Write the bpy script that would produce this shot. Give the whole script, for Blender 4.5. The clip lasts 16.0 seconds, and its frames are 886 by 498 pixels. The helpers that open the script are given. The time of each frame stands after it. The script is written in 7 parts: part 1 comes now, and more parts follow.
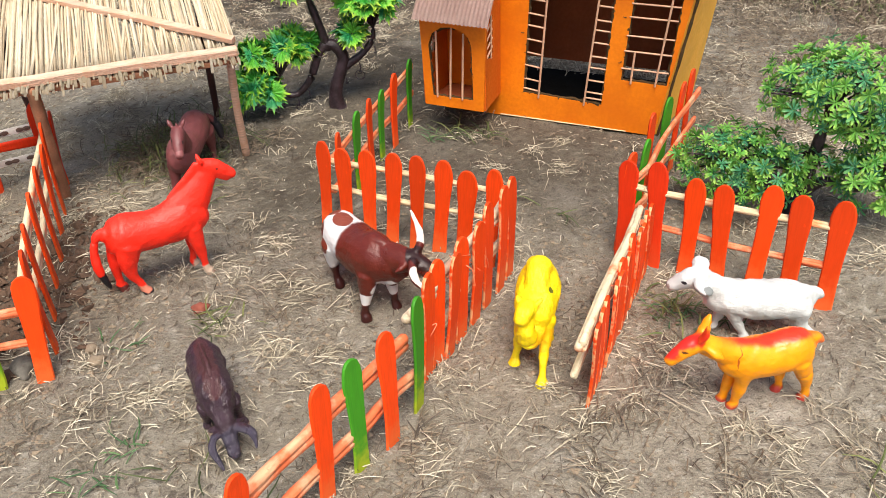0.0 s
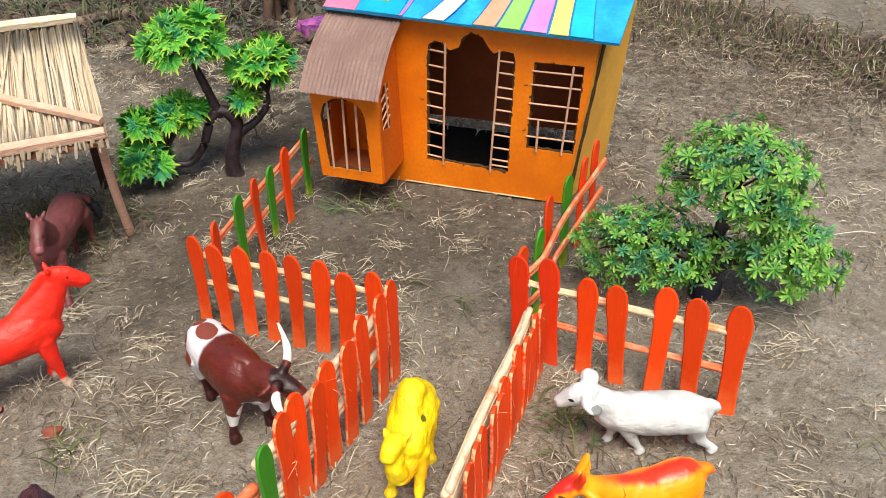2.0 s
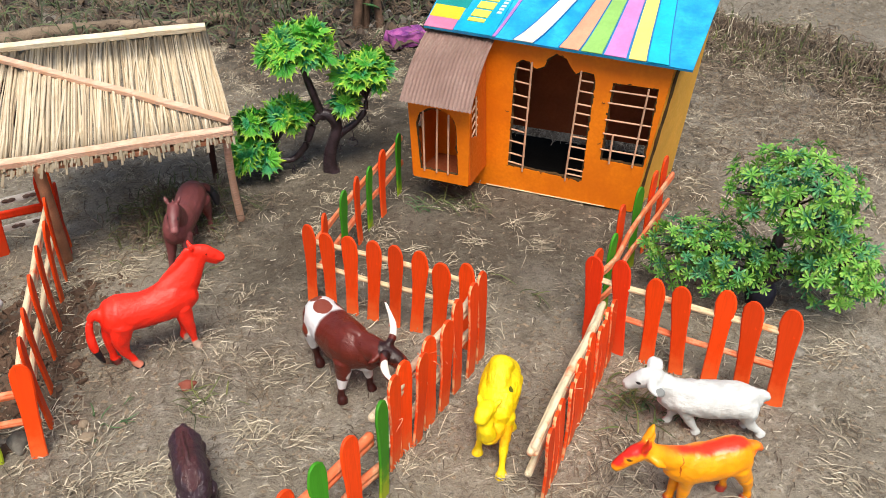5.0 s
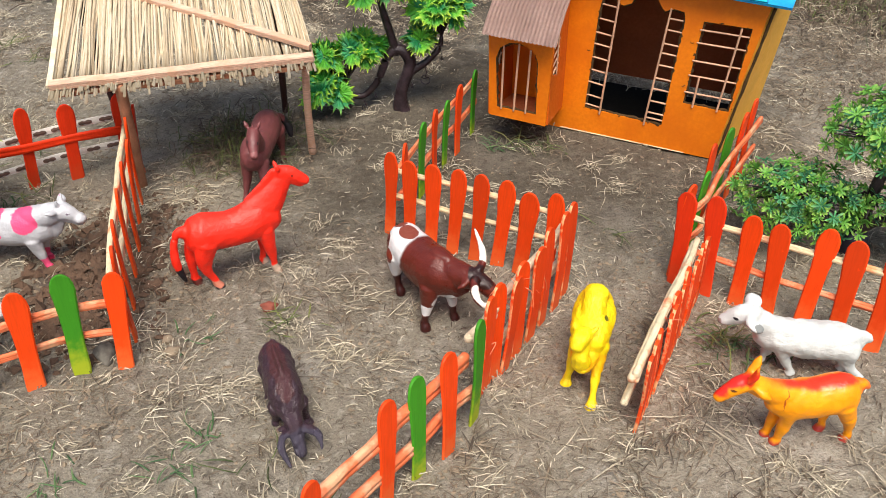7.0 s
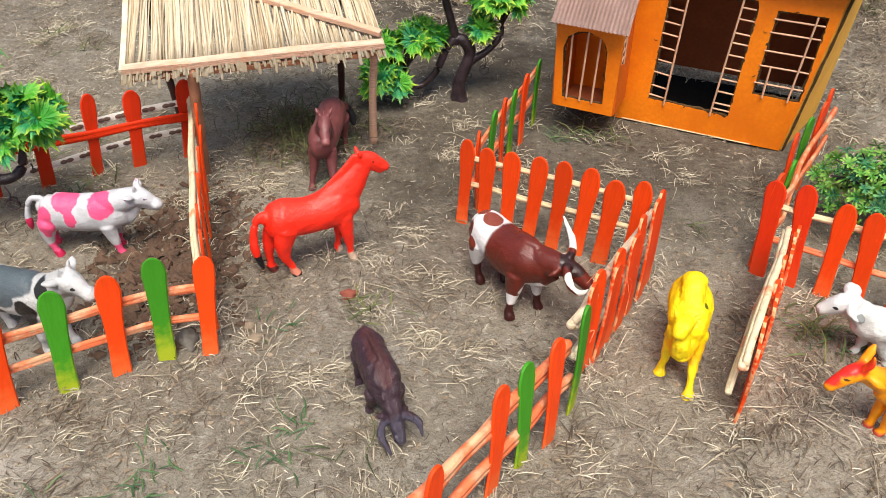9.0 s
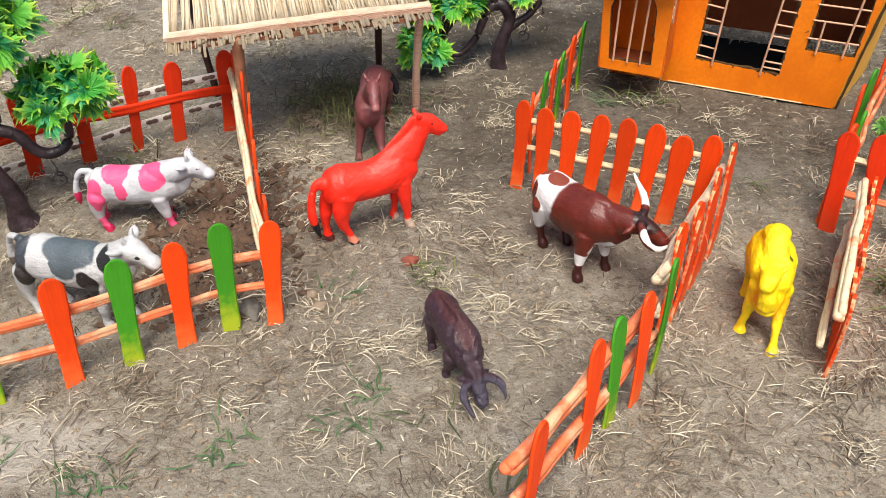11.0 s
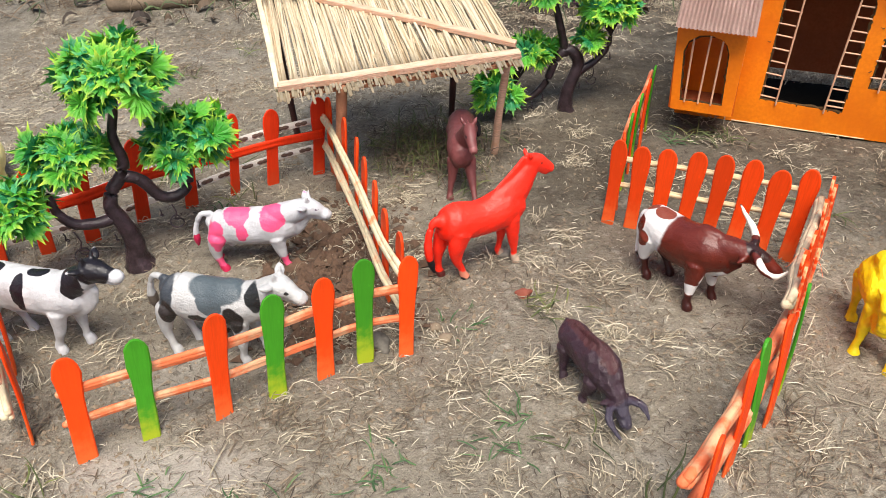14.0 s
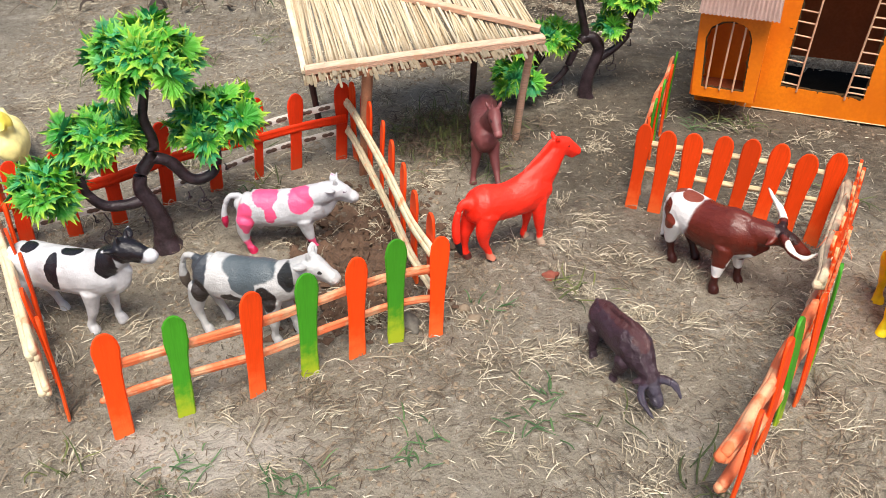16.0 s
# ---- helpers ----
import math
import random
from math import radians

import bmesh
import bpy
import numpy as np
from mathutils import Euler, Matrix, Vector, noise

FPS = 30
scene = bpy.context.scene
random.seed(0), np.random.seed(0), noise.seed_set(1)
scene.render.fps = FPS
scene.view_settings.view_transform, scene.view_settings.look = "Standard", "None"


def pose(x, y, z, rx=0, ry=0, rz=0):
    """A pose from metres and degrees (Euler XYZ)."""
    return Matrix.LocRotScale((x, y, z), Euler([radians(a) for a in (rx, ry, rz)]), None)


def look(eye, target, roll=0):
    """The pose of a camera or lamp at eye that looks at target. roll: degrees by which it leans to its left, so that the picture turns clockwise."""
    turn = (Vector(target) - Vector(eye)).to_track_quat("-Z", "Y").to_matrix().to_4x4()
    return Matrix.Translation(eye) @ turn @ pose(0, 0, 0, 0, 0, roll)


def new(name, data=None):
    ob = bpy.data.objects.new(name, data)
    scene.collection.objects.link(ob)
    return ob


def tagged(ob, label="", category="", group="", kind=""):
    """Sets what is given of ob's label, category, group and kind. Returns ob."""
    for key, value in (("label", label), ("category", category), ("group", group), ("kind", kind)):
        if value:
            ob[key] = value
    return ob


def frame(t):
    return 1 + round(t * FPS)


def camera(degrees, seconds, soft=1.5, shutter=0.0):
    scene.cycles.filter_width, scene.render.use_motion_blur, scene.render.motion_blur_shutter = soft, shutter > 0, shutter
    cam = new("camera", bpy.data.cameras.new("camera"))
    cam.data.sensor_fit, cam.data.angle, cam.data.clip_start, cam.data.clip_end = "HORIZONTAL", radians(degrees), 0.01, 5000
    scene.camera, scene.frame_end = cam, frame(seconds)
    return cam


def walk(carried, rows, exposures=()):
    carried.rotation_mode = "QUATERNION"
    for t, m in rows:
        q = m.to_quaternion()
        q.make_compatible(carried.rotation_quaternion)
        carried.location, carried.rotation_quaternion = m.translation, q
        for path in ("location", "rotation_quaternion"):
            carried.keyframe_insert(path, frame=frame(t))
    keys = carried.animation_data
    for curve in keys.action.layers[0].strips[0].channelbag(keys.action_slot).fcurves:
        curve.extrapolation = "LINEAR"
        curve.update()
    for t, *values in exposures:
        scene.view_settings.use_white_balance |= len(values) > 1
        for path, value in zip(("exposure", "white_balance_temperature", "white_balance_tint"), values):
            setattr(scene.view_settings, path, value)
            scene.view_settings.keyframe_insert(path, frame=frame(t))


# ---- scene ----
cam = camera(58.3, 16.0, 0.9)
# seconds, eye in metres, turn in degrees
PATH = [
    (0.0, -0.0149, -0.0022, 0.3898, 54.08, 2.59, 0.63),
    (0.5, 0.0080, 0.0184, 0.3852, 55.10, 0.97, 0.09),
    (1.0, 0.0308, 0.0432, 0.3812, 53.65, 1.45, -1.56),
    (1.5, 0.0416, 0.0665, 0.3932, 54.01, 1.67, -1.83),
    (2.0, 0.0500, 0.0767, 0.4169, 54.49, 2.37, -2.36),
    (2.5, 0.0510, 0.0507, 0.4515, 56.02, 2.73, -1.71),
    (3.0, 0.0445, 0.0375, 0.4582, 55.80, 2.62, -0.88),
    (5.5, 0.0083, 0.0015, 0.4628, 54.39, 1.74, 2.96),
    (6.0, -0.0048, -0.0010, 0.4516, 53.89, 1.56, 3.83),
    (6.5, -0.0241, -0.0049, 0.4414, 53.23, 1.28, 4.32),
    (7.0, -0.0336, -0.0075, 0.4295, 52.72, 1.14, 4.90),
    (7.5, -0.0549, -0.0092, 0.4235, 52.86, 0.51, 4.80),
    (8.0, -0.0721, -0.0124, 0.4228, 52.68, 0.41, 5.28),
    (10.3, -0.1268, -0.0127, 0.4038, 52.75, 1.55, 4.95),
    (10.5, -0.1313, -0.0138, 0.4010, 52.61, 1.60, 4.83),
    (11.0, -0.1475, -0.0157, 0.3932, 51.89, 2.16, 4.50),
    (11.5, -0.1647, -0.0211, 0.3952, 51.76, 2.72, 5.51),
    (12.0, -0.1780, -0.0229, 0.3939, 52.09, 2.72, 5.20),
    (12.5, -0.1962, -0.0312, 0.3950, 52.95, 2.54, 4.65),
    (13.0, -0.2126, -0.0416, 0.3962, 53.57, 2.31, 4.45),
    (13.5, -0.2295, -0.0471, 0.4017, 54.20, 2.39, 3.84),
    (14.0, -0.2437, -0.0498, 0.4083, 55.00, 2.60, 3.39),
    (14.5, -0.2516, -0.0538, 0.4065, 54.84, 2.39, 3.14),
    (15.0, -0.2579, -0.0580, 0.4030, 54.72, 2.16, 3.48),
    (15.5, -0.2628, -0.0613, 0.4028, 54.37, 2.43, 3.81),
    (16.0, -0.2642, -0.0601, 0.4039, 54.56, 2.52, 3.66),
]
walk(cam, [(t, pose(x, y, z, rx, ry, rz)) for t, x, y, z, rx, ry, rz in PATH], [(0.0, 0.74), (1.0, 0.72), (2.5, 0.55), (5.5, 0.55), (8.0, 0.63), (10.5, 0.70), (12.0, 0.74), (14.0, 0.72), (16.0, 0.72)])

# ---- light ----
world = bpy.data.worlds.new("sky")
scene.world = world
world.use_nodes = True
wn = world.node_tree.nodes
sky = wn.new("ShaderNodeTexSky")
sky.sky_type = "NISHITA"
sky.sun_disc = False
sky.sun_elevation = radians(61)
sky.sun_rotation = radians(169)
sky.air_density, sky.dust_density, sky.ozone_density = 1.0, 3.0, 1.0
world.node_tree.links.new(sky.outputs[0], wn["Background"].inputs[0])
wn["Background"].inputs[1].default_value = 0.088
sun_data = bpy.data.lights.new("sun", "SUN")
sun_data.energy, sun_data.angle, sun_data.color = 3.45, radians(36), (1.0, 0.935, 0.84)
sun = new("sun", sun_data)
sun.matrix_world = look((0.30, -1.55, 3.3), (0, 0, 0))


# ---- small tools ----
def rgb(h):
    """Linear colour from a hex string."""
    v = [int(h[i:i + 2], 16) / 255 for i in (0, 2, 4)]
    return tuple(c / 12.92 if c <= 0.04045 else ((c + 0.055) / 1.055) ** 2.4 for c in v)


def lattice(ix, iy, seed):
    n = (ix.astype(np.int64) * 374761393 + iy.astype(np.int64) * 668265263 + seed * 974711) & 0x7FFFFFFF
    n = ((n ^ (n >> 13)) * 1274126177) & 0x7FFFFFFF
    return ((n ^ (n >> 16)) & 0xFFFF) / 65535.0


def vnoise(x, y, size, seed=0):
    """Smooth value noise, 0 to 1, with bumps of that size in metres."""
    x, y = np.asarray(x, float) / size, np.asarray(y, float) / size
    ix, iy = np.floor(x), np.floor(y)
    fx, fy = x - ix, y - iy
    fx, fy = fx * fx * (3 - 2 * fx), fy * fy * (3 - 2 * fy)
    a, b = lattice(ix, iy, seed), lattice(ix + 1, iy, seed)
    c, d = lattice(ix, iy + 1, seed), lattice(ix + 1, iy + 1, seed)
    return (a * (1 - fx) + b * fx) * (1 - fy) + (c * (1 - fx) + d * fx) * fy


def ground_z(x, y):
    """Height of the soil."""
    x, y = np.asarray(x, float), np.asarray(y, float)
    z = 0.006 * (vnoise(x, y, 0.11, 1) - 0.5) + 0.003 * (vnoise(x, y, 0.035, 2) - 0.5) + 0.0030 * (vnoise(x, y, 0.012, 3) - 0.5) + 0.0012 * (vnoise(x, y, 0.0065, 8) - 0.5)
    fall = np.clip((y - 0.36 + 0.45 * np.minimum(x + 0.2, 0)) / 0.30, 0, 1)
    z = z - 0.0145 * fall * fall * (3 - 2 * fall)
    mud = np.exp(-(((x + 0.375) / 0.035) ** 2 + ((y - 0.50) / 0.10) ** 2))
    z = z + mud * 0.012 * (vnoise(x, y, 0.016, 4) - 0.3)
    back = np.clip((y + 0.35 * np.abs(x) - 1.15) / 0.5, 0, 1)
    z = z + back * (0.05 * (vnoise(x, y, 0.22, 5) - 0.4) + 0.02 * (vnoise(x, y, 0.06, 6) - 0.5))
    ridge = np.exp(-((y - 1.293 + 1.17 * (x - 0.376)) / 0.05) ** 2) * np.clip((x - 0.25) / 0.1, 0, 1) * np.clip((0.9 - x) / 0.1, 0, 1)
    z = z + ridge * (0.004 + 0.016 * vnoise(x, y, 0.05, 7))
    rise = np.clip(((y - 1.293 + 1.17 * (x - 0.376)) / 1.54 + 0.035 * (vnoise(x, y, 0.06, 9) - 0.5)) / 0.014 + 0.5, 0, 1)
    z = z + 0.020 * rise * np.clip((x - 0.20) / 0.12, 0, 1)
    far = np.clip((np.hypot(x, y) - 3) / 40, 0, 1)
    return z * (1 - far)


def gz(x, y):
    return float(ground_z(x, y))


class Nodes:
    """A node material under construction."""

    def __init__(self, name, rough=0.6, metal=0.0):
        self.m = bpy.data.materials.new(name)
        self.m.use_nodes = True
        self.t = self.m.node_tree
        self.p = self.t.nodes["Principled BSDF"]
        self.p.inputs["Roughness"].default_value = rough
        self.p.inputs["Metallic"].default_value = metal
        self.co = self.t.nodes.new("ShaderNodeTexCoord").outputs["Object"]

    def put(self, sock, v):
        if isinstance(v, bpy.types.NodeSocket):
            self.t.links.new(v, sock)
        elif isinstance(v, (tuple, list)) and len(v) == 3 and sock.type == "RGBA":
            sock.default_value = (*v, 1)
        else:
            sock.default_value = v

    def noise(self, scale, detail=3.0, rough=0.55, co=None, distort=0.0):
        n = self.t.nodes.new("ShaderNodeTexNoise")
        n.inputs["Scale"].default_value, n.inputs["Detail"].default_value = scale, detail
        n.inputs["Roughness"].default_value, n.inputs["Distortion"].default_value = rough, distort
        self.put(n.inputs["Vector"], co or self.co)
        return n.outputs["Fac"], n.outputs["Color"]

    def stretch(self, sx, sy, sz):
        n = self.t.nodes.new("ShaderNodeMapping")
        n.inputs["Scale"].default_value = (sx, sy, sz)
        self.put(n.inputs["Vector"], self.co)
        return n.outputs[0]

    def ramp(self, fac, lo, hi, a=0.0, b=1.0):
        n = self.t.nodes.new("ShaderNodeMapRange")
        n.interpolation_type = "SMOOTHSTEP"
        for k, v in zip(("Value", "From Min", "From Max", "To Min", "To Max"), (fac, lo, hi, a, b)):
            self.put(n.inputs[k], v)
        return n.outputs[0]

    def mix(self, fac, a, b, kind="MIX"):
        n = self.t.nodes.new("ShaderNodeMix")
        n.data_type, n.blend_type = "RGBA", kind
        self.put(n.inputs[0], fac)
        self.put(n.inputs[6], a)
        self.put(n.inputs[7], b)
        return n.outputs[2]

    def math(self, op, a, b=0.0, c=0.0):
        n = self.t.nodes.new("ShaderNodeMath")
        n.operation = op
        for s, v in zip(n.inputs, (a, b, c)):
            self.put(s, v)
        return n.outputs[0]

    def vec(self, op, a, b=(0, 0, 0)):
        n = self.t.nodes.new("ShaderNodeVectorMath")
        n.operation = op
        self.put(n.inputs[0], a)
        self.put(n.inputs[1], b)
        return n.outputs["Value"] if op in ("LENGTH", "DOT_PRODUCT") else n.outputs[0]

    def axis(self, k):
        n = self.t.nodes.new("ShaderNodeSeparateXYZ")
        self.put(n.inputs[0], self.co)
        return n.outputs[k]

    def random(self):
        return self.t.nodes.new("ShaderNodeObjectInfo").outputs["Random"]

    def island(self):
        return self.t.nodes.new("ShaderNodeNewGeometry").outputs["Random Per Island"]

    def bump(self, height, strength, distance):
        n = self.t.nodes.new("ShaderNodeBump")
        n.inputs["Strength"].default_value, n.inputs["Distance"].default_value = strength, distance
        self.put(n.inputs["Height"], height)
        self.put(self.p.inputs["Normal"], n.outputs[0])

    def done(self, colour):
        self.put(self.p.inputs["Base Color"], colour)
        return self.m


def dim(c, k):
    return tuple(min(1.0, v * k) for v in c)


def surf(name, col, rough=0.6, var=0.2, big=40, fine=400, bump=0.3, depth=0.0006, other=None, coat=0.0):
    """A plain real surface with two scales of variation."""
    n = Nodes(name, rough)
    f1, _ = n.noise(big, 4)
    f2, _ = n.noise(fine, 3)
    c = n.mix(n.ramp(f1, 0.3, 0.7), dim(col, 1 - var), other or dim(col, 1 + var))
    c = n.mix(n.ramp(f2, 0.25, 0.75, 0.0, 0.5), c, dim(col, 1 - 1.3 * var))
    n.put(n.p.inputs["Roughness"], n.ramp(f2, 0.2, 0.8, rough - 0.08, rough + 0.1))
    n.p.inputs["Coat Weight"].default_value = coat
    n.bump(n.math("ADD", f1, f2), bump, depth)
    return n.done(c)


def toy_paint(name, base, patches=(), rough=0.38, hair=0.0, wobble=0.006, worn=None, edge=0.08, relief=0.0010):
    """Paint on a moulded toy: patches are (centre, radii, colour) in the toy's own metres, with uneven brushed borders."""
    n = Nodes(name, rough)
    f1, c1 = n.noise(90, 3)
    f2, _ = n.noise(700, 2)
    col = n.mix(n.ramp(f1, 0.3, 0.7), dim(base, 0.86), dim(base, 1.1))
    shift = n.vec("MULTIPLY", n.vec("SUBTRACT", c1, (0.5, 0.5, 0.5)), (wobble * 2, wobble * 2, wobble * 2))
    at = n.vec("ADD", n.co, shift)
    for centre, radii, paint in patches:
        d = n.vec("LENGTH", n.vec("DIVIDE", n.vec("SUBTRACT", at, centre), radii))
        col = n.mix(n.ramp(d, 1 - edge, 1 + edge, 1.0, 0.0), col, paint)
    if worn:
        f3, _ = n.noise(260, 5, 0.7)
        col = n.mix(n.ramp(f3, 0.66, 0.72, 0.0, 0.5), col, worn)
    f5, _ = n.noise(230, 3, 0.5)
    height = n.math("ADD", f2, n.math("MULTIPLY", f5, 0.9))
    if hair:
        w = n.stretch(160, 700, 420)
        f4, _ = n.noise(1.0, 3, 0.6, w, 1.2)
        height = n.math("ADD", n.math("MULTIPLY", f4, hair), height)
    n.put(n.p.inputs["Roughness"], n.ramp(f1, 0.2, 0.8, rough - 0.08, rough + 0.14))
    n.bump(height, 0.40 if hair else 0.2, relief)
    return n.done(col)


def empty(name, loc=(0, 0, 0), rz=0.0):
    ob = new(name)
    ob.empty_display_size = 0.02
    ob.matrix_world = pose(*loc, 0, 0, rz)
    return ob


def mesh_of(bm, name, material, smooth=True):
    me = bpy.data.meshes.new(name)
    bm.to_mesh(me)
    bm.free()
    me.materials.append(material)
    if smooth:
        me.polygons.foreach_set("use_smooth", [True] * len(me.polygons))
    me.update()
    return me


def part(name, bm, material, parent, label="", m=None, smooth=False):
    """One mesh object under a thing or a part; bm may be a mesh that others share. m: its pose in its parent."""
    me = bm if isinstance(bm, bpy.types.Mesh) else mesh_of(bm, name, material, smooth)
    ob = new(name, me)
    ob.parent = parent
    if m is not None:
        ob.matrix_basis = m
    return tagged(ob, label)


def add_box(bm, lo, hi, m=None, bevel=0.0):
    lo, hi = Vector(lo), Vector(hi)
    r = bmesh.ops.create_cube(bm, size=1.0)
    mm = Matrix.Translation((lo + hi) / 2) @ Matrix.Diagonal((*(hi - lo), 1))
    bmesh.ops.transform(bm, matrix=(m or Matrix()) @ mm, verts=r["verts"])
    if bevel:
        es = list({e for v in r["verts"] for e in v.link_edges})
        bmesh.ops.bevel(bm, geom=es, offset=bevel, segments=1, affect="EDGES")
    return bm


def smooth_line(pts, k=4):
    """Catmull-Rom through rows of any width."""
    p = [np.array(q, float) for q in pts]
    p = [2 * p[0] - p[1]] + p + [2 * p[-1] - p[-2]]
    out = []
    for i in range(1, len(p) - 2):
        for j in range(k):
            t = j / k
            out.append(0.5 * (2 * p[i] + (p[i + 1] - p[i - 1]) * t + (2 * p[i - 1] - 5 * p[i] + 4 * p[i + 1] - p[i + 2]) * t * t
                              + (3 * p[i] - p[i - 1] - 3 * p[i + 1] + p[i + 2]) * t ** 3))
    return out + [p[-2]]


def limb(bm, rows, n=10, k=4, cap=True, wob=0.0, rnd=None):
    """A rounded tube through rows (x, y, z, half width, half height)."""
    line = smooth_line(rows, k)
    pts, rad = [Vector(r[:3]) for r in line], [(max(r[3], 1e-5), max(r[4], 1e-5)) for r in line]
    rings = []

    def ring(c, side, up, a, b):
        rings.append([bm.verts.new(c + side * (a * math.cos(2 * math.pi * i / n)) + up * (b * math.sin(2 * math.pi * i / n))) for i in range(n)])

    for i, c in enumerate(pts):
        t = (pts[min(i + 1, len(pts) - 1)] - pts[max(i - 1, 0)]).normalized()
        ref = Vector((0, 0, 1)) if abs(t.z) < 0.9 else Vector((1, 0, 0))
        side = ref.cross(t).normalized()
        up = t.cross(side)
        a, b = rad[i]
        if wob:
            a, b = a * (1 + wob * (rnd.random() - 0.5)), b * (1 + wob * (rnd.random() - 0.5))
        if i == 0 and cap:
            ring(c - t * min(a, b) * 0.7, side, up, a * 0.35, b * 0.35)
            ring(c - t * min(a, b) * 0.45, side, up, a * 0.78, b * 0.78)
        ring(c, side, up, a, b)
        if i == len(pts) - 1 and cap:
            ring(c + t * min(a, b) * 0.45, side, up, a * 0.78, b * 0.78)
            ring(c + t * min(a, b) * 0.7, side, up, a * 0.35, b * 0.35)
    for r, s in zip(rings, rings[1:]):
        for i in range(n):
            bm.faces.new((r[i], r[(i + 1) % n], s[(i + 1) % n], s[i]))
    bm.faces.new(rings[0][::-1])
    bm.faces.new(rings[-1])
    return bm


def panel(outer, holes, thick):
    """A flat sheet in x and z with holes cut through it, and its thickness along y (0 to thick)."""
    bm = bmesh.new()
    for loop in (outer, *holes):
        vs = [bm.verts.new((x, 0, z)) for x, z in loop]
        for a, b in zip(vs, vs[1:] + vs[:1]):
            bm.edges.new((a, b))
    bmesh.ops.triangle_fill(bm, use_beauty=True, use_dissolve=False, edges=bm.edges[:])
    faces = bm.faces[:]
    r = bmesh.ops.extrude_face_region(bm, geom=faces)
    bmesh.ops.translate(bm, vec=(0, thick, 0), verts=[g for g in r["geom"] if isinstance(g, bmesh.types.BMVert)])
    bmesh.ops.recalc_face_normals(bm, faces=bm.faces[:])
    return bm


# ---- materials ----
ORANGE, GREEN = rgb("f04606"), rgb("3f8f1c")


def soil_material():
    n = Nodes("dry_soil", 0.95)
    f1, _ = n.noise(3.2, 4, 0.6)
    f2, _ = n.noise(28, 5, 0.65)
    f3, _ = n.noise(420, 4, 0.7)
    c = n.mix(n.ramp(f1, 0.35, 0.65), (0.188, 0.162, 0.122), (0.260, 0.229, 0.178))
    c = n.mix(n.ramp(f2, 0.52, 0.75, 0.0, 0.75), c, (0.335, 0.302, 0.244))
    c = n.mix(n.ramp(f2, 0.45, 0.25, 0.0, 0.7), c, (0.13, 0.10, 0.074))
    # dusty pale patches, ten centimetres wide
    f6, _ = n.noise(9, 5, 0.6)
    c = n.mix(n.ramp(f6, 0.52, 0.68, 0.0, 0.45), c, (0.385, 0.358, 0.315))
    f4, _ = n.noise(1300, 3, 0.7)
    f5, _ = n.noise(110, 5, 0.7)
    c = n.mix(n.ramp(f5, 0.54, 0.66, 0.0, 0.62), c, (0.405, 0.372, 0.312))
    c = n.mix(n.ramp(f5, 0.46, 0.34, 0.0, 0.85), c, (0.11, 0.088, 0.066))
    c = n.mix(n.ramp(f3, 0.52, 0.68, 0.0, 0.6), c, (0.080, 0.068, 0.054))
    c = n.mix(n.ramp(f4, 0.57, 0.68, 0.0, 0.6), c, (0.52, 0.475, 0.40))
    # darker soil before the house, under the shed and along the bank
    border_noise = n.math("ADD", n.math("MULTIPLY", n.math("SUBTRACT", f1, 0.5), 1.5), n.math("MULTIPLY", n.math("SUBTRACT", f2, 0.5), 0.8))
    far = n.math("ADD", n.vec("LENGTH", n.vec("DIVIDE", n.vec("SUBTRACT", n.co, (-0.05, 0.83, 0.0)), (0.32, 0.34, 1.0))), border_noise)
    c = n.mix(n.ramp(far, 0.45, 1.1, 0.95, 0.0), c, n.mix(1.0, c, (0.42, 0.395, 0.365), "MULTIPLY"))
    # dark earth behind the tree, with the shrub's shade coloured in
    mould_shade = n.math("ADD", n.vec("LENGTH", n.vec("DIVIDE", n.vec("SUBTRACT", n.co, (-0.16, 1.34, 0.0)), (0.46, 0.34, 1.0))), border_noise)
    c = n.mix(n.ramp(mould_shade, 0.5, 1.1, 0.95, 0.0), c, n.mix(1.0, c, (0.36, 0.335, 0.30), "MULTIPLY"))
    crust = n.math("ADD", n.vec("LENGTH", n.vec("DIVIDE", n.vec("SUBTRACT", n.co, (-0.46, 0.275, 0.0)), (0.10, 0.035, 1.0))), border_noise)
    c = n.mix(n.ramp(crust, 0.4, 1.1, 0.7, 0.0), c, (0.47, 0.43, 0.38))
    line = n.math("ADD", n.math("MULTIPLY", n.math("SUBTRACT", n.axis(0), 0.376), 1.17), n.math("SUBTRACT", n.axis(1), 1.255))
    line = n.math("ADD", n.math("ABSOLUTE", n.math("MULTIPLY", line, 6.0)), border_noise)
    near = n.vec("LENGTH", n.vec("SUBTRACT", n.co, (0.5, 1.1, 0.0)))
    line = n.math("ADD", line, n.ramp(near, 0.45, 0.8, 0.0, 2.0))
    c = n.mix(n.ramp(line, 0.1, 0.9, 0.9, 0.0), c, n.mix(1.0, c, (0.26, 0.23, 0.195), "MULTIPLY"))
    # dark leaf mould at the back, with the undergrowth's shade painted in
    mould_shade = n.math("ADD", n.vec("LENGTH", n.vec("DIVIDE", n.vec("SUBTRACT", n.co, (-0.10, 1.50, 0.0)), (0.42, 0.42, 1.0))), border_noise)
    c = n.mix(n.ramp(mould_shade, 0.5, 1.3, 0.85, 0.0), c, n.mix(1.0, c, (0.34, 0.30, 0.26), "MULTIPLY"))
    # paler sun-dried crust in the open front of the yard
    dry = n.math("ADD", n.vec("LENGTH", n.vec("DIVIDE", n.vec("SUBTRACT", n.co, (0.26, 0.32, 0.0)), (0.42, 0.30, 1.0))), border_noise)
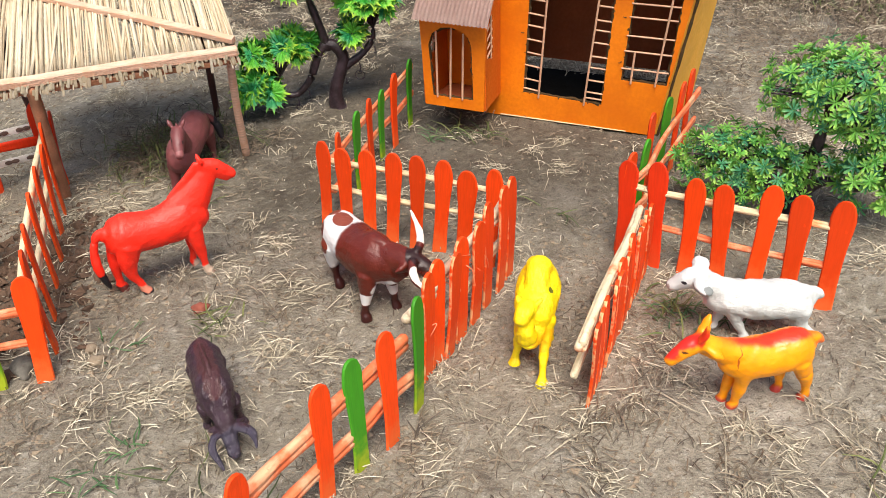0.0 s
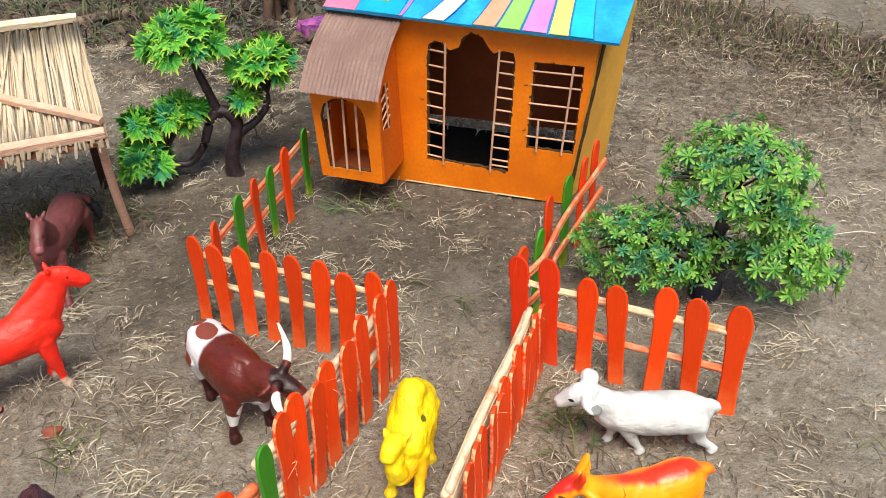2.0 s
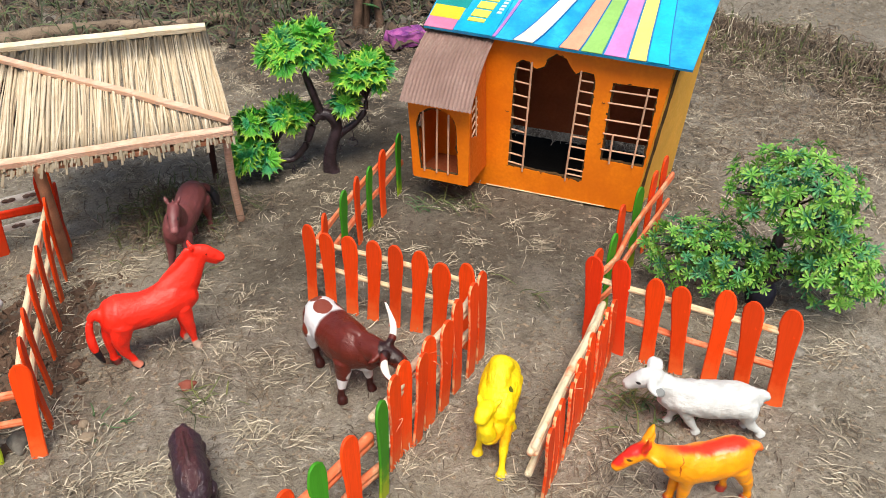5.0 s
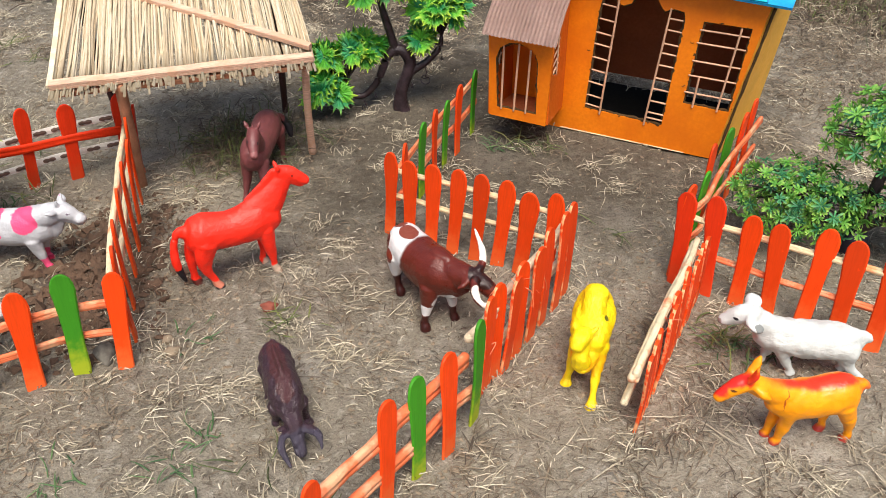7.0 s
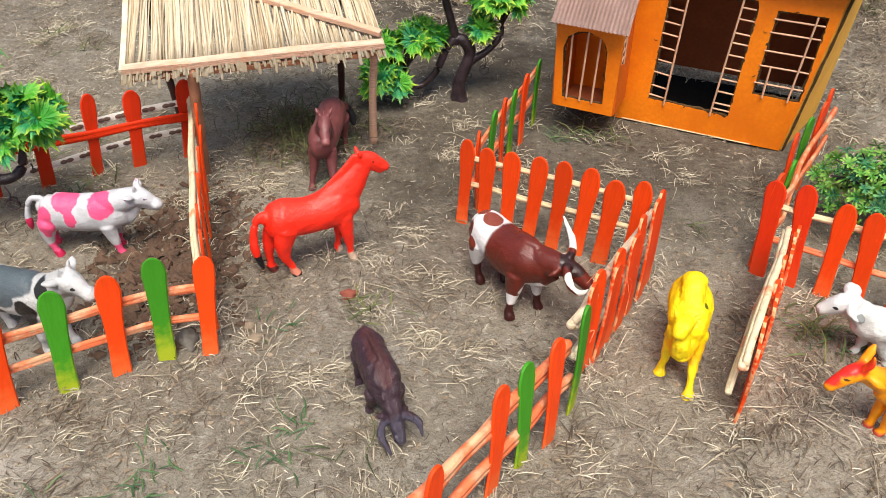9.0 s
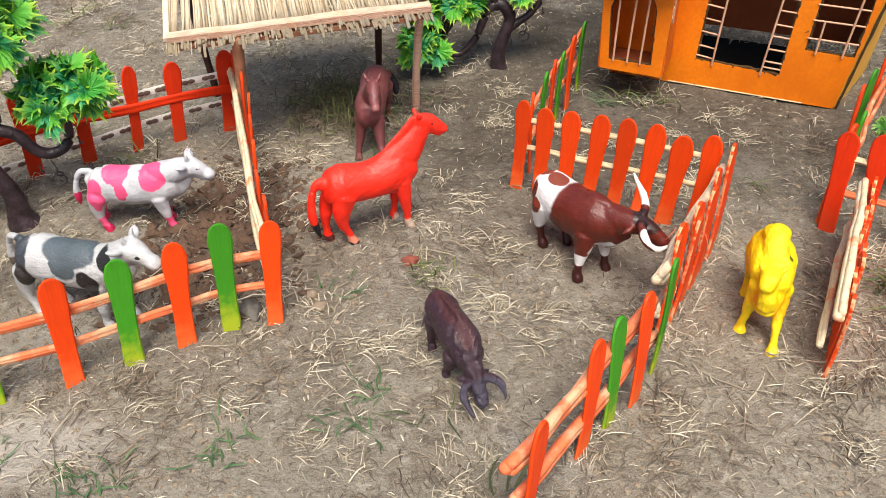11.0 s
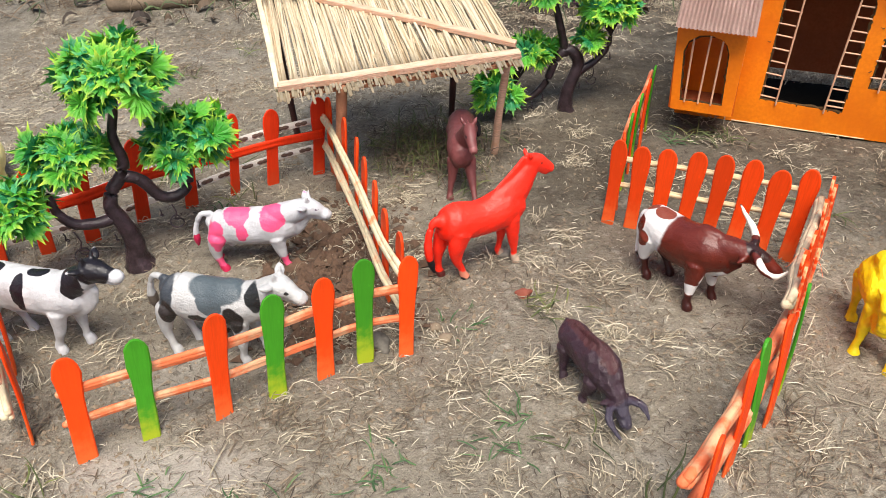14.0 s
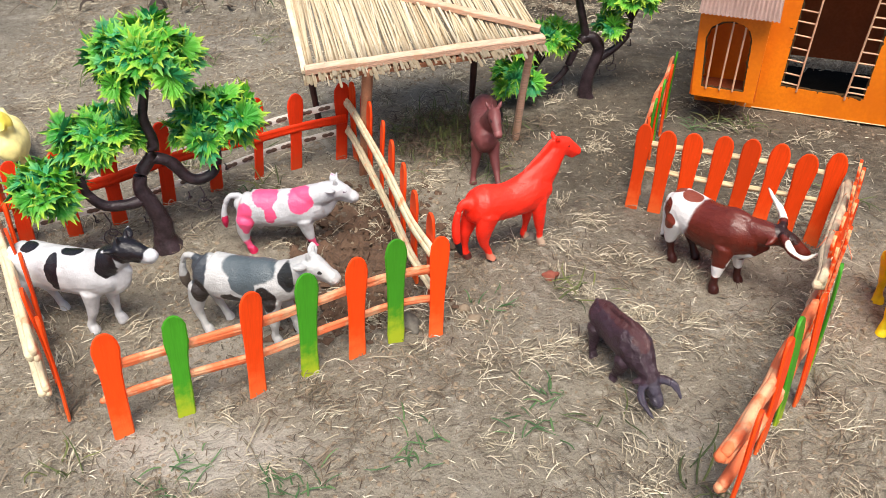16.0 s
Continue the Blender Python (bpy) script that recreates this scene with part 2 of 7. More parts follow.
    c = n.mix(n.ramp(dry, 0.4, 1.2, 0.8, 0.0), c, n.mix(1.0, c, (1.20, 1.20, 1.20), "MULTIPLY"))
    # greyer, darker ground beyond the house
    back = n.math("ADD", n.axis(1), n.math("MULTIPLY", border_noise, 0.12))
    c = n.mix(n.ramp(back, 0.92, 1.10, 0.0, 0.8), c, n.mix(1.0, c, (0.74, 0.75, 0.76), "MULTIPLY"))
    # damp churned mud beside the inner fence
    d = n.vec("LENGTH", n.vec("DIVIDE", n.vec("SUBTRACT", n.co, (-0.385, 0.50, 0.0)), (0.06, 0.12, 1.0)))
    wob = n.math("ADD", d, n.math("MULTIPLY", n.math("SUBTRACT", f2, 0.5), 1.6))
    c = n.mix(n.ramp(wob, 0.6, 1.1, 0.85, 0.0), c, (0.085, 0.058, 0.042))
    c = n.mix(1.0, c, (1.16, 1.15, 1.135), "MULTIPLY")
    n.bump(n.math("ADD", n.math("MULTIPLY", f5, 2.0), n.math("ADD", f3, n.math("MULTIPLY", f4, 0.5))), 0.85, 0.0042)
    return n.done(c)


def post_material(name, col, foot, sawn=None):
    n = Nodes(name, 0.58)
    n.p.inputs["Specular IOR Level"].default_value = 0.3
    f1, _ = n.noise(1.0, 3, 0.6, n.stretch(900, 900, 60))
    f2, _ = n.noise(120, 4)
    r = n.random()
    c = n.mix(r, dim(col, 0.78), dim(col, 1.08))
    f3, _ = n.noise(38, 3)
    c = n.mix(n.ramp(f3, 0.5, 0.75, 0.0, 0.4), c, dim(col, 0.62))
    c = n.mix(n.ramp(f1, 0.35, 0.75, 0.0, 0.35), c, dim(col, 0.6))
    low = n.math("ADD", n.axis(2), n.math("MULTIPLY", n.math("SUBTRACT", f2, 0.5), 0.05))
    c = n.mix(n.ramp(low, 0.008, 0.040, 0.9, 0.0), c, foot)
    c = n.mix(n.ramp(f2, 0.68, 0.74, 0.0, 0.4), c, dim(col, 1.2))
    if sawn:  # the paint is thin on the sawn edges
        side = n.t.nodes.new("ShaderNodeSeparateXYZ")
        n.put(side.inputs[0], n.t.nodes.new("ShaderNodeTexCoord").outputs["Normal"])
        bare = n.math("MULTIPLY", n.ramp(n.math("ABSOLUTE", side.outputs[0]), 0.55, 0.7), n.ramp(f2, 0.44, 0.58, 0.0, 0.7))
        c = n.mix(bare, c, sawn)
    n.bump(f1, 0.3, 0.0005)
    return n.done(c)


def rail_material(name, wood, paint, much):
    n = Nodes(name, 0.7)
    f1, _ = n.noise(55, 4, 0.6)
    f2, _ = n.noise(1.0, 4, 0.6, n.stretch(60, 60, 800))
    f3, _ = n.noise(380, 3)
    c = n.mix(n.ramp(f2, 0.3, 0.7), dim(wood, 0.72), dim(wood, 1.1))
    c = n.mix(n.ramp(f1, 0.56 - much, 0.74 - much), c, paint)
    c = n.mix(n.ramp(f3, 0.66, 0.76, 0.0, 0.6), c, dim(wood, 0.35))
    n.bump(n.math("ADD", f2, f3), 0.6, 0.0010)
    return n.done(c)


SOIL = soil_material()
POST_ORANGE = post_material("orange_painted_stick", ORANGE, rgb("e8642c"))
POST_SAWN = post_material("orange_stick_with_bare_edges", ORANGE, rgb("e8642c"), rgb("e8b884"))
POST_RED = post_material("deep_orange_painted_stick", rgb("e03408"), rgb("d4421a"))
POST_GREEN = post_material("green_painted_stick", GREEN, rgb("a5b026"))
RAIL_ORANGE = rail_material("orange_daubed_wood", rgb("e0a47c"), rgb("df6f42"), 0.20)
RAIL_BARK = rail_material("rough_cream_pole", rgb("d9c4a4"), rgb("b08a74"), 0.06)
RAIL_RAW = rail_material("pale_split_wood", rgb("dcc49a"), rgb("e88a52"), 0.0)
RAIL_CREAM = rail_material("cream_bamboo_strip", rgb("dccdaa"), rgb("e08a5c"), 0.03)
WOOD = rail_material("planed_pale_wood", rgb("dcb298"), rgb("d2a284"), 0.1)
RAIL_PLAIN = rail_material("cream_planed_wood", rgb("e6d6b8"), rgb("d8c09c"), 0.1)
TWIG = surf("brown_twig", rgb("a87355"), 0.7, 0.25, 60, 600)
DARKWOOD = surf("dark_stake", rgb("3a1d18"), 0.6, 0.25, 60, 600)
BARK = surf("dark_moulded_bark", rgb("2a1e22"), 0.36, 0.35, 110, 500, 0.6, 0.0014, rgb("43343a"))
CARD_ORANGE = surf("orange_painted_cardboard", rgb("ee7804"), 0.48, 0.14, 18, 260, 0.35, 0.0006, rgb("f68808"))
# darker copy of CARD_ORANGE: puts the porch sides' shade into their colour
CARD_SHADED = surf("shaded_orange_painted_cardboard", rgb("cc5c0c"), 0.5, 0.14, 18, 260, 0.35, 0.0006, rgb("d8680a"))
CARD_YELLOW = surf("ochre_painted_cardboard", rgb("e6aa3c"), 0.6, 0.12, 20, 260, 0.3, 0.0005)
CARD_BROWN = surf("bare_brown_cardboard", rgb("9c4e26"), 0.85, 0.18, 25, 300, 0.3, 0.0004)
CARD_EDGE = surf("torn_cardboard_edge", rgb("4a3414"), 0.9, 0.35, 120, 600, 0.8, 0.001)
AWNING = surf("mauve_brown_corrugated_card", rgb("b3958a"), 0.85, 0.08, 30, 300, 0.2, 0.0004, rgb("c0a499"))
STICK = surf("beige_broom_stick", rgb("d3a585"), 0.6, 0.18, 60, 500)


# ---- ground ----
def spaced(lo, hi, step, reach):
    a = list(np.arange(lo, hi + 1e-6, step))
    s, left, right = step, [lo], [hi]
    while right[-1] < reach:
        s *= 1.25
        right.append(right[-1] + s)
        left.append(left[-1] - s)
    return np.array(left[:0:-1] + a + right[1:])


def build_ground():
    xs, ys = spaced(-1.0, 0.85, 0.0046, 70), spaced(0.12, 1.55, 0.0046, 70)
    X, Y = np.meshgrid(xs, ys)
    Z = ground_z(X, Y)
    nx, ny = len(xs), len(ys)
    co = np.stack([X, Y, Z], -1).reshape(-1, 3)
    i = (np.arange(ny - 1)[:, None] * nx + np.arange(nx - 1)[None]).ravel()
    quads = np.stack([i, i + 1, i + nx + 1, i + nx], -1)
    me = bpy.data.meshes.new("ground")
    me.from_pydata(co, [], quads)
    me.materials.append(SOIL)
    me.polygons.foreach_set("use_smooth", [True] * len(me.polygons))
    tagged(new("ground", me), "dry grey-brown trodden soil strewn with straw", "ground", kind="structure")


build_ground()


# ---- fences ----
def post_mesh(material, name, seed, edge=0.86):
    """A wooden ice-cream spoon stood on end: round head, narrow waist, blunt foot."""
    rnd = random.Random(seed)
    prof = [(0.0, 0.0050), (0.0025, 0.0062), (0.012, 0.0065), (0.030, 0.0063), (0.046, 0.0062), (0.060, 0.0068), (0.072, 0.0078),
            (0.081, 0.0082), (0.087, 0.0077), (0.0915, 0.0059), (0.0938, 0.0035), (0.0946, 0.0009)]
    bm, t = bmesh.new(), 0.0011
    rows = []
    for z, w in prof:
        w *= 1 + 0.09 * (rnd.random() - 0.5)
        bow = 0.0012 * math.sin(z * 33)
        rows.append([bm.verts.new(c) for c in ((-w, bow, z), (-w * edge, bow - t, z), (w * edge, bow - t, z), (w, bow, z), (w * edge, bow + t, z), (-w * edge, bow + t, z))])
    for a, b in zip(rows, rows[1:]):
        for k in range(6):
            bm.faces.new((a[k], a[(k + 1) % 6], b[(k + 1) % 6], b[k]))
    bm.faces.new(rows[0][::-1])
    bm.faces.new(rows[-1])
    return mesh_of(bm, name, material, False)


POSTS = {"o": [post_mesh(POST_ORANGE, "fence_post", s) for s in (1, 2, 3)], "r": [post_mesh(POST_RED, "fence_post", s) for s in (4, 5, 6)],
         "s": [post_mesh(POST_SAWN, "fence_post", s, 0.93) for s in (9, 10, 11)], "g": [post_mesh(POST_GREEN, "fence_post", s) for s in (7, 8)]}
POST_LABEL = {"o": "orange painted wooden spoon stick", "s": "orange painted wooden spoon stick with bare frayed edges", "r": "deep orange painted wooden spoon stick", "g": "green painted wooden spoon stick fading to yellow"}


def spread(a, b, n):
    return [(a[0] + (b[0] - a[0]) * i / (n - 1), a[1] + (b[1] - a[1]) * i / (n - 1)) for i in range(n)]


def bundle(rows, rnd, n=7):
    """A rail of split sticks lying side by side along rows."""
    bm = bmesh.new()
    for k, (dx, dz, f) in enumerate(((0.25, 0.42, 0.62), (-0.3, -0.05, 0.66), (0.3, -0.45, 0.58))):
        drift = rnd.uniform(-0.25, 0.25)
        line = []
        for i, (x, y, z, a, b) in enumerate(rows):
            s = i / (len(rows) - 1)
            line.append((x + dx * a, y + dx * a * 0.5, z + (dz + drift * (s - 0.5)) * b, a * f * rnd.uniform(0.9, 1.1), b * f * rnd.uniform(0.85, 1.12)))
        limb(bm, line, n, 2, True, 0.10, rnd)
    return bm


def fence(label, feet, colours, lean, rails, seed, turn=0.0, beams=(), sunk=0.0, tall=1.0):
    """Sticks pushed into the soil along feet, leaning by lean (x and y at a height of 0.086), with rails (height, offset to the
    left of the run, half width, half height, material, how far past the ends), or straight beams (end, end, half width, half height, material)."""
    rnd = random.Random(seed)
    base = Vector((feet[0][0], feet[0][1], gz(*feet[0])))
    top = tagged(empty("fence", base), label, "fence", "farm fences")
    d = (Vector(feet[-1]) - Vector(feet[0])).normalized()
    left = Vector((-d.y, d.x))
    for k, (x, y) in enumerate(feet):
        c = colours[k % len(colours)]
        zz = Vector((lean[0] + rnd.gauss(0, 0.0018), lean[1] + rnd.gauss(0, 0.0018), 0.086)).normalized()
        e = Vector(feet[min(k + 1, len(feet) - 1)]) - Vector(feet[max(k - 1, 0)])
        e = e.normalized()
        a = radians(turn + rnd.gauss(0, 4))
        xx = Vector((e.x * math.cos(a) - e.y * math.sin(a), e.x * math.sin(a) + e.y * math.cos(a), 0))
        yy = zz.cross(xx).normalized()
        xx = yy.cross(zz)
        m = Matrix((xx, yy, zz)).transposed().to_4x4()
        m.translation = Vector((x, y, gz(x, y) - 0.008 - sunk + rnd.gauss(0, 0.0012))) - base
        part("fence_post", rnd.choice(POSTS[c]), None, top, POST_LABEL[c], m @ Matrix.Diagonal((rnd.uniform(0.92, 1.07), 1, tall * rnd.uniform(0.97, 1.02), 1)))
    for z, off, a, b, mat, past in rails:
        rows = []
        n = max(4, len(feet))
        for i in range(n):
            s = -past + i / (n - 1) * (1 + 2 * past)
            q = s * (len(feet) - 1)
            j = int(min(max(math.floor(q), 0), len(feet) - 2))
            f = q - j
            px, py = (feet[j][w] * (1 - f) + feet[j + 1][w] * f for w in (0, 1))
            rows.append((px + left.x * off + lean[0] * z / 0.086 - base.x, py + left.y * off + lean[1] * z / 0.086 - base.y,
                         gz(px, py) + z + rnd.gauss(0, 0.0008) - base.z, a * rnd.uniform(0.85, 1.12), b * rnd.uniform(0.85, 1.12)))
        part("rail", bundle(rows, rnd), mat, top, "", None, True)
    for p, q, a, b, mat in beams:
        p, q = Vector(p) - base, Vector(q) - base
        rows = [(*(p.lerp(q, i / 7) + Vector((rnd.gauss(0, 0.0007), rnd.gauss(0, 0.0007), rnd.gauss(0, 0.0008)))), a * rnd.uniform(0.92, 1.06), b * rnd.uniform(0.92, 1.06)) for i in range(8)]
        part("rail", bundle(rows, rnd), mat, top, "", None, True)
    return top


def fibres(top, a, b, n, seed):
    """Loose raffia fibres frayed from the tied rail between a and b."""
    rnd = random.Random(seed)
    a, b, base = Vector(a), Vector(b), top.matrix_world.translation
    for i in range(n):
        p = a.lerp(b, rnd.random()) - base + Vector((rnd.gauss(0, 0.002), rnd.gauss(0, 0.002), rnd.gauss(0, 0.008)))
        d = Vector((rnd.gauss(0.002, 0.005), rnd.gauss(0, 0.005), rnd.gauss(-0.010, 0.010)))
        m = p + d * 0.5 + Vector((rnd.gauss(0, 0.003), rnd.gauss(0, 0.003), rnd.gauss(0.002, 0.003)))
        part("fibre", limb(bmesh.new(), [(*p, 0.0003, 0.0003), (*m, 0.00026, 0.00024), (*(p + d), 0.00015, 0.00015)], 5, 4), RAIL_ORANGE, top)


def fences():
    fence("orange and green stick fence with daubed rails before the cows", [(-0.520, 0.287), (-0.483, 0.306), (-0.438, 0.327), (-0.405, 0.347), (-0.373, 0.365), (-0.346, 0.383), (-0.317, 0.392)],
          "ogogogo", (0.007, 0.009), [(0.03, 0.006, 0.0032, 0.0036, RAIL_ORANGE, 0.03), (0.055, 0.006, 0.0032, 0.004, RAIL_ORANGE, 0.03)], 11, 0,
          [], 0.0000, 1.000)
    fence("orange stick fence with pale split rails beside churned mud", [(-0.322, 0.425), (-0.339, 0.463), (-0.352, 0.500), (-0.367, 0.542), (-0.382, 0.580), (-0.398, 0.623), (-0.415, 0.669), (-0.426, 0.694)],
          "oooooor", (0.0063, 0.0), [(0.0342, 0.007, 0.0035, 0.0045, RAIL_CREAM, 0.05), (0.0662, 0.007, 0.0035, 0.0055, RAIL_CREAM, 0.05)], 12, 0,
          [], 0.0000, 1.054)
    fb = [(-0.443, 0.693), (-0.487, 0.668), (-0.521, 0.643), (-0.555, 0.611), (-0.593, 0.581), (-0.629, 0.548), (-0.665, 0.530), (-0.701, 0.510), (-0.735, 0.488)]
    top = fence("deep orange stick fence with a flat orange rail behind the cows", fb,
          "r", (0.0102, -0.0), [(0.05, 0.004, 0.0014, 0.0055, POST_RED, 0.01)], 13, 0,
          [], 0.0000, 1.038)
    lace_strips(top, fb)
    fence("orange stick fence with thick cream rails at the cows' side", [(-0.712, 0.506), (-0.688, 0.472), (-0.664, 0.438), (-0.639, 0.405), (-0.615, 0.371), (-0.591, 0.337), (-0.567, 0.303)],
          "o", (0.004, 0.006), [(0.028, -0.008, 0.0045, 0.0055, RAIL_CREAM, 0.0), (0.058, -0.008, 0.0045, 0.006, RAIL_CREAM, 0.0)], 14, 0,
          [], 0.0000, 1.000)
    fence("orange stick fence with thin raw rails behind the bull", [(-0.145, 0.591), (-0.125, 0.581), (-0.104, 0.571), (-0.084, 0.561), (-0.063, 0.551), (-0.043, 0.541), (-0.023, 0.531), (-0.002, 0.521)],
          "o", (0.0061, 0.0), [(0.0404, 0.005, 0.0022, 0.0028, RAIL_RAW, 0.02), (0.0673, 0.005, 0.0022, 0.0028, RAIL_RAW, 0.02)], 15, 0,
          [], 0.0000, 1.016)
    top = fence("close-set orange stick fence on rough cream poles beside the bull", [(0.014, 0.505), (0.006, 0.485), (-0.005, 0.465), (-0.015, 0.445), (-0.025, 0.428), (-0.034, 0.409), (-0.041, 0.399), (-0.048, 0.386)],
          "s", (0.0037, 0.0029), [], 16, -1,
          [((-0.055, 0.372, 0.066), (0.011, 0.51, 0.06), 0.0052, 0.0058, RAIL_BARK), ((-0.052, 0.38, 0.03), (0.008, 0.502, 0.03), 0.004, 0.0045, RAIL_CREAM)], 0.0000, 1.031)
    fibres(top, (0.013, 0.512, 0.060), (-0.050, 0.382, 0.064), 18, 52)
    fence("orange and green stick fence on pink-daubed pale poles", [(-0.053, 0.358), (-0.068, 0.330), (-0.086, 0.311), (-0.104, 0.288), (-0.140, 0.230)],
          "gogoo", (0.004, 0.006), [], 26, 2,
          [((-0.146, 0.232, 0.058), (-0.058, 0.361, 0.056), 0.0054, 0.006, RAIL_ORANGE), ((-0.143, 0.236, 0.026), (-0.055, 0.363, 0.027), 0.0046, 0.0052, RAIL_ORANGE)], 0.0000, 1.000)
    fence("orange and green stick fence running up to the toy house", [(-0.131, 0.624), (-0.122, 0.663), (-0.111, 0.695), (-0.104, 0.723), (-0.092, 0.748), (-0.078, 0.795)],
          "ogogog", (0.0042, 0.0), [(0.0304, 0.005, 0.003, 0.0036, RAIL_ORANGE, 0.08), (0.0607, 0.005, 0.003, 0.0036, RAIL_ORANGE, 0.08)], 17, 4,
          [], 0.0053, 1.000)
    fence("orange stick fence with thin raw rails behind the sheep", spread((0.1095, 0.528), (0.2435, 0.4515), 7),
          "rrooooo", (-0.001, 0.006), [(0.034, 0.005, 0.0026, 0.003, RAIL_ORANGE, 0.01), (0.066, 0.005, 0.0026, 0.003, RAIL_RAW, 0.01)], 18, 0, [], 0.0, 1.03)
    top = fence("leaning orange stick fence with cream split poles", spread((0.1215, 0.503), (0.0585, 0.3615), 12), "s", (0.002, 0.003), [], 19, 3,
                [((0.0490, 0.3490, 0.0615), (0.1130, 0.5010, 0.0560), 0.0044, 0.0050, RAIL_CREAM), ((0.0470, 0.3567, 0.0300), (0.1030, 0.4850, 0.0290), 0.0030, 0.0038, RAIL_CREAM)], 0.0, 0.80)
    fibres(top, (0.1180, 0.5010, 0.054), (0.070, 0.392, 0.060), 16, 51)
    fence("orange and green stick fence beside the leafy shrub", [(0.109, 0.544), (0.127, 0.567), (0.144, 0.609), (0.164, 0.647), (0.181, 0.673), (0.202, 0.712)],
          "ogogoo", (0.0015, 0.0), [(0.0368, -0.005, 0.003, 0.0036, RAIL_ORANGE, 0.02), (0.0667, -0.005, 0.003, 0.0036, RAIL_ORANGE, 0.02)], 20, -4,
          [], 0.0000, 1.064)


def lace_strips(top, feet):
    """Two white plastic strips with dark motifs behind the sticks."""
    white = surf("white_plastic_strip", rgb("efece4"), 0.5, 0.1, 40, 300)
    dark = surf("dark_printed_motif", rgb("6a564c"), 0.6, 0.2, 40, 300)
    base = top.matrix_world.translation
    for z in (0.013, 0.044):
        strip = bmesh.new()
        rows = []
        for (x, y) in feet:
            rows.append((x + 0.004 - base.x, y + 0.016 - base.y, z - base.z, 0.0006, 0.0042))
        st = part("strip", limb(strip, rows, 6, 2), white, top, "white patterned plastic strip", None, False)
        for i in range(len(feet) - 1):
            a, b = Vector(rows[i][:3]), Vector(rows[i + 1][:3])
            mark = bmesh.new()
            for s in (0.3, 0.42, 0.7, 0.82):
                c = a.lerp(b, s)
                w = (b - a).normalized()
                nrm = Vector((-w.y, w.x, 0))
                limb(mark, [(*(c - w * 0.0032 + nrm * 0.0008), 0.0006, 0.0014), (*(c + nrm * 0.0009), 0.0006, 0.0026), (*(c + w * 0.0032 + nrm * 0.0008), 0.0006, 0.0014)], 6, 2)
            part("motif", mark, dark, st, "dark printed motif")


fences()


# ---- toy house ----
def rim(loop, r, seed, y=0.002):
    """The torn edge along an opening."""
    rnd = random.Random(seed)
    bm = bmesh.new()
    pts = []
    for (x0, z0), (x1, z1) in zip(loop, loop[1:] + loop[:1]):
        n = max(1, int(math.hypot(x1 - x0, z1 - z0) / 0.0035))
        pts += [(x0 + (x1 - x0) * i / n, z0 + (z1 - z0) * i / n) for i in range(n)]
    rows = [(x + rnd.gauss(0, 0.0005), y, z + rnd.gauss(0, 0.0005), r * rnd.uniform(0.5, 1.5), r * rnd.uniform(0.7, 1.4)) for x, z in pts + pts[:1]]
    return limb(bm, rows, 5, 1)


def rod(a, b, r=0.0011, n=6):
    a, b = Vector(a), Vector(b)
    return limb(bmesh.new(), [(*a, r, r), (*a.lerp(b, 0.5), r * 1.05, r * 1.05), (*b, r, r)], n, 2)


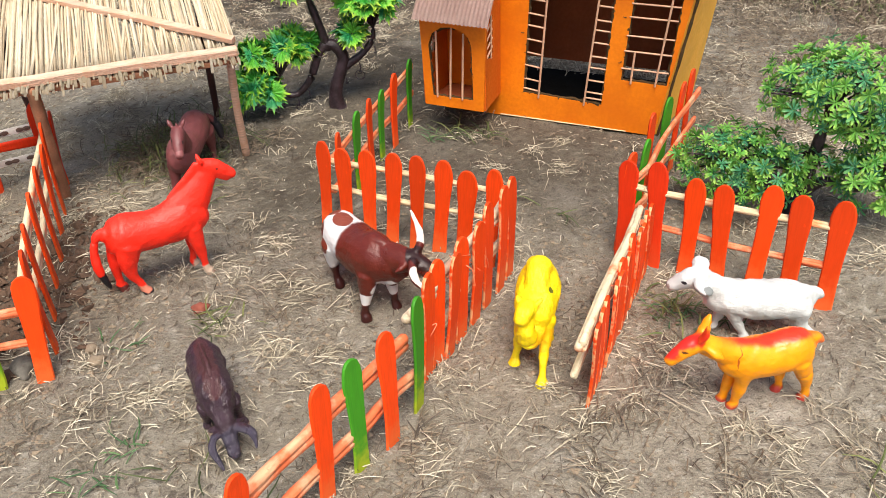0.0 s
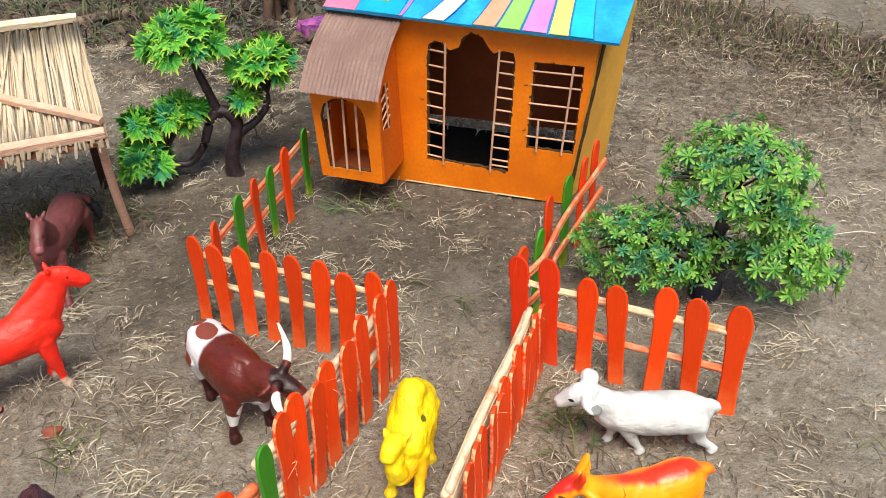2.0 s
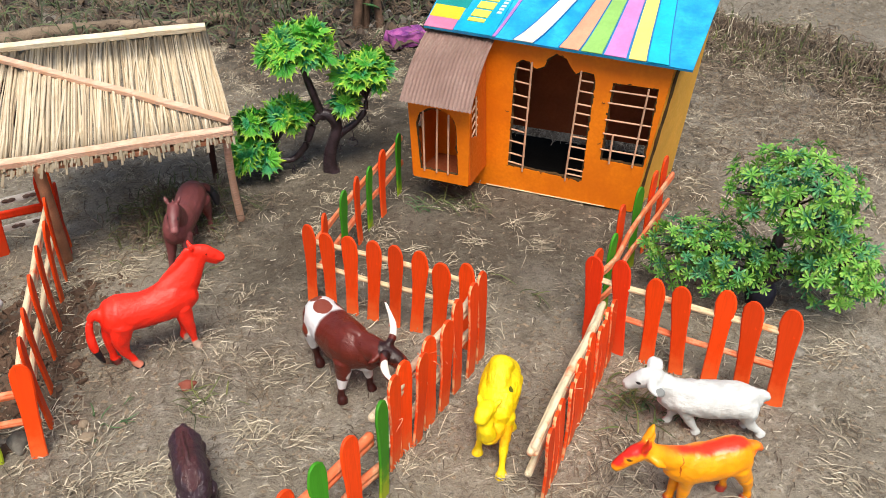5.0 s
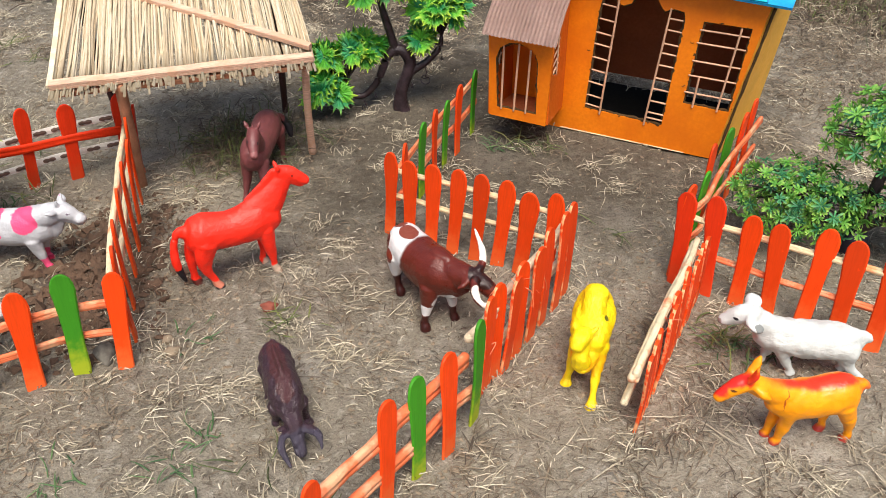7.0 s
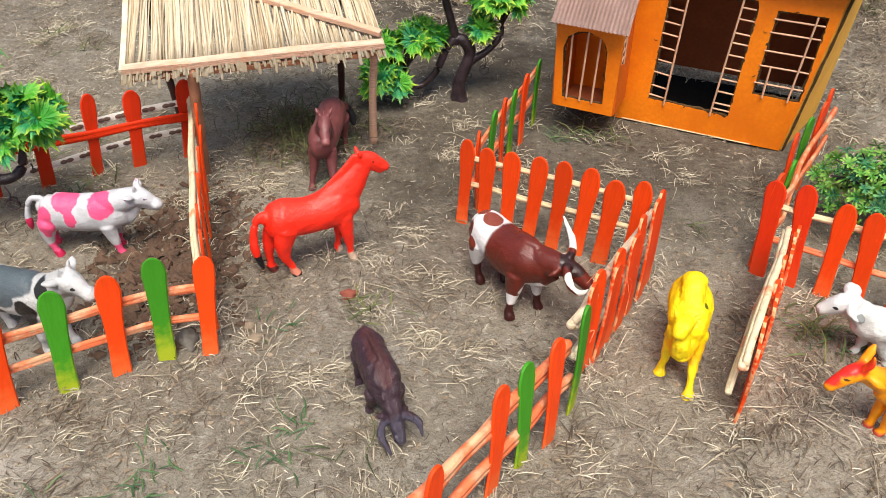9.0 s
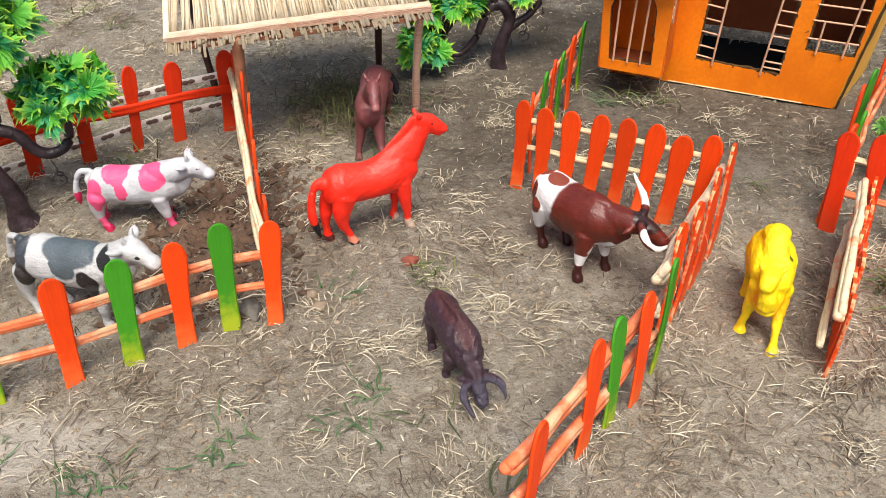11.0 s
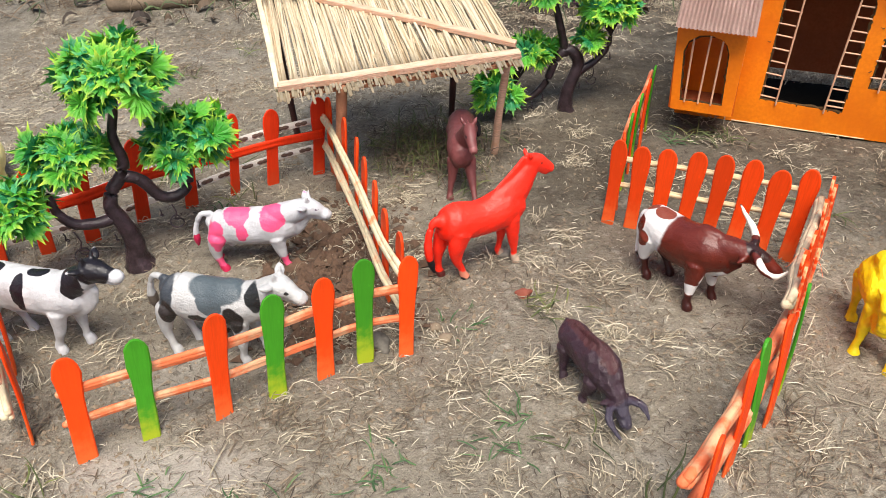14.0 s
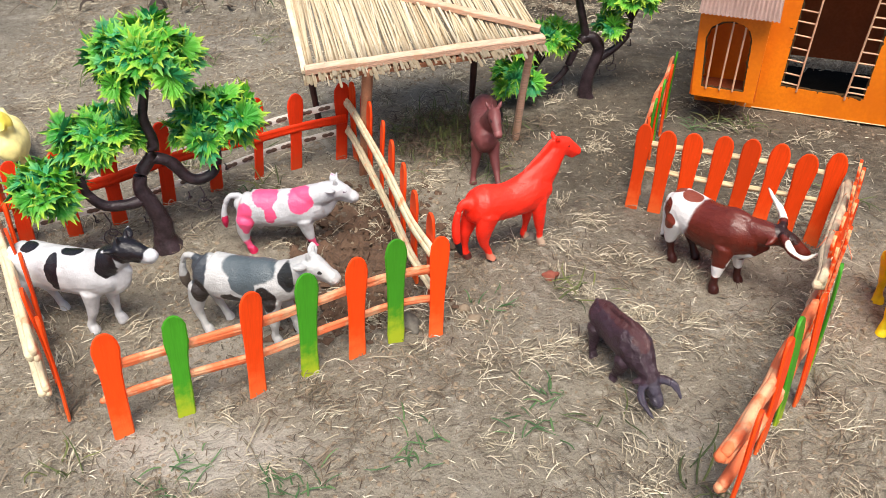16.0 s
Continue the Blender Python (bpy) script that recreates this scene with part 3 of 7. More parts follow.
def house():
    top = tagged(empty("toy_house", (0.181, 0.7495, -0.0150), -21.5), "orange cardboard toy house with striped blue roof and brown awning", "toy house")
    door = [(-0.1440, 0.0310), (-0.0577, 0.0275), (-0.0514, 0.1471), (-0.0532, 0.1532), (-0.0629, 0.1547), (-0.0720, 0.1513), (-0.0763, 0.1556), (-0.0826, 0.1659), (-0.0932, 0.1695),
            (-0.1017, 0.1641), (-0.1060, 0.1542), (-0.1140, 0.1509), (-0.1203, 0.1528), (-0.1217, 0.1575), (-0.1295, 0.1589), (-0.1361, 0.1545), (-0.1385, 0.1413)]
    win = [(-0.0395, 0.0580), (0.0070, 0.0570), (0.0127, 0.1465), (-0.0333, 0.1468)]
    outer = [(-0.236, 0.0), (0.0005, 0.0), (0.0262, 0.1765), (-0.233, 0.188)]
    wall = part("front_wall", panel(outer, [door, win], 0.0032), CARD_ORANGE, top, "orange painted cardboard front with torn openings")
    part("lining", panel([(x * 0.99, z) for x, z in outer], [door, win], 0.0008), CARD_BROWN, wall, "bare cardboard lining", pose(0, 0.0034, 0))
    part("torn_edge", rim(door, 0.0019, 1), CARD_EDGE, wall, "ragged brown cut edge of the doorway")
    part("torn_edge", rim(win, 0.0018, 2), CARD_EDGE, wall, "ragged brown cut edge of the window")
    # wisps of torn paper along the cut edges
    wisp = random.Random(9)
    for x, z, dx, dz in ((-0.1440, 0.098, -0.0032, 0.001), (-0.0395, 0.124, -0.0030, 0.001), (-0.0405, 0.078, -0.0030, -0.001), (-0.0530, 0.128, 0.0025, 0.001)):
        k = wisp.uniform(-0.001, 0.001)
        part("paper_wisp", limb(bmesh.new(), [(x, -0.0004, z, 0.0005, 0.0005), (x + dx * 0.6, -0.0018, z + dz * 0.4 + k, 0.0004, 0.0004), (x + dx, -0.0012, z + dz, 0.0002, 0.0002)], 5, 3), CARD_EDGE, wall)
    # side and back walls: (bottom front, bottom back, top back, top front), pushed outward by the thickness
    def slab(name, q, n, mat, label):
        bm = bmesh.new()
        a = [bm.verts.new(p) for p in q]
        b = [bm.verts.new(Vector(p) + Vector(n)) for p in q]
        bm.faces.new(a)
        bm.faces.new(b[::-1])
        for i in range(4):
            bm.faces.new((a[i], b[i], b[(i + 1) % 4], a[(i + 1) % 4]))
        bmesh.ops.recalc_face_normals(bm, faces=bm.faces[:])
        return part(name, bm, mat, top, label)
    slab("side_wall", [(0.0005, 0.0034, 0), (0.0215, 0.101, 0.0), (0.0430, 0.101, 0.2165), (0.0262, 0.0034, 0.1795)], (0.003, 0, 0), CARD_YELLOW, "ochre painted cardboard side")
    slab("lining", [(-0.0010, 0.0045, 0), (0.0200, 0.100, 0.0), (0.0415, 0.100, 0.2155), (0.0247, 0.0045, 0.1785)], (0.0010, 0, 0), CARD_BROWN, "bare brown cardboard lining")
    slab("side_wall", [(-0.236, 0.0034, 0), (-0.236, 0.101, 0.0), (-0.233, 0.101, 0.2285), (-0.233, 0.0034, 0.1930)], (0.003, 0, 0), CARD_YELLOW, "ochre painted cardboard side")
    slab("back_wall", [(-0.234, 0.101, 0.030), (0.0225, 0.101, 0.030), (0.042, 0.101, 0.2165), (-0.232, 0.101, 0.2280)], (0, 0.003, 0), CARD_BROWN, "bare brown cardboard back raised off the ground")
    # dark corrugated gap at the front corner, in torn layers
    for k, (off, r) in enumerate(((0.0, 0.0012), (0.0026, 0.0009))):
        part("corner_strip", limb(bmesh.new(), [(0.0035 + off * 0.4, 0.002 + off, 0.0, r, r), (0.0165 + off * 0.4, 0.002 + off, 0.09, r, r), (0.0285 + off * 0.4, 0.002 + off, 0.171, r, r)], 6, 8, True, 0.9, random.Random(3 + k)), CARD_EDGE, top, "rough dark corrugated edge")
    part("base_strip", rod((-0.170, -0.0004, 0.0012), (-0.030, -0.0002, 0.0006), 0.0007), RAIL_RAW, top, "pale paper edge along the foot")
    # added black sheet: stands in for the shade on the ground indoors
    sheet = bmesh.new()
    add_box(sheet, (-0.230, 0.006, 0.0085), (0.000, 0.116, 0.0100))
    matt = surf("black_shade_sheet", rgb("0d0c0b"), 0.95, 0.3, 60, 400)
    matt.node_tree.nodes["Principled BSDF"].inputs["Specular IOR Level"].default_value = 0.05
    part("floor_sheet", sheet, matt, top, "black sheet added for the shade on the ground inside")
    # door and window bars
    part("bar", rod((-0.1262, -0.0014, 0.027), (-0.1185, -0.0014, 0.1575)), STICK, top)
    part("bar", rod((-0.0762, -0.0014, 0.025), (-0.0660, -0.0014, 0.155)), STICK, top)
    for z in (0.1487, 0.1332, 0.1181, 0.1055, 0.0905, 0.0760, 0.0617, 0.0462, 0.0349):
        part("bar", rod((-0.1455 + z * 0.05, 0.001, z + 0.0008), (-0.1275 + z * 0.06, 0.0005, z - 0.0012), 0.0009), STICK, top)
    for z in (0.1446, 0.1328, 0.1182, 0.1079, 0.0947, 0.0800, 0.0677, 0.0535, 0.0400, 0.0334):
        part("bar", rod((-0.0775 + z * 0.075, 0.0005, z), (-0.0570 + z * 0.035, 0.001, z - 0.001), 0.0009), STICK, top)
    for z in (0.1385, 0.1250, 0.1060, 0.0900, 0.0713):
        part("bar", rod((-0.0405 + (z - 0.057) * 0.07, -0.001, z), (0.0062 + (z - 0.057) * 0.06, -0.001, z - 0.0004), 0.0009), STICK, top)
    part("bar", rod((-0.0043, -0.002, 0.0560), (0.0033, -0.002, 0.1455)), STICK, top)
    part("bar", rod((-0.0290, -0.002, 0.0560), (-0.0276, -0.002, 0.0900)), STICK, top)
    # porch: a small box hung on the wall, its front clear of the ground
    arch = [(-0.2220, 0.0465), (-0.1772, 0.0462), (-0.1780, 0.1040), (-0.1815, 0.1130), (-0.1885, 0.1185), (-0.2000, 0.1218), (-0.2100, 0.1205), (-0.2200, 0.1136), (-0.2245, 0.1020)]
    porch = part("porch", panel([(-0.2310, 0.0355), (-0.1662, 0.0347), (-0.1625, 0.1300), (-0.2330, 0.1310)], [arch], 0.0028), CARD_ORANGE, top, "small orange porch front with arched barred window", pose(0, -0.066, 0))
    part("torn_edge", rim(arch, 0.0016, 4), CARD_EDGE, porch)
    for x0, x1, z1 in ((-0.2166, -0.2150, 0.1165), (-0.2022, -0.1985, 0.1210), (-0.1888, -0.1858, 0.1165)):
        part("bar", rod((x0, -0.0012, 0.046), (x1, -0.0012, z1)), STICK, porch)
    side = [(0.003, 0.0350), (0.0655, 0.0270), (0.0655, 0.172), (0.003, 0.130)]
    hole = [(0.010, 0.088), (0.034, 0.081), (0.035, 0.126), (0.020, 0.129), (0.012, 0.122)]
    for x, turn in ((-0.1640, 95), (-0.2310, 90)):
        s1 = part("porch_side", panel(side, [hole], 0.0025), CARD_SHADED, top, "orange porch side coloured darker for its shade, with barred opening", pose(x, -0.066, 0, 0, 0, turn))
        part("torn_edge", rim(hole, 0.0010, 5), CARD_EDGE, s1)
        for z in (0.091, 0.100, 0.109, 0.118):
            part("bar", rod((0.0100, 0.001, z - 0.003), (0.0345, 0.001, z + 0.002), 0.0008), STICK, s1)
        part("bar", rod((0.026, 0.0, 0.083), (0.027, 0.0, 0.128), 0.0008), STICK, s1)
    slab("porch_floor", [(-0.2300, -0.063, 0.0370), (-0.1670, -0.063, 0.0362), (-0.1728, 0.0, 0.029), (-0.2300, 0.0, 0.029)], (0, 0, 0.0022), CARD_BROWN, "bare cardboard floor of the porch")
    # corrugated awning
    bm = bmesh.new()
    nx, ny = 152, 8
    t0, t1, b0, b1 = Vector((-0.2340, -0.004, 0.1830)), Vector((-0.1580, -0.004, 0.1800)), Vector((-0.2330, -0.085, 0.1335)), Vector((-0.1540, -0.085, 0.1320))
    nrm = (t1 - t0).cross(b0 - t0).normalized()
    grid = []
    for j in range(ny + 1):
        row = []
        for i in range(nx + 1):
            s, t = i / nx, j / ny
            p = (t0.lerp(t1, s)).lerp(b0.lerp(b1, s), t)
            row.append(bm.verts.new(p - nrm * ((0.0013 - 0.0005 * t) * math.sin(s * 2 * math.pi * 19 + 0.4 * math.sin(t * 5)) + 0.0075 * math.sin(t * math.pi))))
        grid.append(row)
    for j in range(ny):
        for i in range(nx):
            bm.faces.new((grid[j][i], grid[j][i + 1], grid[j + 1][i + 1], grid[j + 1][i]))
    bmesh.ops.solidify(bm, geom=bm.faces[:], thickness=0.0012)
    part("awning", bm, AWNING, top, "mauve-brown corrugated cardboard awning", None, True)
    # striped roof
    A, B, C, D = Vector((-0.2345, -0.0150, 0.1885)), Vector((0.0435, -0.0150, 0.1765)), Vector((0.0495, 0.1080, 0.2205)), Vector((-0.2420, 0.1080, 0.2325))
    up = (B - A).cross(D - A).normalized()

    def on(s, t, h):
        return A.lerp(B, s).lerp(D.lerp(C, s), t) + up * h
    blue = surf("mid_blue_printed_card", rgb("1496d6"), 0.38, 0.14, 45, 260, 0.55, 0.0012, rgb("2cb4e2"), 0.25)
    bm = bmesh.new()
    lo, hi = [], []
    for j in range(9):
        for i in range(17):
            sag = 0.0006 * math.sin(i * 0.7) * math.sin(j * 0.6)
            lo.append(bm.verts.new(on(i / 16, j / 8, sag - 0.0028)))
            hi.append(bm.verts.new(on(i / 16, j / 8, sag)))
    for j in range(8):
        for i in range(16):
            k = j * 17 + i
            bm.faces.new((hi[k], hi[k + 1], hi[k + 18], hi[k + 17]))
            bm.faces.new((lo[k], lo[k + 17], lo[k + 18], lo[k + 1]))
    for k in list(range(16)) + [8 * 17 + i for i in range(16)]:
        bm.faces.new((lo[k], lo[k + 1], hi[k + 1], hi[k]))
    for j in range(8):
        for k in (j * 17, j * 17 + 16):
            bm.faces.new((lo[k], hi[k], hi[k + 17], lo[k + 17]))
    bmesh.ops.recalc_face_normals(bm, faces=bm.faces[:])
    roof = part("roof", bm, blue, top, "blue cardboard roof printed with bright stripes")
    # name, along the eave from-to, along the top from-to in metres, up the slope from-to, colour
    stripes = [("pink", -0.2340, -0.2015, -0.2350, -0.2015, 0.0, 0.125, "d9799a"), ("yellow", -0.2340, -0.2010, -0.2350, -0.1985, 0.125, 0.275, "e2be2a"), ("teal", -0.2340, -0.2000, -0.2360, -0.1950, 0.275, 0.435, "138a86"),
               ("violet", -0.2340, -0.2000, -0.2360, -0.1900, 0.435, 0.66, "5a6ab8"), ("indigo", -0.2340, -0.2000, -0.2400, -0.1880, 0.66, 1.0, "4a78c8"), ("cyan", -0.2010, -0.1580, -0.1850, -0.1520, 0.0, 1.0, "0aa2c8"), ("mauve", -0.1578, -0.1545, -0.1415, -0.1385, 0.0, 1.0, "a878b8"),
               ("white", -0.1350, -0.1146, -0.0890, -0.0765, 0.0, 1.0, "d8d2c4"), ("salmon", -0.0868, -0.0672, -0.0625, -0.0512, 0.0, 1.0, "e09a7a"), ("lime", -0.0648, -0.0440, -0.0498, -0.0385, 0.0, 1.0, "8aba62"),
               ("pink", -0.0416, -0.0200, -0.0370, -0.0238, 0.0, 1.0, "c884c0"), ("cream", -0.0174, -0.0006, -0.0224, -0.0105, 0.0, 1.0, "e8d272"), ("turquoise", 0.0012, 0.0210, -0.0090, 0.0045, 0.0, 1.0, "18b4d0")]
    for k, (nm, a0, a1, c0, c1, t0s, t1s, hx) in enumerate(stripes):
        bm = bmesh.new()
        h = 0.0009 + 0.00006 * k
        rows = []
        for j in range(11):
            t = t0s + (t1s - t0s) * j / 10
            w = t ** 0.8
            left, right = A.x + (D.x - A.x) * t, B.x + (C.x - B.x) * t
            s0, s1 = ((a0 + (c0 - a0) * w - left) / (right - left), (a1 + (c1 - a1) * w - left) / (right - left))
            rows.append([bm.verts.new(on(min(max(s, 0.001), 0.999), t * 0.998 + 0.001, hh)) for s, hh in ((s0, h), (s1, h), (s1, h - 0.0008), (s0, h - 0.0008))])
        for p, q in zip(rows, rows[1:]):
            for i in range(4):
                bm.faces.new((p[i], p[(i + 1) % 4], q[(i + 1) % 4], q[i]))
        bm.faces.new(rows[0])
        bm.faces.new(rows[-1][::-1])
        bmesh.ops.recalc_face_normals(bm, faces=bm.faces[:])
        part("stripe", bm, surf(nm + "_print_%d" % k, rgb(hx), 0.38, 0.12, 45, 260, 0.5, 0.0011, None, 0.25), roof, nm + " printed stripe")
    # fine dark-blue lines that edge the stripes
    edge = surf("dark_blue_print_line", rgb("2a74b4"), 0.5, 0.1, 40, 300)
    for e0, e1 in ((-0.1358, -0.0897), (-0.1138, -0.0757), (-0.0876, -0.0632), (-0.0660, -0.0505), (-0.0428, -0.0378), (-0.0187, -0.0231), (0.0003, -0.0097), (0.0218, 0.0052)):
        bm = bmesh.new()
        rows = []
        for j in range(11):
            t = 0.002 + 0.996 * j / 10
            left, right = A.x + (D.x - A.x) * t, B.x + (C.x - B.x) * t
            x = e0 + (e1 - e0) * t ** 0.8
            rows.append((*on((x - left) / (right - left), t, 0.0017), 0.0006, 0.0003))
        part("stripe_edge", limb(bm, rows, 5, 1), edge, roof)
    gold = surf("gold_print", rgb("e8cf57"), 0.4, 0.1, 40, 300)
    # the printed name, kept as a row of blank bars up the slope, with a row of small ones beside it
    def mark(x0, x1, t0, t1, mat, label):
        bm = bmesh.new()
        q = []
        for hh in (0.0022, 0.0012):
            for x, t in ((x0, t0), (x1, t0), (x1, t1), (x0, t1)):
                left, right = A.x + (D.x - A.x) * t, B.x + (C.x - B.x) * t
                q.append(on((x + 0.016 * t - left) / (right - left), t, hh))
        v = [bm.verts.new(p) for p in q]
        for f in ((0, 1, 2, 3), (7, 6, 5, 4), (0, 4, 5, 1), (1, 5, 6, 2), (2, 6, 7, 3), (3, 7, 4, 0)):
            bm.faces.new([v[i2] for i2 in f])
        bmesh.ops.recalc_face_normals(bm, faces=bm.faces[:])
        part("mark", bm, mat, roof, label)
    for i, (wide, tall) in enumerate(((1.0, 0.040), (1.0, 0.085), (1.0, 0.085), (1.0, 0.085), (0.95, 0.080))):
        t = (0.13, 0.19, 0.295, 0.40, 0.505)[i]
        mark(-0.1935, -0.1935 + 0.0185 * wide, t, t + tall, gold, "gold printed bar")
    pale = surf("pale_blue_print", rgb("bfe4ea"), 0.5, 0.1, 40, 300)
    for i in range(6):
        mark(-0.1690, -0.1640, 0.26 + i * 0.042, 0.285 + i * 0.042, pale, "small pale printed bar")


house()


# ---- thatched shed ----
def shed():
    rnd = random.Random(5)
    FL, FR, BR, BL = Vector((-0.446, 0.612, 0.120)), Vector((-0.227, 0.700, 0.1125)), Vector((-0.286, 0.852, 0.162)), Vector((-0.503, 0.792, 0.163))
    base = Vector((-0.36, 0.72, gz(-0.36, 0.72)))
    top = tagged(empty("shed", base), "open toy shed with straw thatched roof on wooden posts", "shed")

    def P(v):
        return Vector(v) - base
    def stake(foot, head, r, mat, label):
        f = Vector((*foot, gz(*foot) - 0.006))
        h = Vector(head)
        m = f.lerp(h, 0.5) + Vector((rnd.gauss(0, 0.001), rnd.gauss(0, 0.001), 0))
        part("post", limb(bmesh.new(), [(*P(f), r, r * 0.8), (*P(m), r * 0.95, r * 0.8), (*P(h), r * 0.9, r * 0.75)], 8, 4, True, 0.15, rnd), mat, top, label, None, True)
    stake((-0.2530, 0.7460), FR + Vector((-0.010, 0.008, -0.004)), 0.0052, WOOD, "pale wooden post")
    stake((-0.4125, 0.6575), (-0.392, 0.634, 0.114), 0.0066, TWIG, "brown wooden post")
    stake((-0.3057, 0.8351), (-0.292, 0.815, 0.150), 0.0050, DARKWOOD, "dark stained post")
    stake((-0.482, 0.7781), (-0.486, 0.768, 0.154), 0.0050, DARKWOOD, "dark stained post")

    up = (FR - FL).cross(BL - FL).normalized()

    def plank(a, b, w, h, rnd):
        """A squared stick with worn edges."""
        z = (b - a).normalized()
        x = up.cross(z).normalized()
        y = z.cross(x)
        bm = bmesh.new()
        rings = []
        for i in range(9):
            c = a.lerp(b, i / 8) + x * rnd.gauss(0, 0.0003) + y * rnd.gauss(0, 0.0003)
            k = rnd.uniform(0.93, 1.06)
            rings.append([bm.verts.new(c + x * (sx * w * k) + y * (sy * h * 0.7 * k)) for sx, sy in ((-1, -0.75), (-0.8, -1), (0.8, -1), (1, -0.75), (1, 0.75), (0.8, 1), (-0.8, 1), (-1, 0.75))])
        for r, s in zip(rings, rings[1:]):
            for i in range(8):
                bm.faces.new((r[i], r[(i + 1) % 8], s[(i + 1) % 8], s[i]))
        bm.faces.new(rings[0][::-1])
        bm.faces.new(rings[-1])
        return bm

    def beam(a, b, w, h, mat, label):
        part("beam", plank(P(a), P(b), w, h, rnd), mat, top, label)
    beam(FL + up * 0.004, FR + up * 0.004, 0.0042, 0.0055, WOOD, "pale planed wooden front beam")
    beam(FL - up * 0.006, FR - up * 0.006, 0.003, 0.004, TWIG, "brown beam under the straw")
    beam(BL + up * 0.005, BR + up * 0.005, 0.0045, 0.0050, RAIL_PLAIN, "cream planed ridge beam")
    beam(BL + up * 0.006 + (FL - BL) * 0.06, FR + up * 0.008 + (BR - FR) * 0.06, 0.0036, 0.0042, WOOD, "pale diagonal wooden brace")
    beam(BL + up * 0.002 - (BR - BL) * 0.01, FL + up * 0.002, 0.0026, 0.0026, RAIL_PLAIN, "thin cream edge stick")
    cols = [rgb(h) for h in ("ccbea2", "c0ad90", "d6cbb4", "aa9476")]
    straw = []
    for k in range(6):
        m = Nodes("dry_straw_%d" % k, 0.6)
        f, _ = m.noise(1.0, 3, 0.6, m.stretch(900, 900, 20))
        c = m.mix(m.random(), cols[k % 4], cols[(k + 1) % 4])
        c = m.mix(m.ramp(f, 0.45, 0.75, 0.0, 0.6), c, rgb("9c8460"))
        m.bump(f, 0.4, 0.0005)
        mt = m.done(c)
        bm = bmesh.new()
        rr = random.Random(70 + k)
        limb(bm, [(rr.gauss(0, 0.0006) if 0 < i < 4 else 0, rr.gauss(0, 0.0006) if 0 < i < 4 else 0, i / 4, 1e-3 * rr.uniform(0.9, 1.15), 1e-3 * rr.uniform(0.9, 1.1)) for i in range(5)], 6, 1, False)
        straw.append(mesh_of(bm, "straw", mt))
    n = 265
    for i in range(n):
        s = (i + rnd.uniform(-0.4, 0.4)) / (n - 1)
        s = min(max(s, 0.004), 0.996)
        skew = rnd.gauss(0.0, 0.014) if rnd.random() < 0.86 else rnd.gauss(0, 0.08)
        a = BL.lerp(BR, s) + (BL - FL) * rnd.uniform(-0.02, 0.03)
        s2 = min(max(s + skew, -0.005), 1.005)
        b = FL.lerp(FR, s2) + (FL - BL) * rnd.uniform(-0.01, 0.075 if rnd.random() < 0.85 else 0.12)
        h = rnd.uniform(-0.0035, 0.0025)
        a, b = P(a) + up * h, P(b) + up * (h - rnd.uniform(0, 0.002))
        d = b - a
        z = d.normalized()
        x = z.orthogonal().normalized()
        y = z.cross(x)
        r = rnd.choice((0.7, 0.9, 1.05, 1.25, 1.55))
        m = Matrix((x * r, y * r, z * d.length)).transposed().to_4x4()
        m.translation = a
        part("straw", rnd.choice(straw), None, top, "", m)


shed()


# ---- toy animals (each one moulded piece) ----
def clouds(name, scale, depth):
    t = bpy.data.textures.new(name, "CLOUDS")
    t.noise_scale, t.noise_depth, t.intensity, t.contrast = scale, depth, 1.0, 1.4
    return t


MUSCLE, HIDE = clouds("muscle_relief", 0.012, 1), clouds("hide_relief", 0.0038, 2)


def figure(name, label, category, at, heading, limbs, material, voxel=0.0010, sink=0.0012, size=1.0, lumps=0.0009):
    bm = bmesh.new()
    for k, rows in enumerate(limbs):
        if k == 0:  # round off the hindquarters
            a, b = rows[0], rows[1]
            end = [a[i] - (b[i] - a[i]) * 0.33 for i in range(3)]
            rows = [(*end, b[3] * 0.40, b[4] * 0.40), (*a[:3], b[3] * 0.76, b[4] * 0.76)] + rows[1:]
        limb(bm, rows, 24, 7)
    ob = new(name, mesh_of(bm, name, material))
    ob.matrix_world = pose(at[0], at[1], gz(*at) - sink, 0, 0, heading) @ Matrix.Scale(size, 4)
    r = ob.modifiers.new("one_piece", "REMESH")
    r.mode, r.voxel_size, r.use_smooth_shade = "VOXEL", voxel, True
    s = ob.modifiers.new("soft", "SMOOTH")
    s.factor, s.iterations = 0.5, 6
    for tex, depth in ((MUSCLE, lumps), (HIDE, lumps * 0.35)):
        d = ob.modifiers.new("moulded_relief", "DISPLACE")
        d.texture, d.strength, d.mid_level, d.texture_coords = tex, depth, 0.5, "LOCAL"
    return tagged(ob, label, category, "toy farm animals")


def leg(x, y, top, foot, w=0.0075, ankle=0.0036, hoof=0.0048, dy=0.0, knee=0.0):
    """A leg from the body at (x, y, top) to its hoof at foot in x: thigh, knee, thin shank, fetlock and flared hoof."""
    d = foot - x
    return [(x, y, top, w, w * 1.1), (x + knee + d * 0.25, y + dy * 0.3, top * 0.70, w * 0.70, w * 0.84), (x + knee * 1.1 + d * 0.55, y + dy * 0.6, top * 0.46, ankle * 1.22, ankle * 1.38),
            (x + knee * 0.5 + d * 0.82, y + dy * 0.85, top * 0.28, ankle * 0.90, ankle * 0.98), (foot - 0.0004, y + dy, top * 0.13, ankle * 1.02, ankle * 1.10), (foot + 0.0012, y + dy, 0.0038, hoof * 0.95, hoof * 0.92), (foot + 0.002, y + dy, 0.0, hoof * 1.08, hoof)]


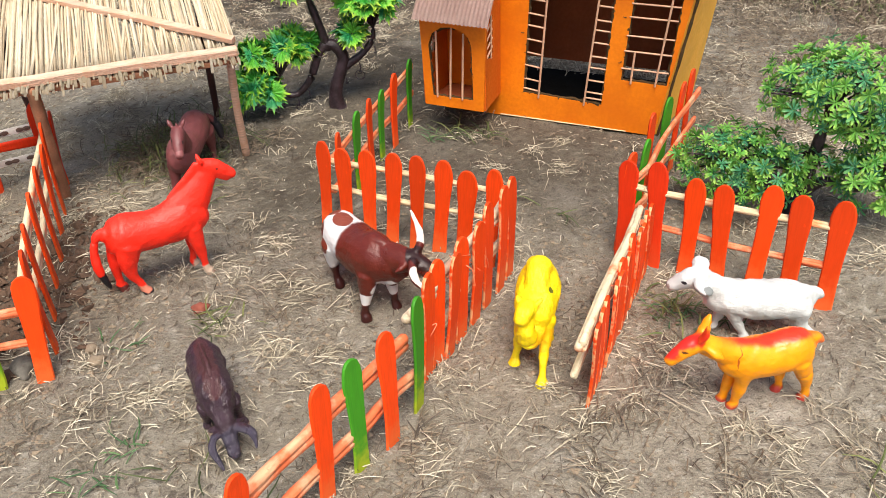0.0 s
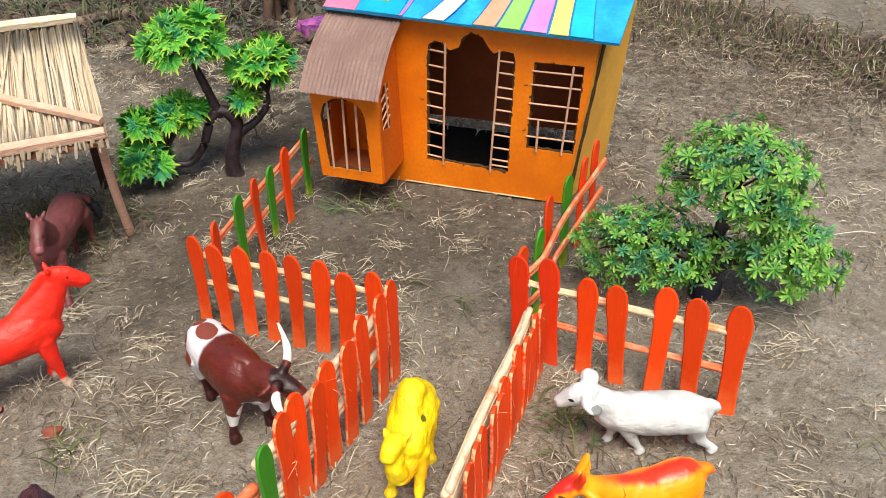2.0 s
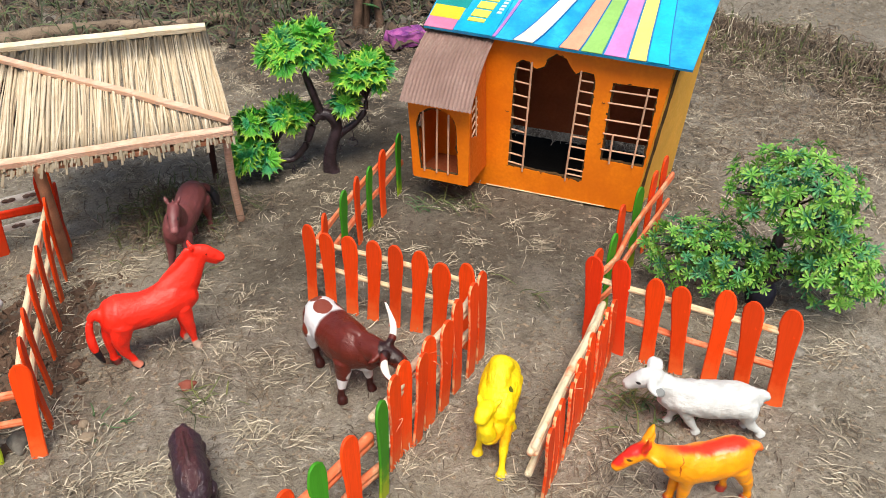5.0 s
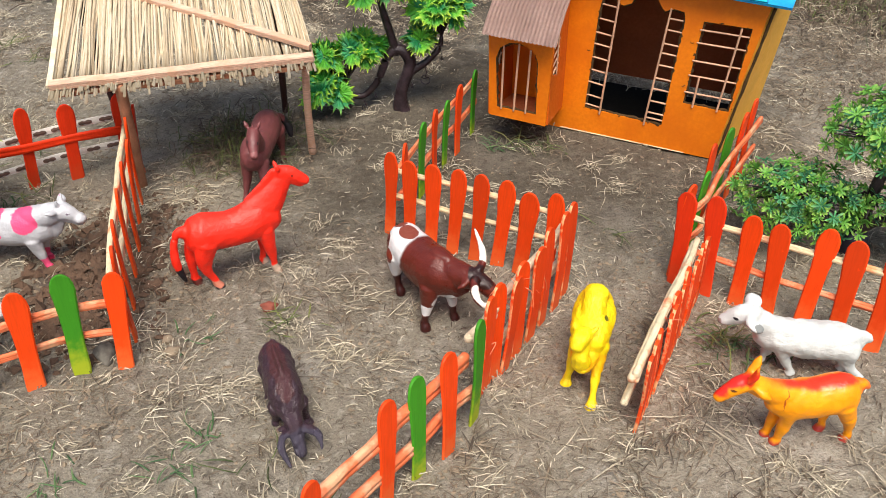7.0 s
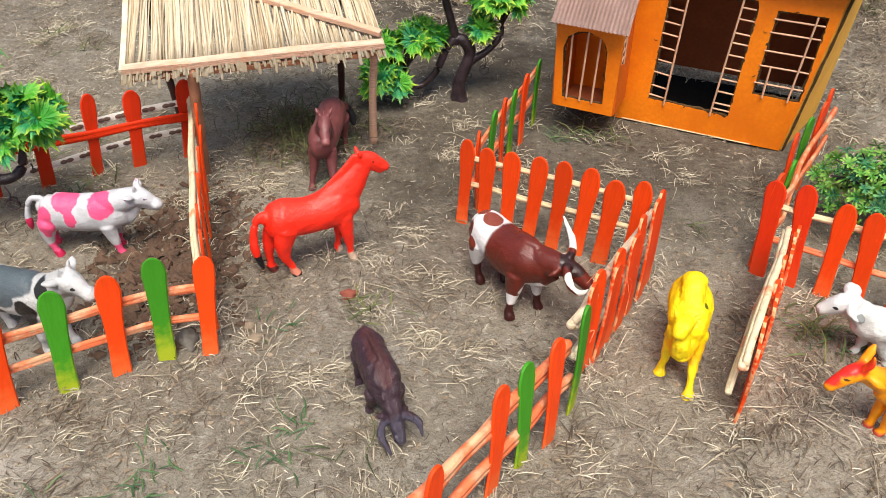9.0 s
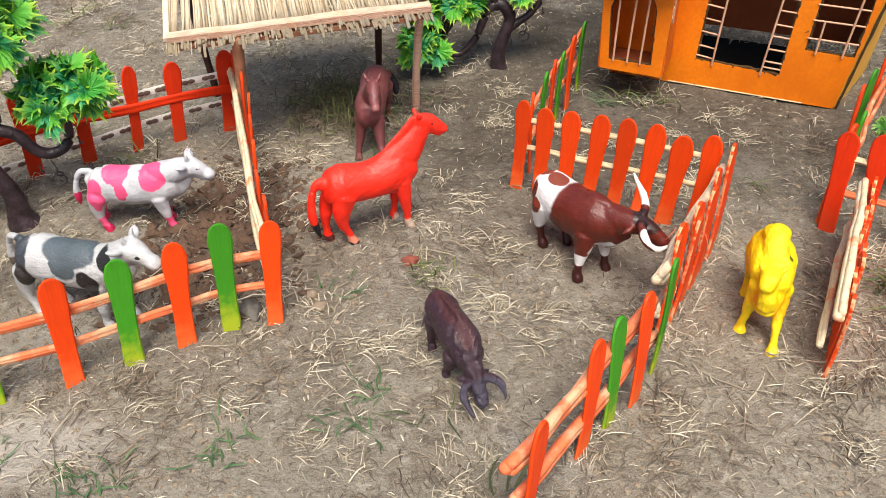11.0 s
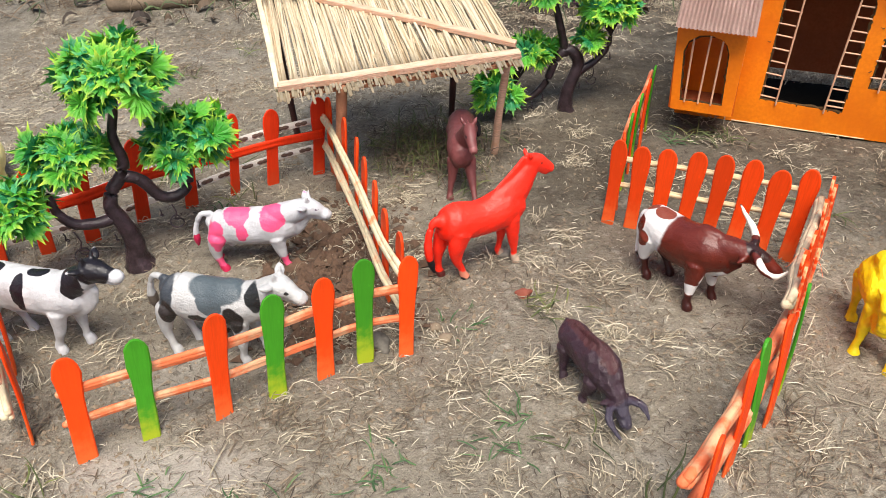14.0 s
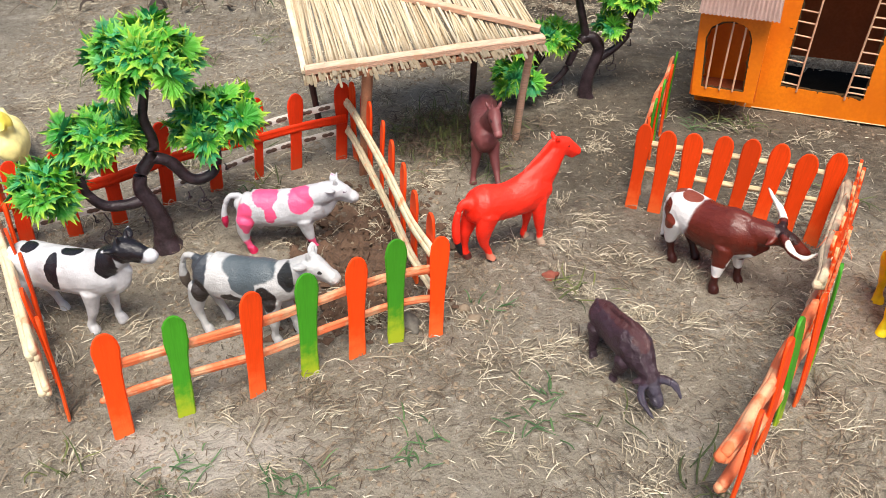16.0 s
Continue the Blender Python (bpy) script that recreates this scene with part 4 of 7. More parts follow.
def ear(x, y, z, dx, dy, dz, w=0.003):
    return [(x, y, z, w * 0.7, w * 0.7), (x + dx * 0.5, y + dy * 0.5, z + dz * 0.5, w, w * 0.8), (x + dx, y + dy, z + dz, w * 0.3, w * 0.3)]


def line(*rows):
    return [r if len(r) == 5 else (*r, r[3]) for r in rows]


BLACK, WHITE = rgb("16131a"), rgb("d8d6d5")


def animals():
    figure("toy_horse", "glossy red plastic toy horse with a black tail tip", "toy animal", (-0.2632, 0.5085), 29.5, [
        line((-0.033, 0, 0.061, 0.011, 0.012), (-0.024, 0, 0.058, 0.0160, 0.0175), (0.0, 0, 0.0550, 0.0148, 0.0160), (0.024, 0, 0.057, 0.0148, 0.0185), (0.038, 0, 0.059, 0.010, 0.015)),
        line((0.024, 0, 0.060, 0.0108, 0.019), (0.037, 0, 0.072, 0.0084, 0.0145), (0.048, 0, 0.085, 0.0062, 0.0096), (0.055, 0, 0.0950, 0.0052, 0.0068)),
        line((0.050, 0, 0.0975, 0.0052, 0.0060), (0.057, 0, 0.0945, 0.0054, 0.0074), (0.0640, 0, 0.0895, 0.0046, 0.0060), (0.0700, 0, 0.0845, 0.0042, 0.0050), (0.0715, 0, 0.0832, 0.0040, 0.0044)),
        line((0.0590, 0, 0.0880, 0.0034, 0.0038), (0.0675, 0, 0.0810, 0.0030, 0.0028)),
        ear(0.049, 0.0034, 0.1010, -0.001, 0.002, 0.0055, 0.0024), ear(0.049, -0.0034, 0.1010, -0.001, -0.002, 0.0055, 0.0024),
        line((0.046, 0, 0.1005, 0.0016, 0.003), (0.0345, 0, 0.0890, 0.0018, 0.004), (0.018, 0, 0.0770, 0.0014, 0.003)),
        line((-0.034, 0, 0.065, 0.0034), (-0.042, 0.001, 0.063, 0.0034), (-0.0480, 0.001, 0.050, 0.0032), (-0.0490, 0, 0.030, 0.0038), (-0.045, 0, 0.012, 0.0016)),
        leg(-0.022, -0.0090, 0.052, -0.020, 0.0092, 0.0034, 0.0046, 0.001, -0.005), leg(-0.026, 0.0090, 0.052, -0.037, 0.0092, 0.0034, 0.0046, 0, -0.004),
        leg(0.029, -0.0075, 0.050, 0.032, 0.0072, 0.0031, 0.0043, 0.001), leg(0.029, 0.0075, 0.050, 0.025, 0.0072, 0.0031, 0.0043, 0.003)],
        toy_paint("red_toy_paint", rgb("fa2a14"), [((-0.047, 0, 0.019), (0.008, 0.006, 0.010), BLACK), ((-0.022, -0.008, 0.0), (0.012, 0.010, 0.013), rgb("d08068")),
                  ((-0.019, -0.008, -0.001), (0.009, 0.008, 0.0065), BLACK), ((0.033, 0, 0.0), (0.012, 0.02, 0.012), rgb("b9a08c")), ((-0.039, 0.009, -0.001), (0.009, 0.008, 0.008), rgb("5a2420")), ((0.0600, 0.0052, 0.0950), (0.0012, 0.0018, 0.0010), rgb("7a1810")), ((0.0600, -0.0052, 0.0950), (0.0012, 0.0018, 0.0010), rgb("7a1810")), ((0.0735, 0, 0.0805), (0.0014, 0.004, 0.0009), rgb("9a1a12"))],
                  0.46, 0.3, 0.004, rgb("ff5a3c")), size=0.965)

    figure("toy_horse", "brown plastic toy horse with a black tail", "toy animal", (-0.2850, 0.6790), -88, [
        line((-0.046, 0, 0.060, 0.011, 0.012), (-0.035, 0, 0.057, 0.0168, 0.0185), (0.0, 0, 0.054, 0.0165, 0.0178), (0.028, 0, 0.056, 0.0165, 0.0190), (0.044, 0, 0.055, 0.0130, 0.016)),
        line((0.028, 0.002, 0.062, 0.0115, 0.016), (0.040, 0.006, 0.077, 0.0092, 0.0125), (0.050, 0.009, 0.089, 0.0076, 0.0095), (0.056, 0.010, 0.094, 0.0066, 0.0070)),
        line((0.053, 0.010, 0.094, 0.0070, 0.0072), (0.062, 0.0115, 0.089, 0.0070, 0.0074), (0.073, 0.0135, 0.081, 0.0052, 0.0054), (0.077, 0.0145, 0.078, 0.0048, 0.0048)),
        ear(0.052, 0.015, 0.099, -0.003, 0.004, 0.007, 0.0028), ear(0.052, 0.005, 0.099, -0.003, -0.004, 0.007, 0.0028),
        line((0.048, 0.009, 0.100, 0.0012, 0.003), (0.038, 0.006, 0.088, 0.0014, 0.003), (0.024, 0.002, 0.077, 0.0012, 0.002)),
        line((-0.046, 0.004, 0.062, 0.0035), (-0.056, 0.011, 0.056, 0.0040), (-0.059, 0.018, 0.042, 0.0052), (-0.056, 0.020, 0.030, 0.0030)),
        leg(-0.036, -0.010, 0.050, -0.038, 0.0098, 0.0036, 0.0046, 0.001, -0.004), leg(-0.036, 0.010, 0.050, -0.044, 0.0098, 0.0036, 0.0046, 0, -0.004),
        leg(0.036, -0.0085, 0.047, 0.044, 0.0085, 0.0036, 0.0047, -0.006), leg(0.036, 0.0085, 0.047, 0.062, 0.0085, 0.0036, 0.0047, 0.006)],
        toy_paint("brown_toy_paint", rgb("6e3a3a"), [((-0.058, 0.018, 0.040), (0.008, 0.009, 0.017), BLACK), ((0.076, 0.0140, 0.080), (0.006, 0.006, 0.006), rgb("86504f")), ((0.066, 0.0185, 0.089), (0.0025, 0.002, 0.002), rgb("2a1a1e")), ((0.066, 0.006, 0.089), (0.0025, 0.002, 0.002), rgb("2a1a1e"))], 0.5), size=0.87)

    hide, hoofs, horn = rgb("5d2015"), rgb("35110e"), rgb("f0eadc")
    figure("toy_bull", "brown and white longhorn bull figure with curved white horns", "toy animal", (-0.1012, 0.4827), -47, [
        line((-0.041, 0.006, 0.055, 0.010, 0.012), (-0.031, 0.006, 0.053, 0.0172, 0.0188), (-0.004, 0.005, 0.0485, 0.0192, 0.0212), (0.022, 0.003, 0.0525, 0.0186, 0.0216), (0.040, 0.006, 0.055, 0.012, 0.0155)),
        line((0.026, 0.004, 0.058, 0.0125, 0.0150), (0.044, 0.008, 0.061, 0.0105, 0.0120), (0.057, 0.011, 0.064, 0.0088, 0.0092)),
        line((0.055, 0.011, 0.065, 0.0085, 0.0080), (0.066, 0.016, 0.060, 0.0076, 0.0076), (0.076, 0.020, 0.053, 0.0055, 0.0060), (0.080, 0.022, 0.050, 0.0050, 0.0050)),
        line((0.058, 0.016, 0.069, 0.0038), (0.054, 0.024, 0.0715, 0.0036), (0.046, 0.031, 0.075, 0.0031), (0.036, 0.0355, 0.080, 0.0023), (0.028, 0.037, 0.087, 0.0011)),
        line((0.065, 0.007, 0.069, 0.0038), (0.073, 0.000, 0.067, 0.0036), (0.082, -0.004, 0.064, 0.0031), (0.091, -0.003, 0.065, 0.0023), (0.097, 0.003, 0.070, 0.0011)),
        ear(0.053, 0.017, 0.065, -0.006, 0.006, -0.004), ear(0.060, 0.003, 0.065, -0.003, -0.008, -0.004),
        line((0.020, 0.002, 0.034, 0.006, 0.004), (0.038, 0.004, 0.040, 0.005, 0.006), (0.050, 0.009, 0.052, 0.004, 0.006)),
        line((0.034, 0.006, 0.072, 0.004, 0.002), (0.020, 0.004, 0.0735, 0.006, 0.0024), (0.006, 0.004, 0.069, 0.004, 0.001)),
        line((-0.042, 0.006, 0.060, 0.0025), (-0.049, 0.006, 0.050, 0.0022), (-0.049, 0.006, 0.028, 0.0022), (-0.047, 0.006, 0.014, 0.0036)),
        leg(-0.028, -0.004, 0.046, -0.030, 0.0105, 0.0037, 0.0046, 0.000, -0.004), leg(-0.026, 0.015, 0.046, -0.018, 0.0105, 0.0037, 0.0046, 0, -0.004),
        leg(0.023, -0.008, 0.044, 0.024, 0.0092, 0.0037, 0.0046, -0.008), leg(0.025, 0.012, 0.044, 0.030, 0.0092, 0.0037, 0.0046, 0.000)],
        toy_paint("bull_paint", hide, [((-0.050, 0.004, 0.060), (0.040, 0.06, 0.046), WHITE), ((0.022, 0, 0.031), (0.020, 0.014, 0.006), WHITE), ((0.036, 0.004, 0.038), (0.010, 0.012, 0.006), WHITE),
                  ((-0.0215, 0.004, 0.071), (0.0100, 0.0082, 0.008), rgb("7a3a2a")), ((-0.038, 0.006, 0.070), (0.0070, 0.0065, 0.007), rgb("7a3a2a")), ((-0.042, -0.010, 0.057), (0.0085, 0.009, 0.0115), hide),
                  ((-0.033, -0.012, 0.046), (0.0075, 0.006, 0.0075), rgb("6d2a1a")), ((-0.044, -0.008, 0.038), (0.004, 0.006, 0.006), hide), ((-0.020, 0.020, 0.060), (0.008, 0.006, 0.008), hide),
                  ((-0.026, 0, 0.004), (0.03, 0.04, 0.018), hoofs), ((0.027, 0, 0.021), (0.014, 0.04, 0.0055), WHITE), ((0.027, 0, 0.002), (0.018, 0.04, 0.0145), hoofs),
                  ((0.066, 0.014, 0.069), (0.016, 0.010, 0.0085), rgb("2a1512")), ((0.042, 0.032, 0.078), (0.020, 0.0115, 0.013), horn), ((0.086, 0.0, 0.068), (0.016, 0.0075, 0.008), horn)],
                  0.33, 0.15, 0.0025, rgb("7a4434"), 0.05), size=0.912)

    figure("toy_buffalo", "dark purple-brown buffalo figure with its horned head lowered", "toy animal", (-0.183, 0.357), -64, [
        line((-0.040, 0, 0.042, 0.009, 0.010), (-0.030, 0, 0.041, 0.0140, 0.0145), (-0.006, 0, 0.041, 0.0148, 0.0170), (0.016, 0, 0.043, 0.0152, 0.0195), (0.033, 0, 0.038, 0.011, 0.015)),
        line((0.020, 0, 0.044, 0.0115, 0.0150), (0.036, 0, 0.035, 0.0090, 0.0110), (0.046, 0, 0.026, 0.0072, 0.0080)),
        line((0.043, 0, 0.027, 0.0072, 0.0074), (0.051, 0, 0.019, 0.0062, 0.0068), (0.059, 0, 0.010, 0.0046, 0.0048)),
        line((0.046, 0.005, 0.027, 0.0042, 0.0034), (0.050, 0.012, 0.026, 0.0040, 0.0032), (0.056, 0.017, 0.023, 0.0034, 0.0028), (0.063, 0.0175, 0.019, 0.0022, 0.002), (0.067, 0.016, 0.017, 0.001, 0.001)),
        line((0.046, -0.005, 0.027, 0.0042, 0.0034), (0.049, -0.012, 0.025, 0.0040, 0.0032), (0.055, -0.015, 0.020, 0.0034, 0.0028), (0.063, -0.013, 0.012, 0.0024, 0.002), (0.068, -0.011, 0.008, 0.001, 0.001)),
        ear(0.042, 0.007, 0.027, -0.004, 0.007, -0.003, 0.003), ear(0.042, -0.007, 0.027, -0.004, -0.007, -0.003, 0.003),
        line((0.030, 0, 0.054, 0.0018, 0.003), (0.010, 0, 0.0625, 0.0020, 0.003), (-0.010, 0, 0.0585, 0.0016, 0.003), (-0.030, 0, 0.0555, 0.0014, 0.002)),
        line((-0.041, 0, 0.046, 0.0024), (-0.047, 0.002, 0.046, 0.0022), (-0.049, 0.003, 0.036, 0.0022), (-0.048, 0.003, 0.026, 0.0030)),
        leg(-0.028, -0.009, 0.032, -0.026, 0.0082, 0.0034, 0.0043, -0.004), leg(-0.028, 0.009, 0.032, -0.036, 0.0082, 0.0034, 0.0043, 0.002),
        leg(0.018, -0.0105, 0.030, 0.008, 0.0074, 0.0033, 0.0042, -0.002), leg(0.020, 0.0105, 0.030, 0.020, 0.0074, 0.0033, 0.0042, 0.004)],
        toy_paint("buffalo_paint", rgb("3a2832"), [((0.058, 0, 0.018), (0.016, 0.04, 0.014), rgb("3c3644")), ((0.0, 0, 0.058), (0.05, 0.008, 0.010), rgb("4a2c2e"))], 0.34, 3.2, 0.006, rgb("6a5862"), 0.08, 0.0034), size=0.78, lumps=0.0020)

    figure("toy_camel", "bright yellow one-humped plastic toy camel", "toy animal", (0.0291, 0.4172), -100, [
        line((-0.030, 0, 0.052, 0.0095, 0.010), (-0.021, 0, 0.054, 0.0155, 0.0155), (-0.004, 0, 0.056, 0.0172, 0.0180), (0.012, 0, 0.054, 0.0160, 0.0170), (0.022, 0, 0.053, 0.0125, 0.0140)),
        line((-0.012, 0.013, 0.064, 0.0022, 0.0022), (0.002, 0.0150, 0.060, 0.0024, 0.0024), (0.014, 0.0130, 0.056, 0.0020, 0.0020)), line((-0.012, -0.013, 0.064, 0.0022, 0.0022), (0.002, -0.0150, 0.060, 0.0024, 0.0024), (0.014, -0.0130, 0.056, 0.0020, 0.0020)),
        line((-0.022, 0, 0.064, 0.0110, 0.008), (-0.007, 0, 0.076, 0.0095, 0.0085), (0.008, 0, 0.066, 0.0100, 0.008)),
        line((0.014, 0, 0.053, 0.0115, 0.0125), (0.025, -0.001, 0.044, 0.0102, 0.0110), (0.034, -0.003, 0.041, 0.0088, 0.0084), (0.039, -0.004, 0.050, 0.0075, 0.0070), (0.036, -0.006, 0.062, 0.0068, 0.0062)),
        line((0.030, -0.004, 0.068, 0.0070, 0.0064), (0.037, -0.006, 0.068, 0.0068, 0.0062), (0.042, -0.008, 0.064, 0.0056, 0.0050)),
        ear(0.029, 0.002, 0.070, -0.003, 0.004, 0.004, 0.0024), ear(0.029, -0.010, 0.070, -0.004, -0.003, 0.004, 0.0024),
        line((-0.037, 0, 0.050, 0.0022), (-0.042, 0, 0.040, 0.0020), (-0.041, 0, 0.028, 0.0024)),
        leg(-0.026, -0.0085, 0.048, -0.028, 0.0082, 0.0032, 0.0048), leg(-0.024, 0.0085, 0.048, -0.014, 0.0082, 0.0032, 0.0048),
        leg(0.016, -0.0085, 0.048, 0.020, 0.0074, 0.0032, 0.0050, -0.006), leg(0.018, 0.0085, 0.048, 0.040, 0.0074, 0.0032, 0.0050, 0.000)],
        toy_paint("yellow_toy_paint", rgb("f2d408"), [((0.030, 0, 0.038), (0.012, 0.02, 0.012), rgb("f5bc08")), ((0.008, 0.010, 0.068), (0.0035, 0.003, 0.002), rgb("5a5a10"))], 0.45, 1.4, 0.004, rgb("d8b808"), 0.08, 0.0018), size=0.895, lumps=0.0019)

    figure("toy_sheep", "white plastic toy sheep with drooping grey-edged ears", "toy animal", (0.1970, 0.4262), 174.6, [
        line((-0.020, 0, 0.036, 0.010, 0.011), (-0.012, 0, 0.0345, 0.0140, 0.0135), (0.010, 0, 0.0335, 0.0150, 0.0145), (0.034, 0, 0.0345, 0.0135, 0.0140), (0.046, 0, 0.037, 0.009, 0.012)),
        line((0.034, 0, 0.038, 0.0105, 0.0125), (0.048, 0, 0.044, 0.0084, 0.0102), (0.058, 0, 0.050, 0.0076, 0.0085)),
        line((0.056, 0, 0.053, 0.0082, 0.0084), (0.064, 0, 0.0510, 0.0074, 0.0076), (0.072, 0, 0.0465, 0.0054, 0.0056), (0.0765, 0, 0.0440, 0.0044, 0.0042)),
        line((0.060, 0.006, 0.055, 0.0030, 0.0030), (0.058, 0.0100, 0.0525, 0.0058, 0.0028), (0.054, 0.0125, 0.0500, 0.0058, 0.0022), (0.051, 0.0130, 0.0485, 0.0032, 0.0014)),
        line((0.058, -0.005, 0.057, 0.0048, 0.0042), (0.056, -0.010, 0.0575, 0.0060, 0.0044), (0.054, -0.014, 0.0565, 0.0046, 0.0034)),
        line((-0.021, 0, 0.042, 0.0042), (-0.026, 0, 0.041, 0.0042), (-0.029, 0, 0.038, 0.0030)),
        leg(-0.015, 0.007, 0.032, -0.029, 0.0066, 0.0030, 0.0040, -0.002, 0.003), leg(-0.014, -0.006, 0.030, -0.018, 0.0066, 0.0030, 0.0040, 0.003),
        leg(0.032, 0.007, 0.030, 0.020, 0.0060, 0.0030, 0.0040), leg(0.035, -0.006, 0.030, 0.040, 0.0060, 0.0030, 0.0040, 0.002)],
        toy_paint("white_wool_paint", rgb("c6c9c6"), [((0.054, 0.0145, 0.050), (0.0045, 0.003, 0.004), rgb("7d807e")), ((0.0, 0, 0.0), (0.06, 0.03, 0.005), rgb("6f6258")), ((0.0685, 0.006, 0.0515), (0.0016, 0.0025, 0.0013), BLACK),
                  ((0.078, 0, 0.043), (0.003, 0.004, 0.003), rgb("9a8f88"))], 0.6, 1.6, 0.004, rgb("a09c98"), 0.08, 0.0009), size=0.965, lumps=0.0018)

    red = rgb("e8341a")
    figure("toy_goat", "orange-yellow toy goat with a red back and red head", "toy animal", (0.1700, 0.3610), -169.2, [
        line((-0.023, 0, 0.049, 0.009, 0.011), (-0.015, 0, 0.0475, 0.0130, 0.0150), (0.004, 0, 0.0450, 0.0130, 0.0150), (0.020, 0, 0.0455, 0.0122, 0.0150), (0.030, 0, 0.048, 0.0086, 0.0115)),
        line((0.020, 0, 0.049, 0.0098, 0.0120), (0.035, 0, 0.0555, 0.0072, 0.0092), (0.046, 0, 0.062, 0.0060, 0.0074), (0.053, 0, 0.066, 0.0056, 0.0064)),
        line((0.051, 0, 0.067, 0.0062, 0.0066), (0.060, 0, 0.0635, 0.0056, 0.0062), (0.068, 0, 0.0575, 0.0042, 0.0050), (0.072, 0, 0.0545, 0.0036, 0.0042)),
        line((0.055, 0.004, 0.071, 0.0028, 0.0024), (0.053, 0.006, 0.078, 0.0030, 0.0022), (0.054, 0.007, 0.085, 0.0012, 0.001)), line((0.051, -0.004, 0.071, 0.0028, 0.0024), (0.047, -0.006, 0.077, 0.0030, 0.0022), (0.045, -0.007, 0.082, 0.001, 0.001)),
        ear(0.050, 0.005, 0.065, -0.009, 0.006, -0.006, 0.0036), ear(0.050, -0.005, 0.067, -0.009, -0.007, 0.0, 0.0034),
        line((-0.024, 0, 0.056, 0.0034), (-0.029, 0, 0.054, 0.0036), (-0.033, 0, 0.050, 0.0020)),
        leg(-0.016, 0.007, 0.042, -0.029, 0.0068, 0.0029, 0.0038, -0.003, -0.003), leg(-0.013, -0.007, 0.040, -0.016, 0.0068, 0.0029, 0.0038),
        leg(0.020, 0.005, 0.038, 0.021, 0.0058, 0.0030, 0.0040, -0.003), leg(0.021, -0.006, 0.038, 0.025, 0.0058, 0.0029, 0.0038)],
        toy_paint("orange_goat_paint", rgb("f59a06"), [((0.0, 0, 0.066), (0.036, 0.009, 0.0105), red), ((0.063, 0, 0.069), (0.014, 0.006, 0.0065), rgb("d8261a")), ((0.070, 0, 0.060), (0.006, 0.005, 0.005), rgb("d8261a")), ((0.054, 0.005, 0.076), (0.003, 0.005, 0.010), red),
                  ((0.0, 0, 0.000), (0.06, 0.03, 0.0075), rgb("9c342c")), ((0.073, 0, 0.051), (0.004, 0.005, 0.0025), rgb("4a1a1a")), ((-0.031, 0, 0.052), (0.006, 0.006, 0.006), rgb("f2742a")), ((0.0645, 0.0055, 0.063), (0.0022, 0.002, 0.0008), rgb("5a3010")),
                  ((0.028, 0.010, 0.054), (0.0004, 0.006, 0.008), rgb("a84c10"))],
                  0.35, 0.0, 0.004, None, 0.25), size=0.96)

    def cow_head(px, pz, nx, nz):
        """Brow at (px, pz) and nose at (nx, nz)."""
        at = lambda f, h=0.0: (px - 0.004 + (nx - px + 0.001) * f, 0, pz - 0.007 + (nz + 0.0045 - pz + 0.007) * f + h)
        return [line((*at(-0.12), 0.0076, 0.0078), (*at(0.12), 0.0086, 0.0082), (*at(0.42, 0.0004), 0.0068, 0.0070), (*at(0.70), 0.0052, 0.0054), (*at(0.90), 0.0058, 0.0054), (*at(1.0), 0.0050, 0.0044)),
                line((*at(0.10, -0.006), 0.0048, 0.0050), (*at(0.50, -0.0055), 0.0038, 0.0036), (*at(0.92, -0.0035), 0.0036, 0.0028)),
                line((px - 0.005, 0.006, pz - 0.005, 0.0026, 0.0022), (px - 0.007, 0.0115, pz - 0.002, 0.0040, 0.0022), (px - 0.009, 0.0155, pz + 0.0005, 0.0014, 0.001)),
                line((px - 0.005, -0.006, pz - 0.005, 0.0026, 0.0022), (px - 0.008, -0.0115, pz - 0.003, 0.0040, 0.0022), (px - 0.010, -0.0155, pz - 0.001, 0.0014, 0.001)),
                line((px - 0.003, 0.0036, pz - 0.0005, 0.0020, 0.0020), (px - 0.003, 0.0050, pz + 0.0035, 0.0015, 0.0015), (px - 0.002, 0.0054, pz + 0.0065, 0.0007, 0.0007)),
                line((px - 0.003, -0.0036, pz - 0.0005, 0.0020, 0.0020), (px - 0.003, -0.0050, pz + 0.0035, 0.0015, 0.0015), (px - 0.002, -0.0054, pz + 0.0065, 0.0007, 0.0007))]
    pink, crimson = rgb("e2507c"), rgb("b81f4a")
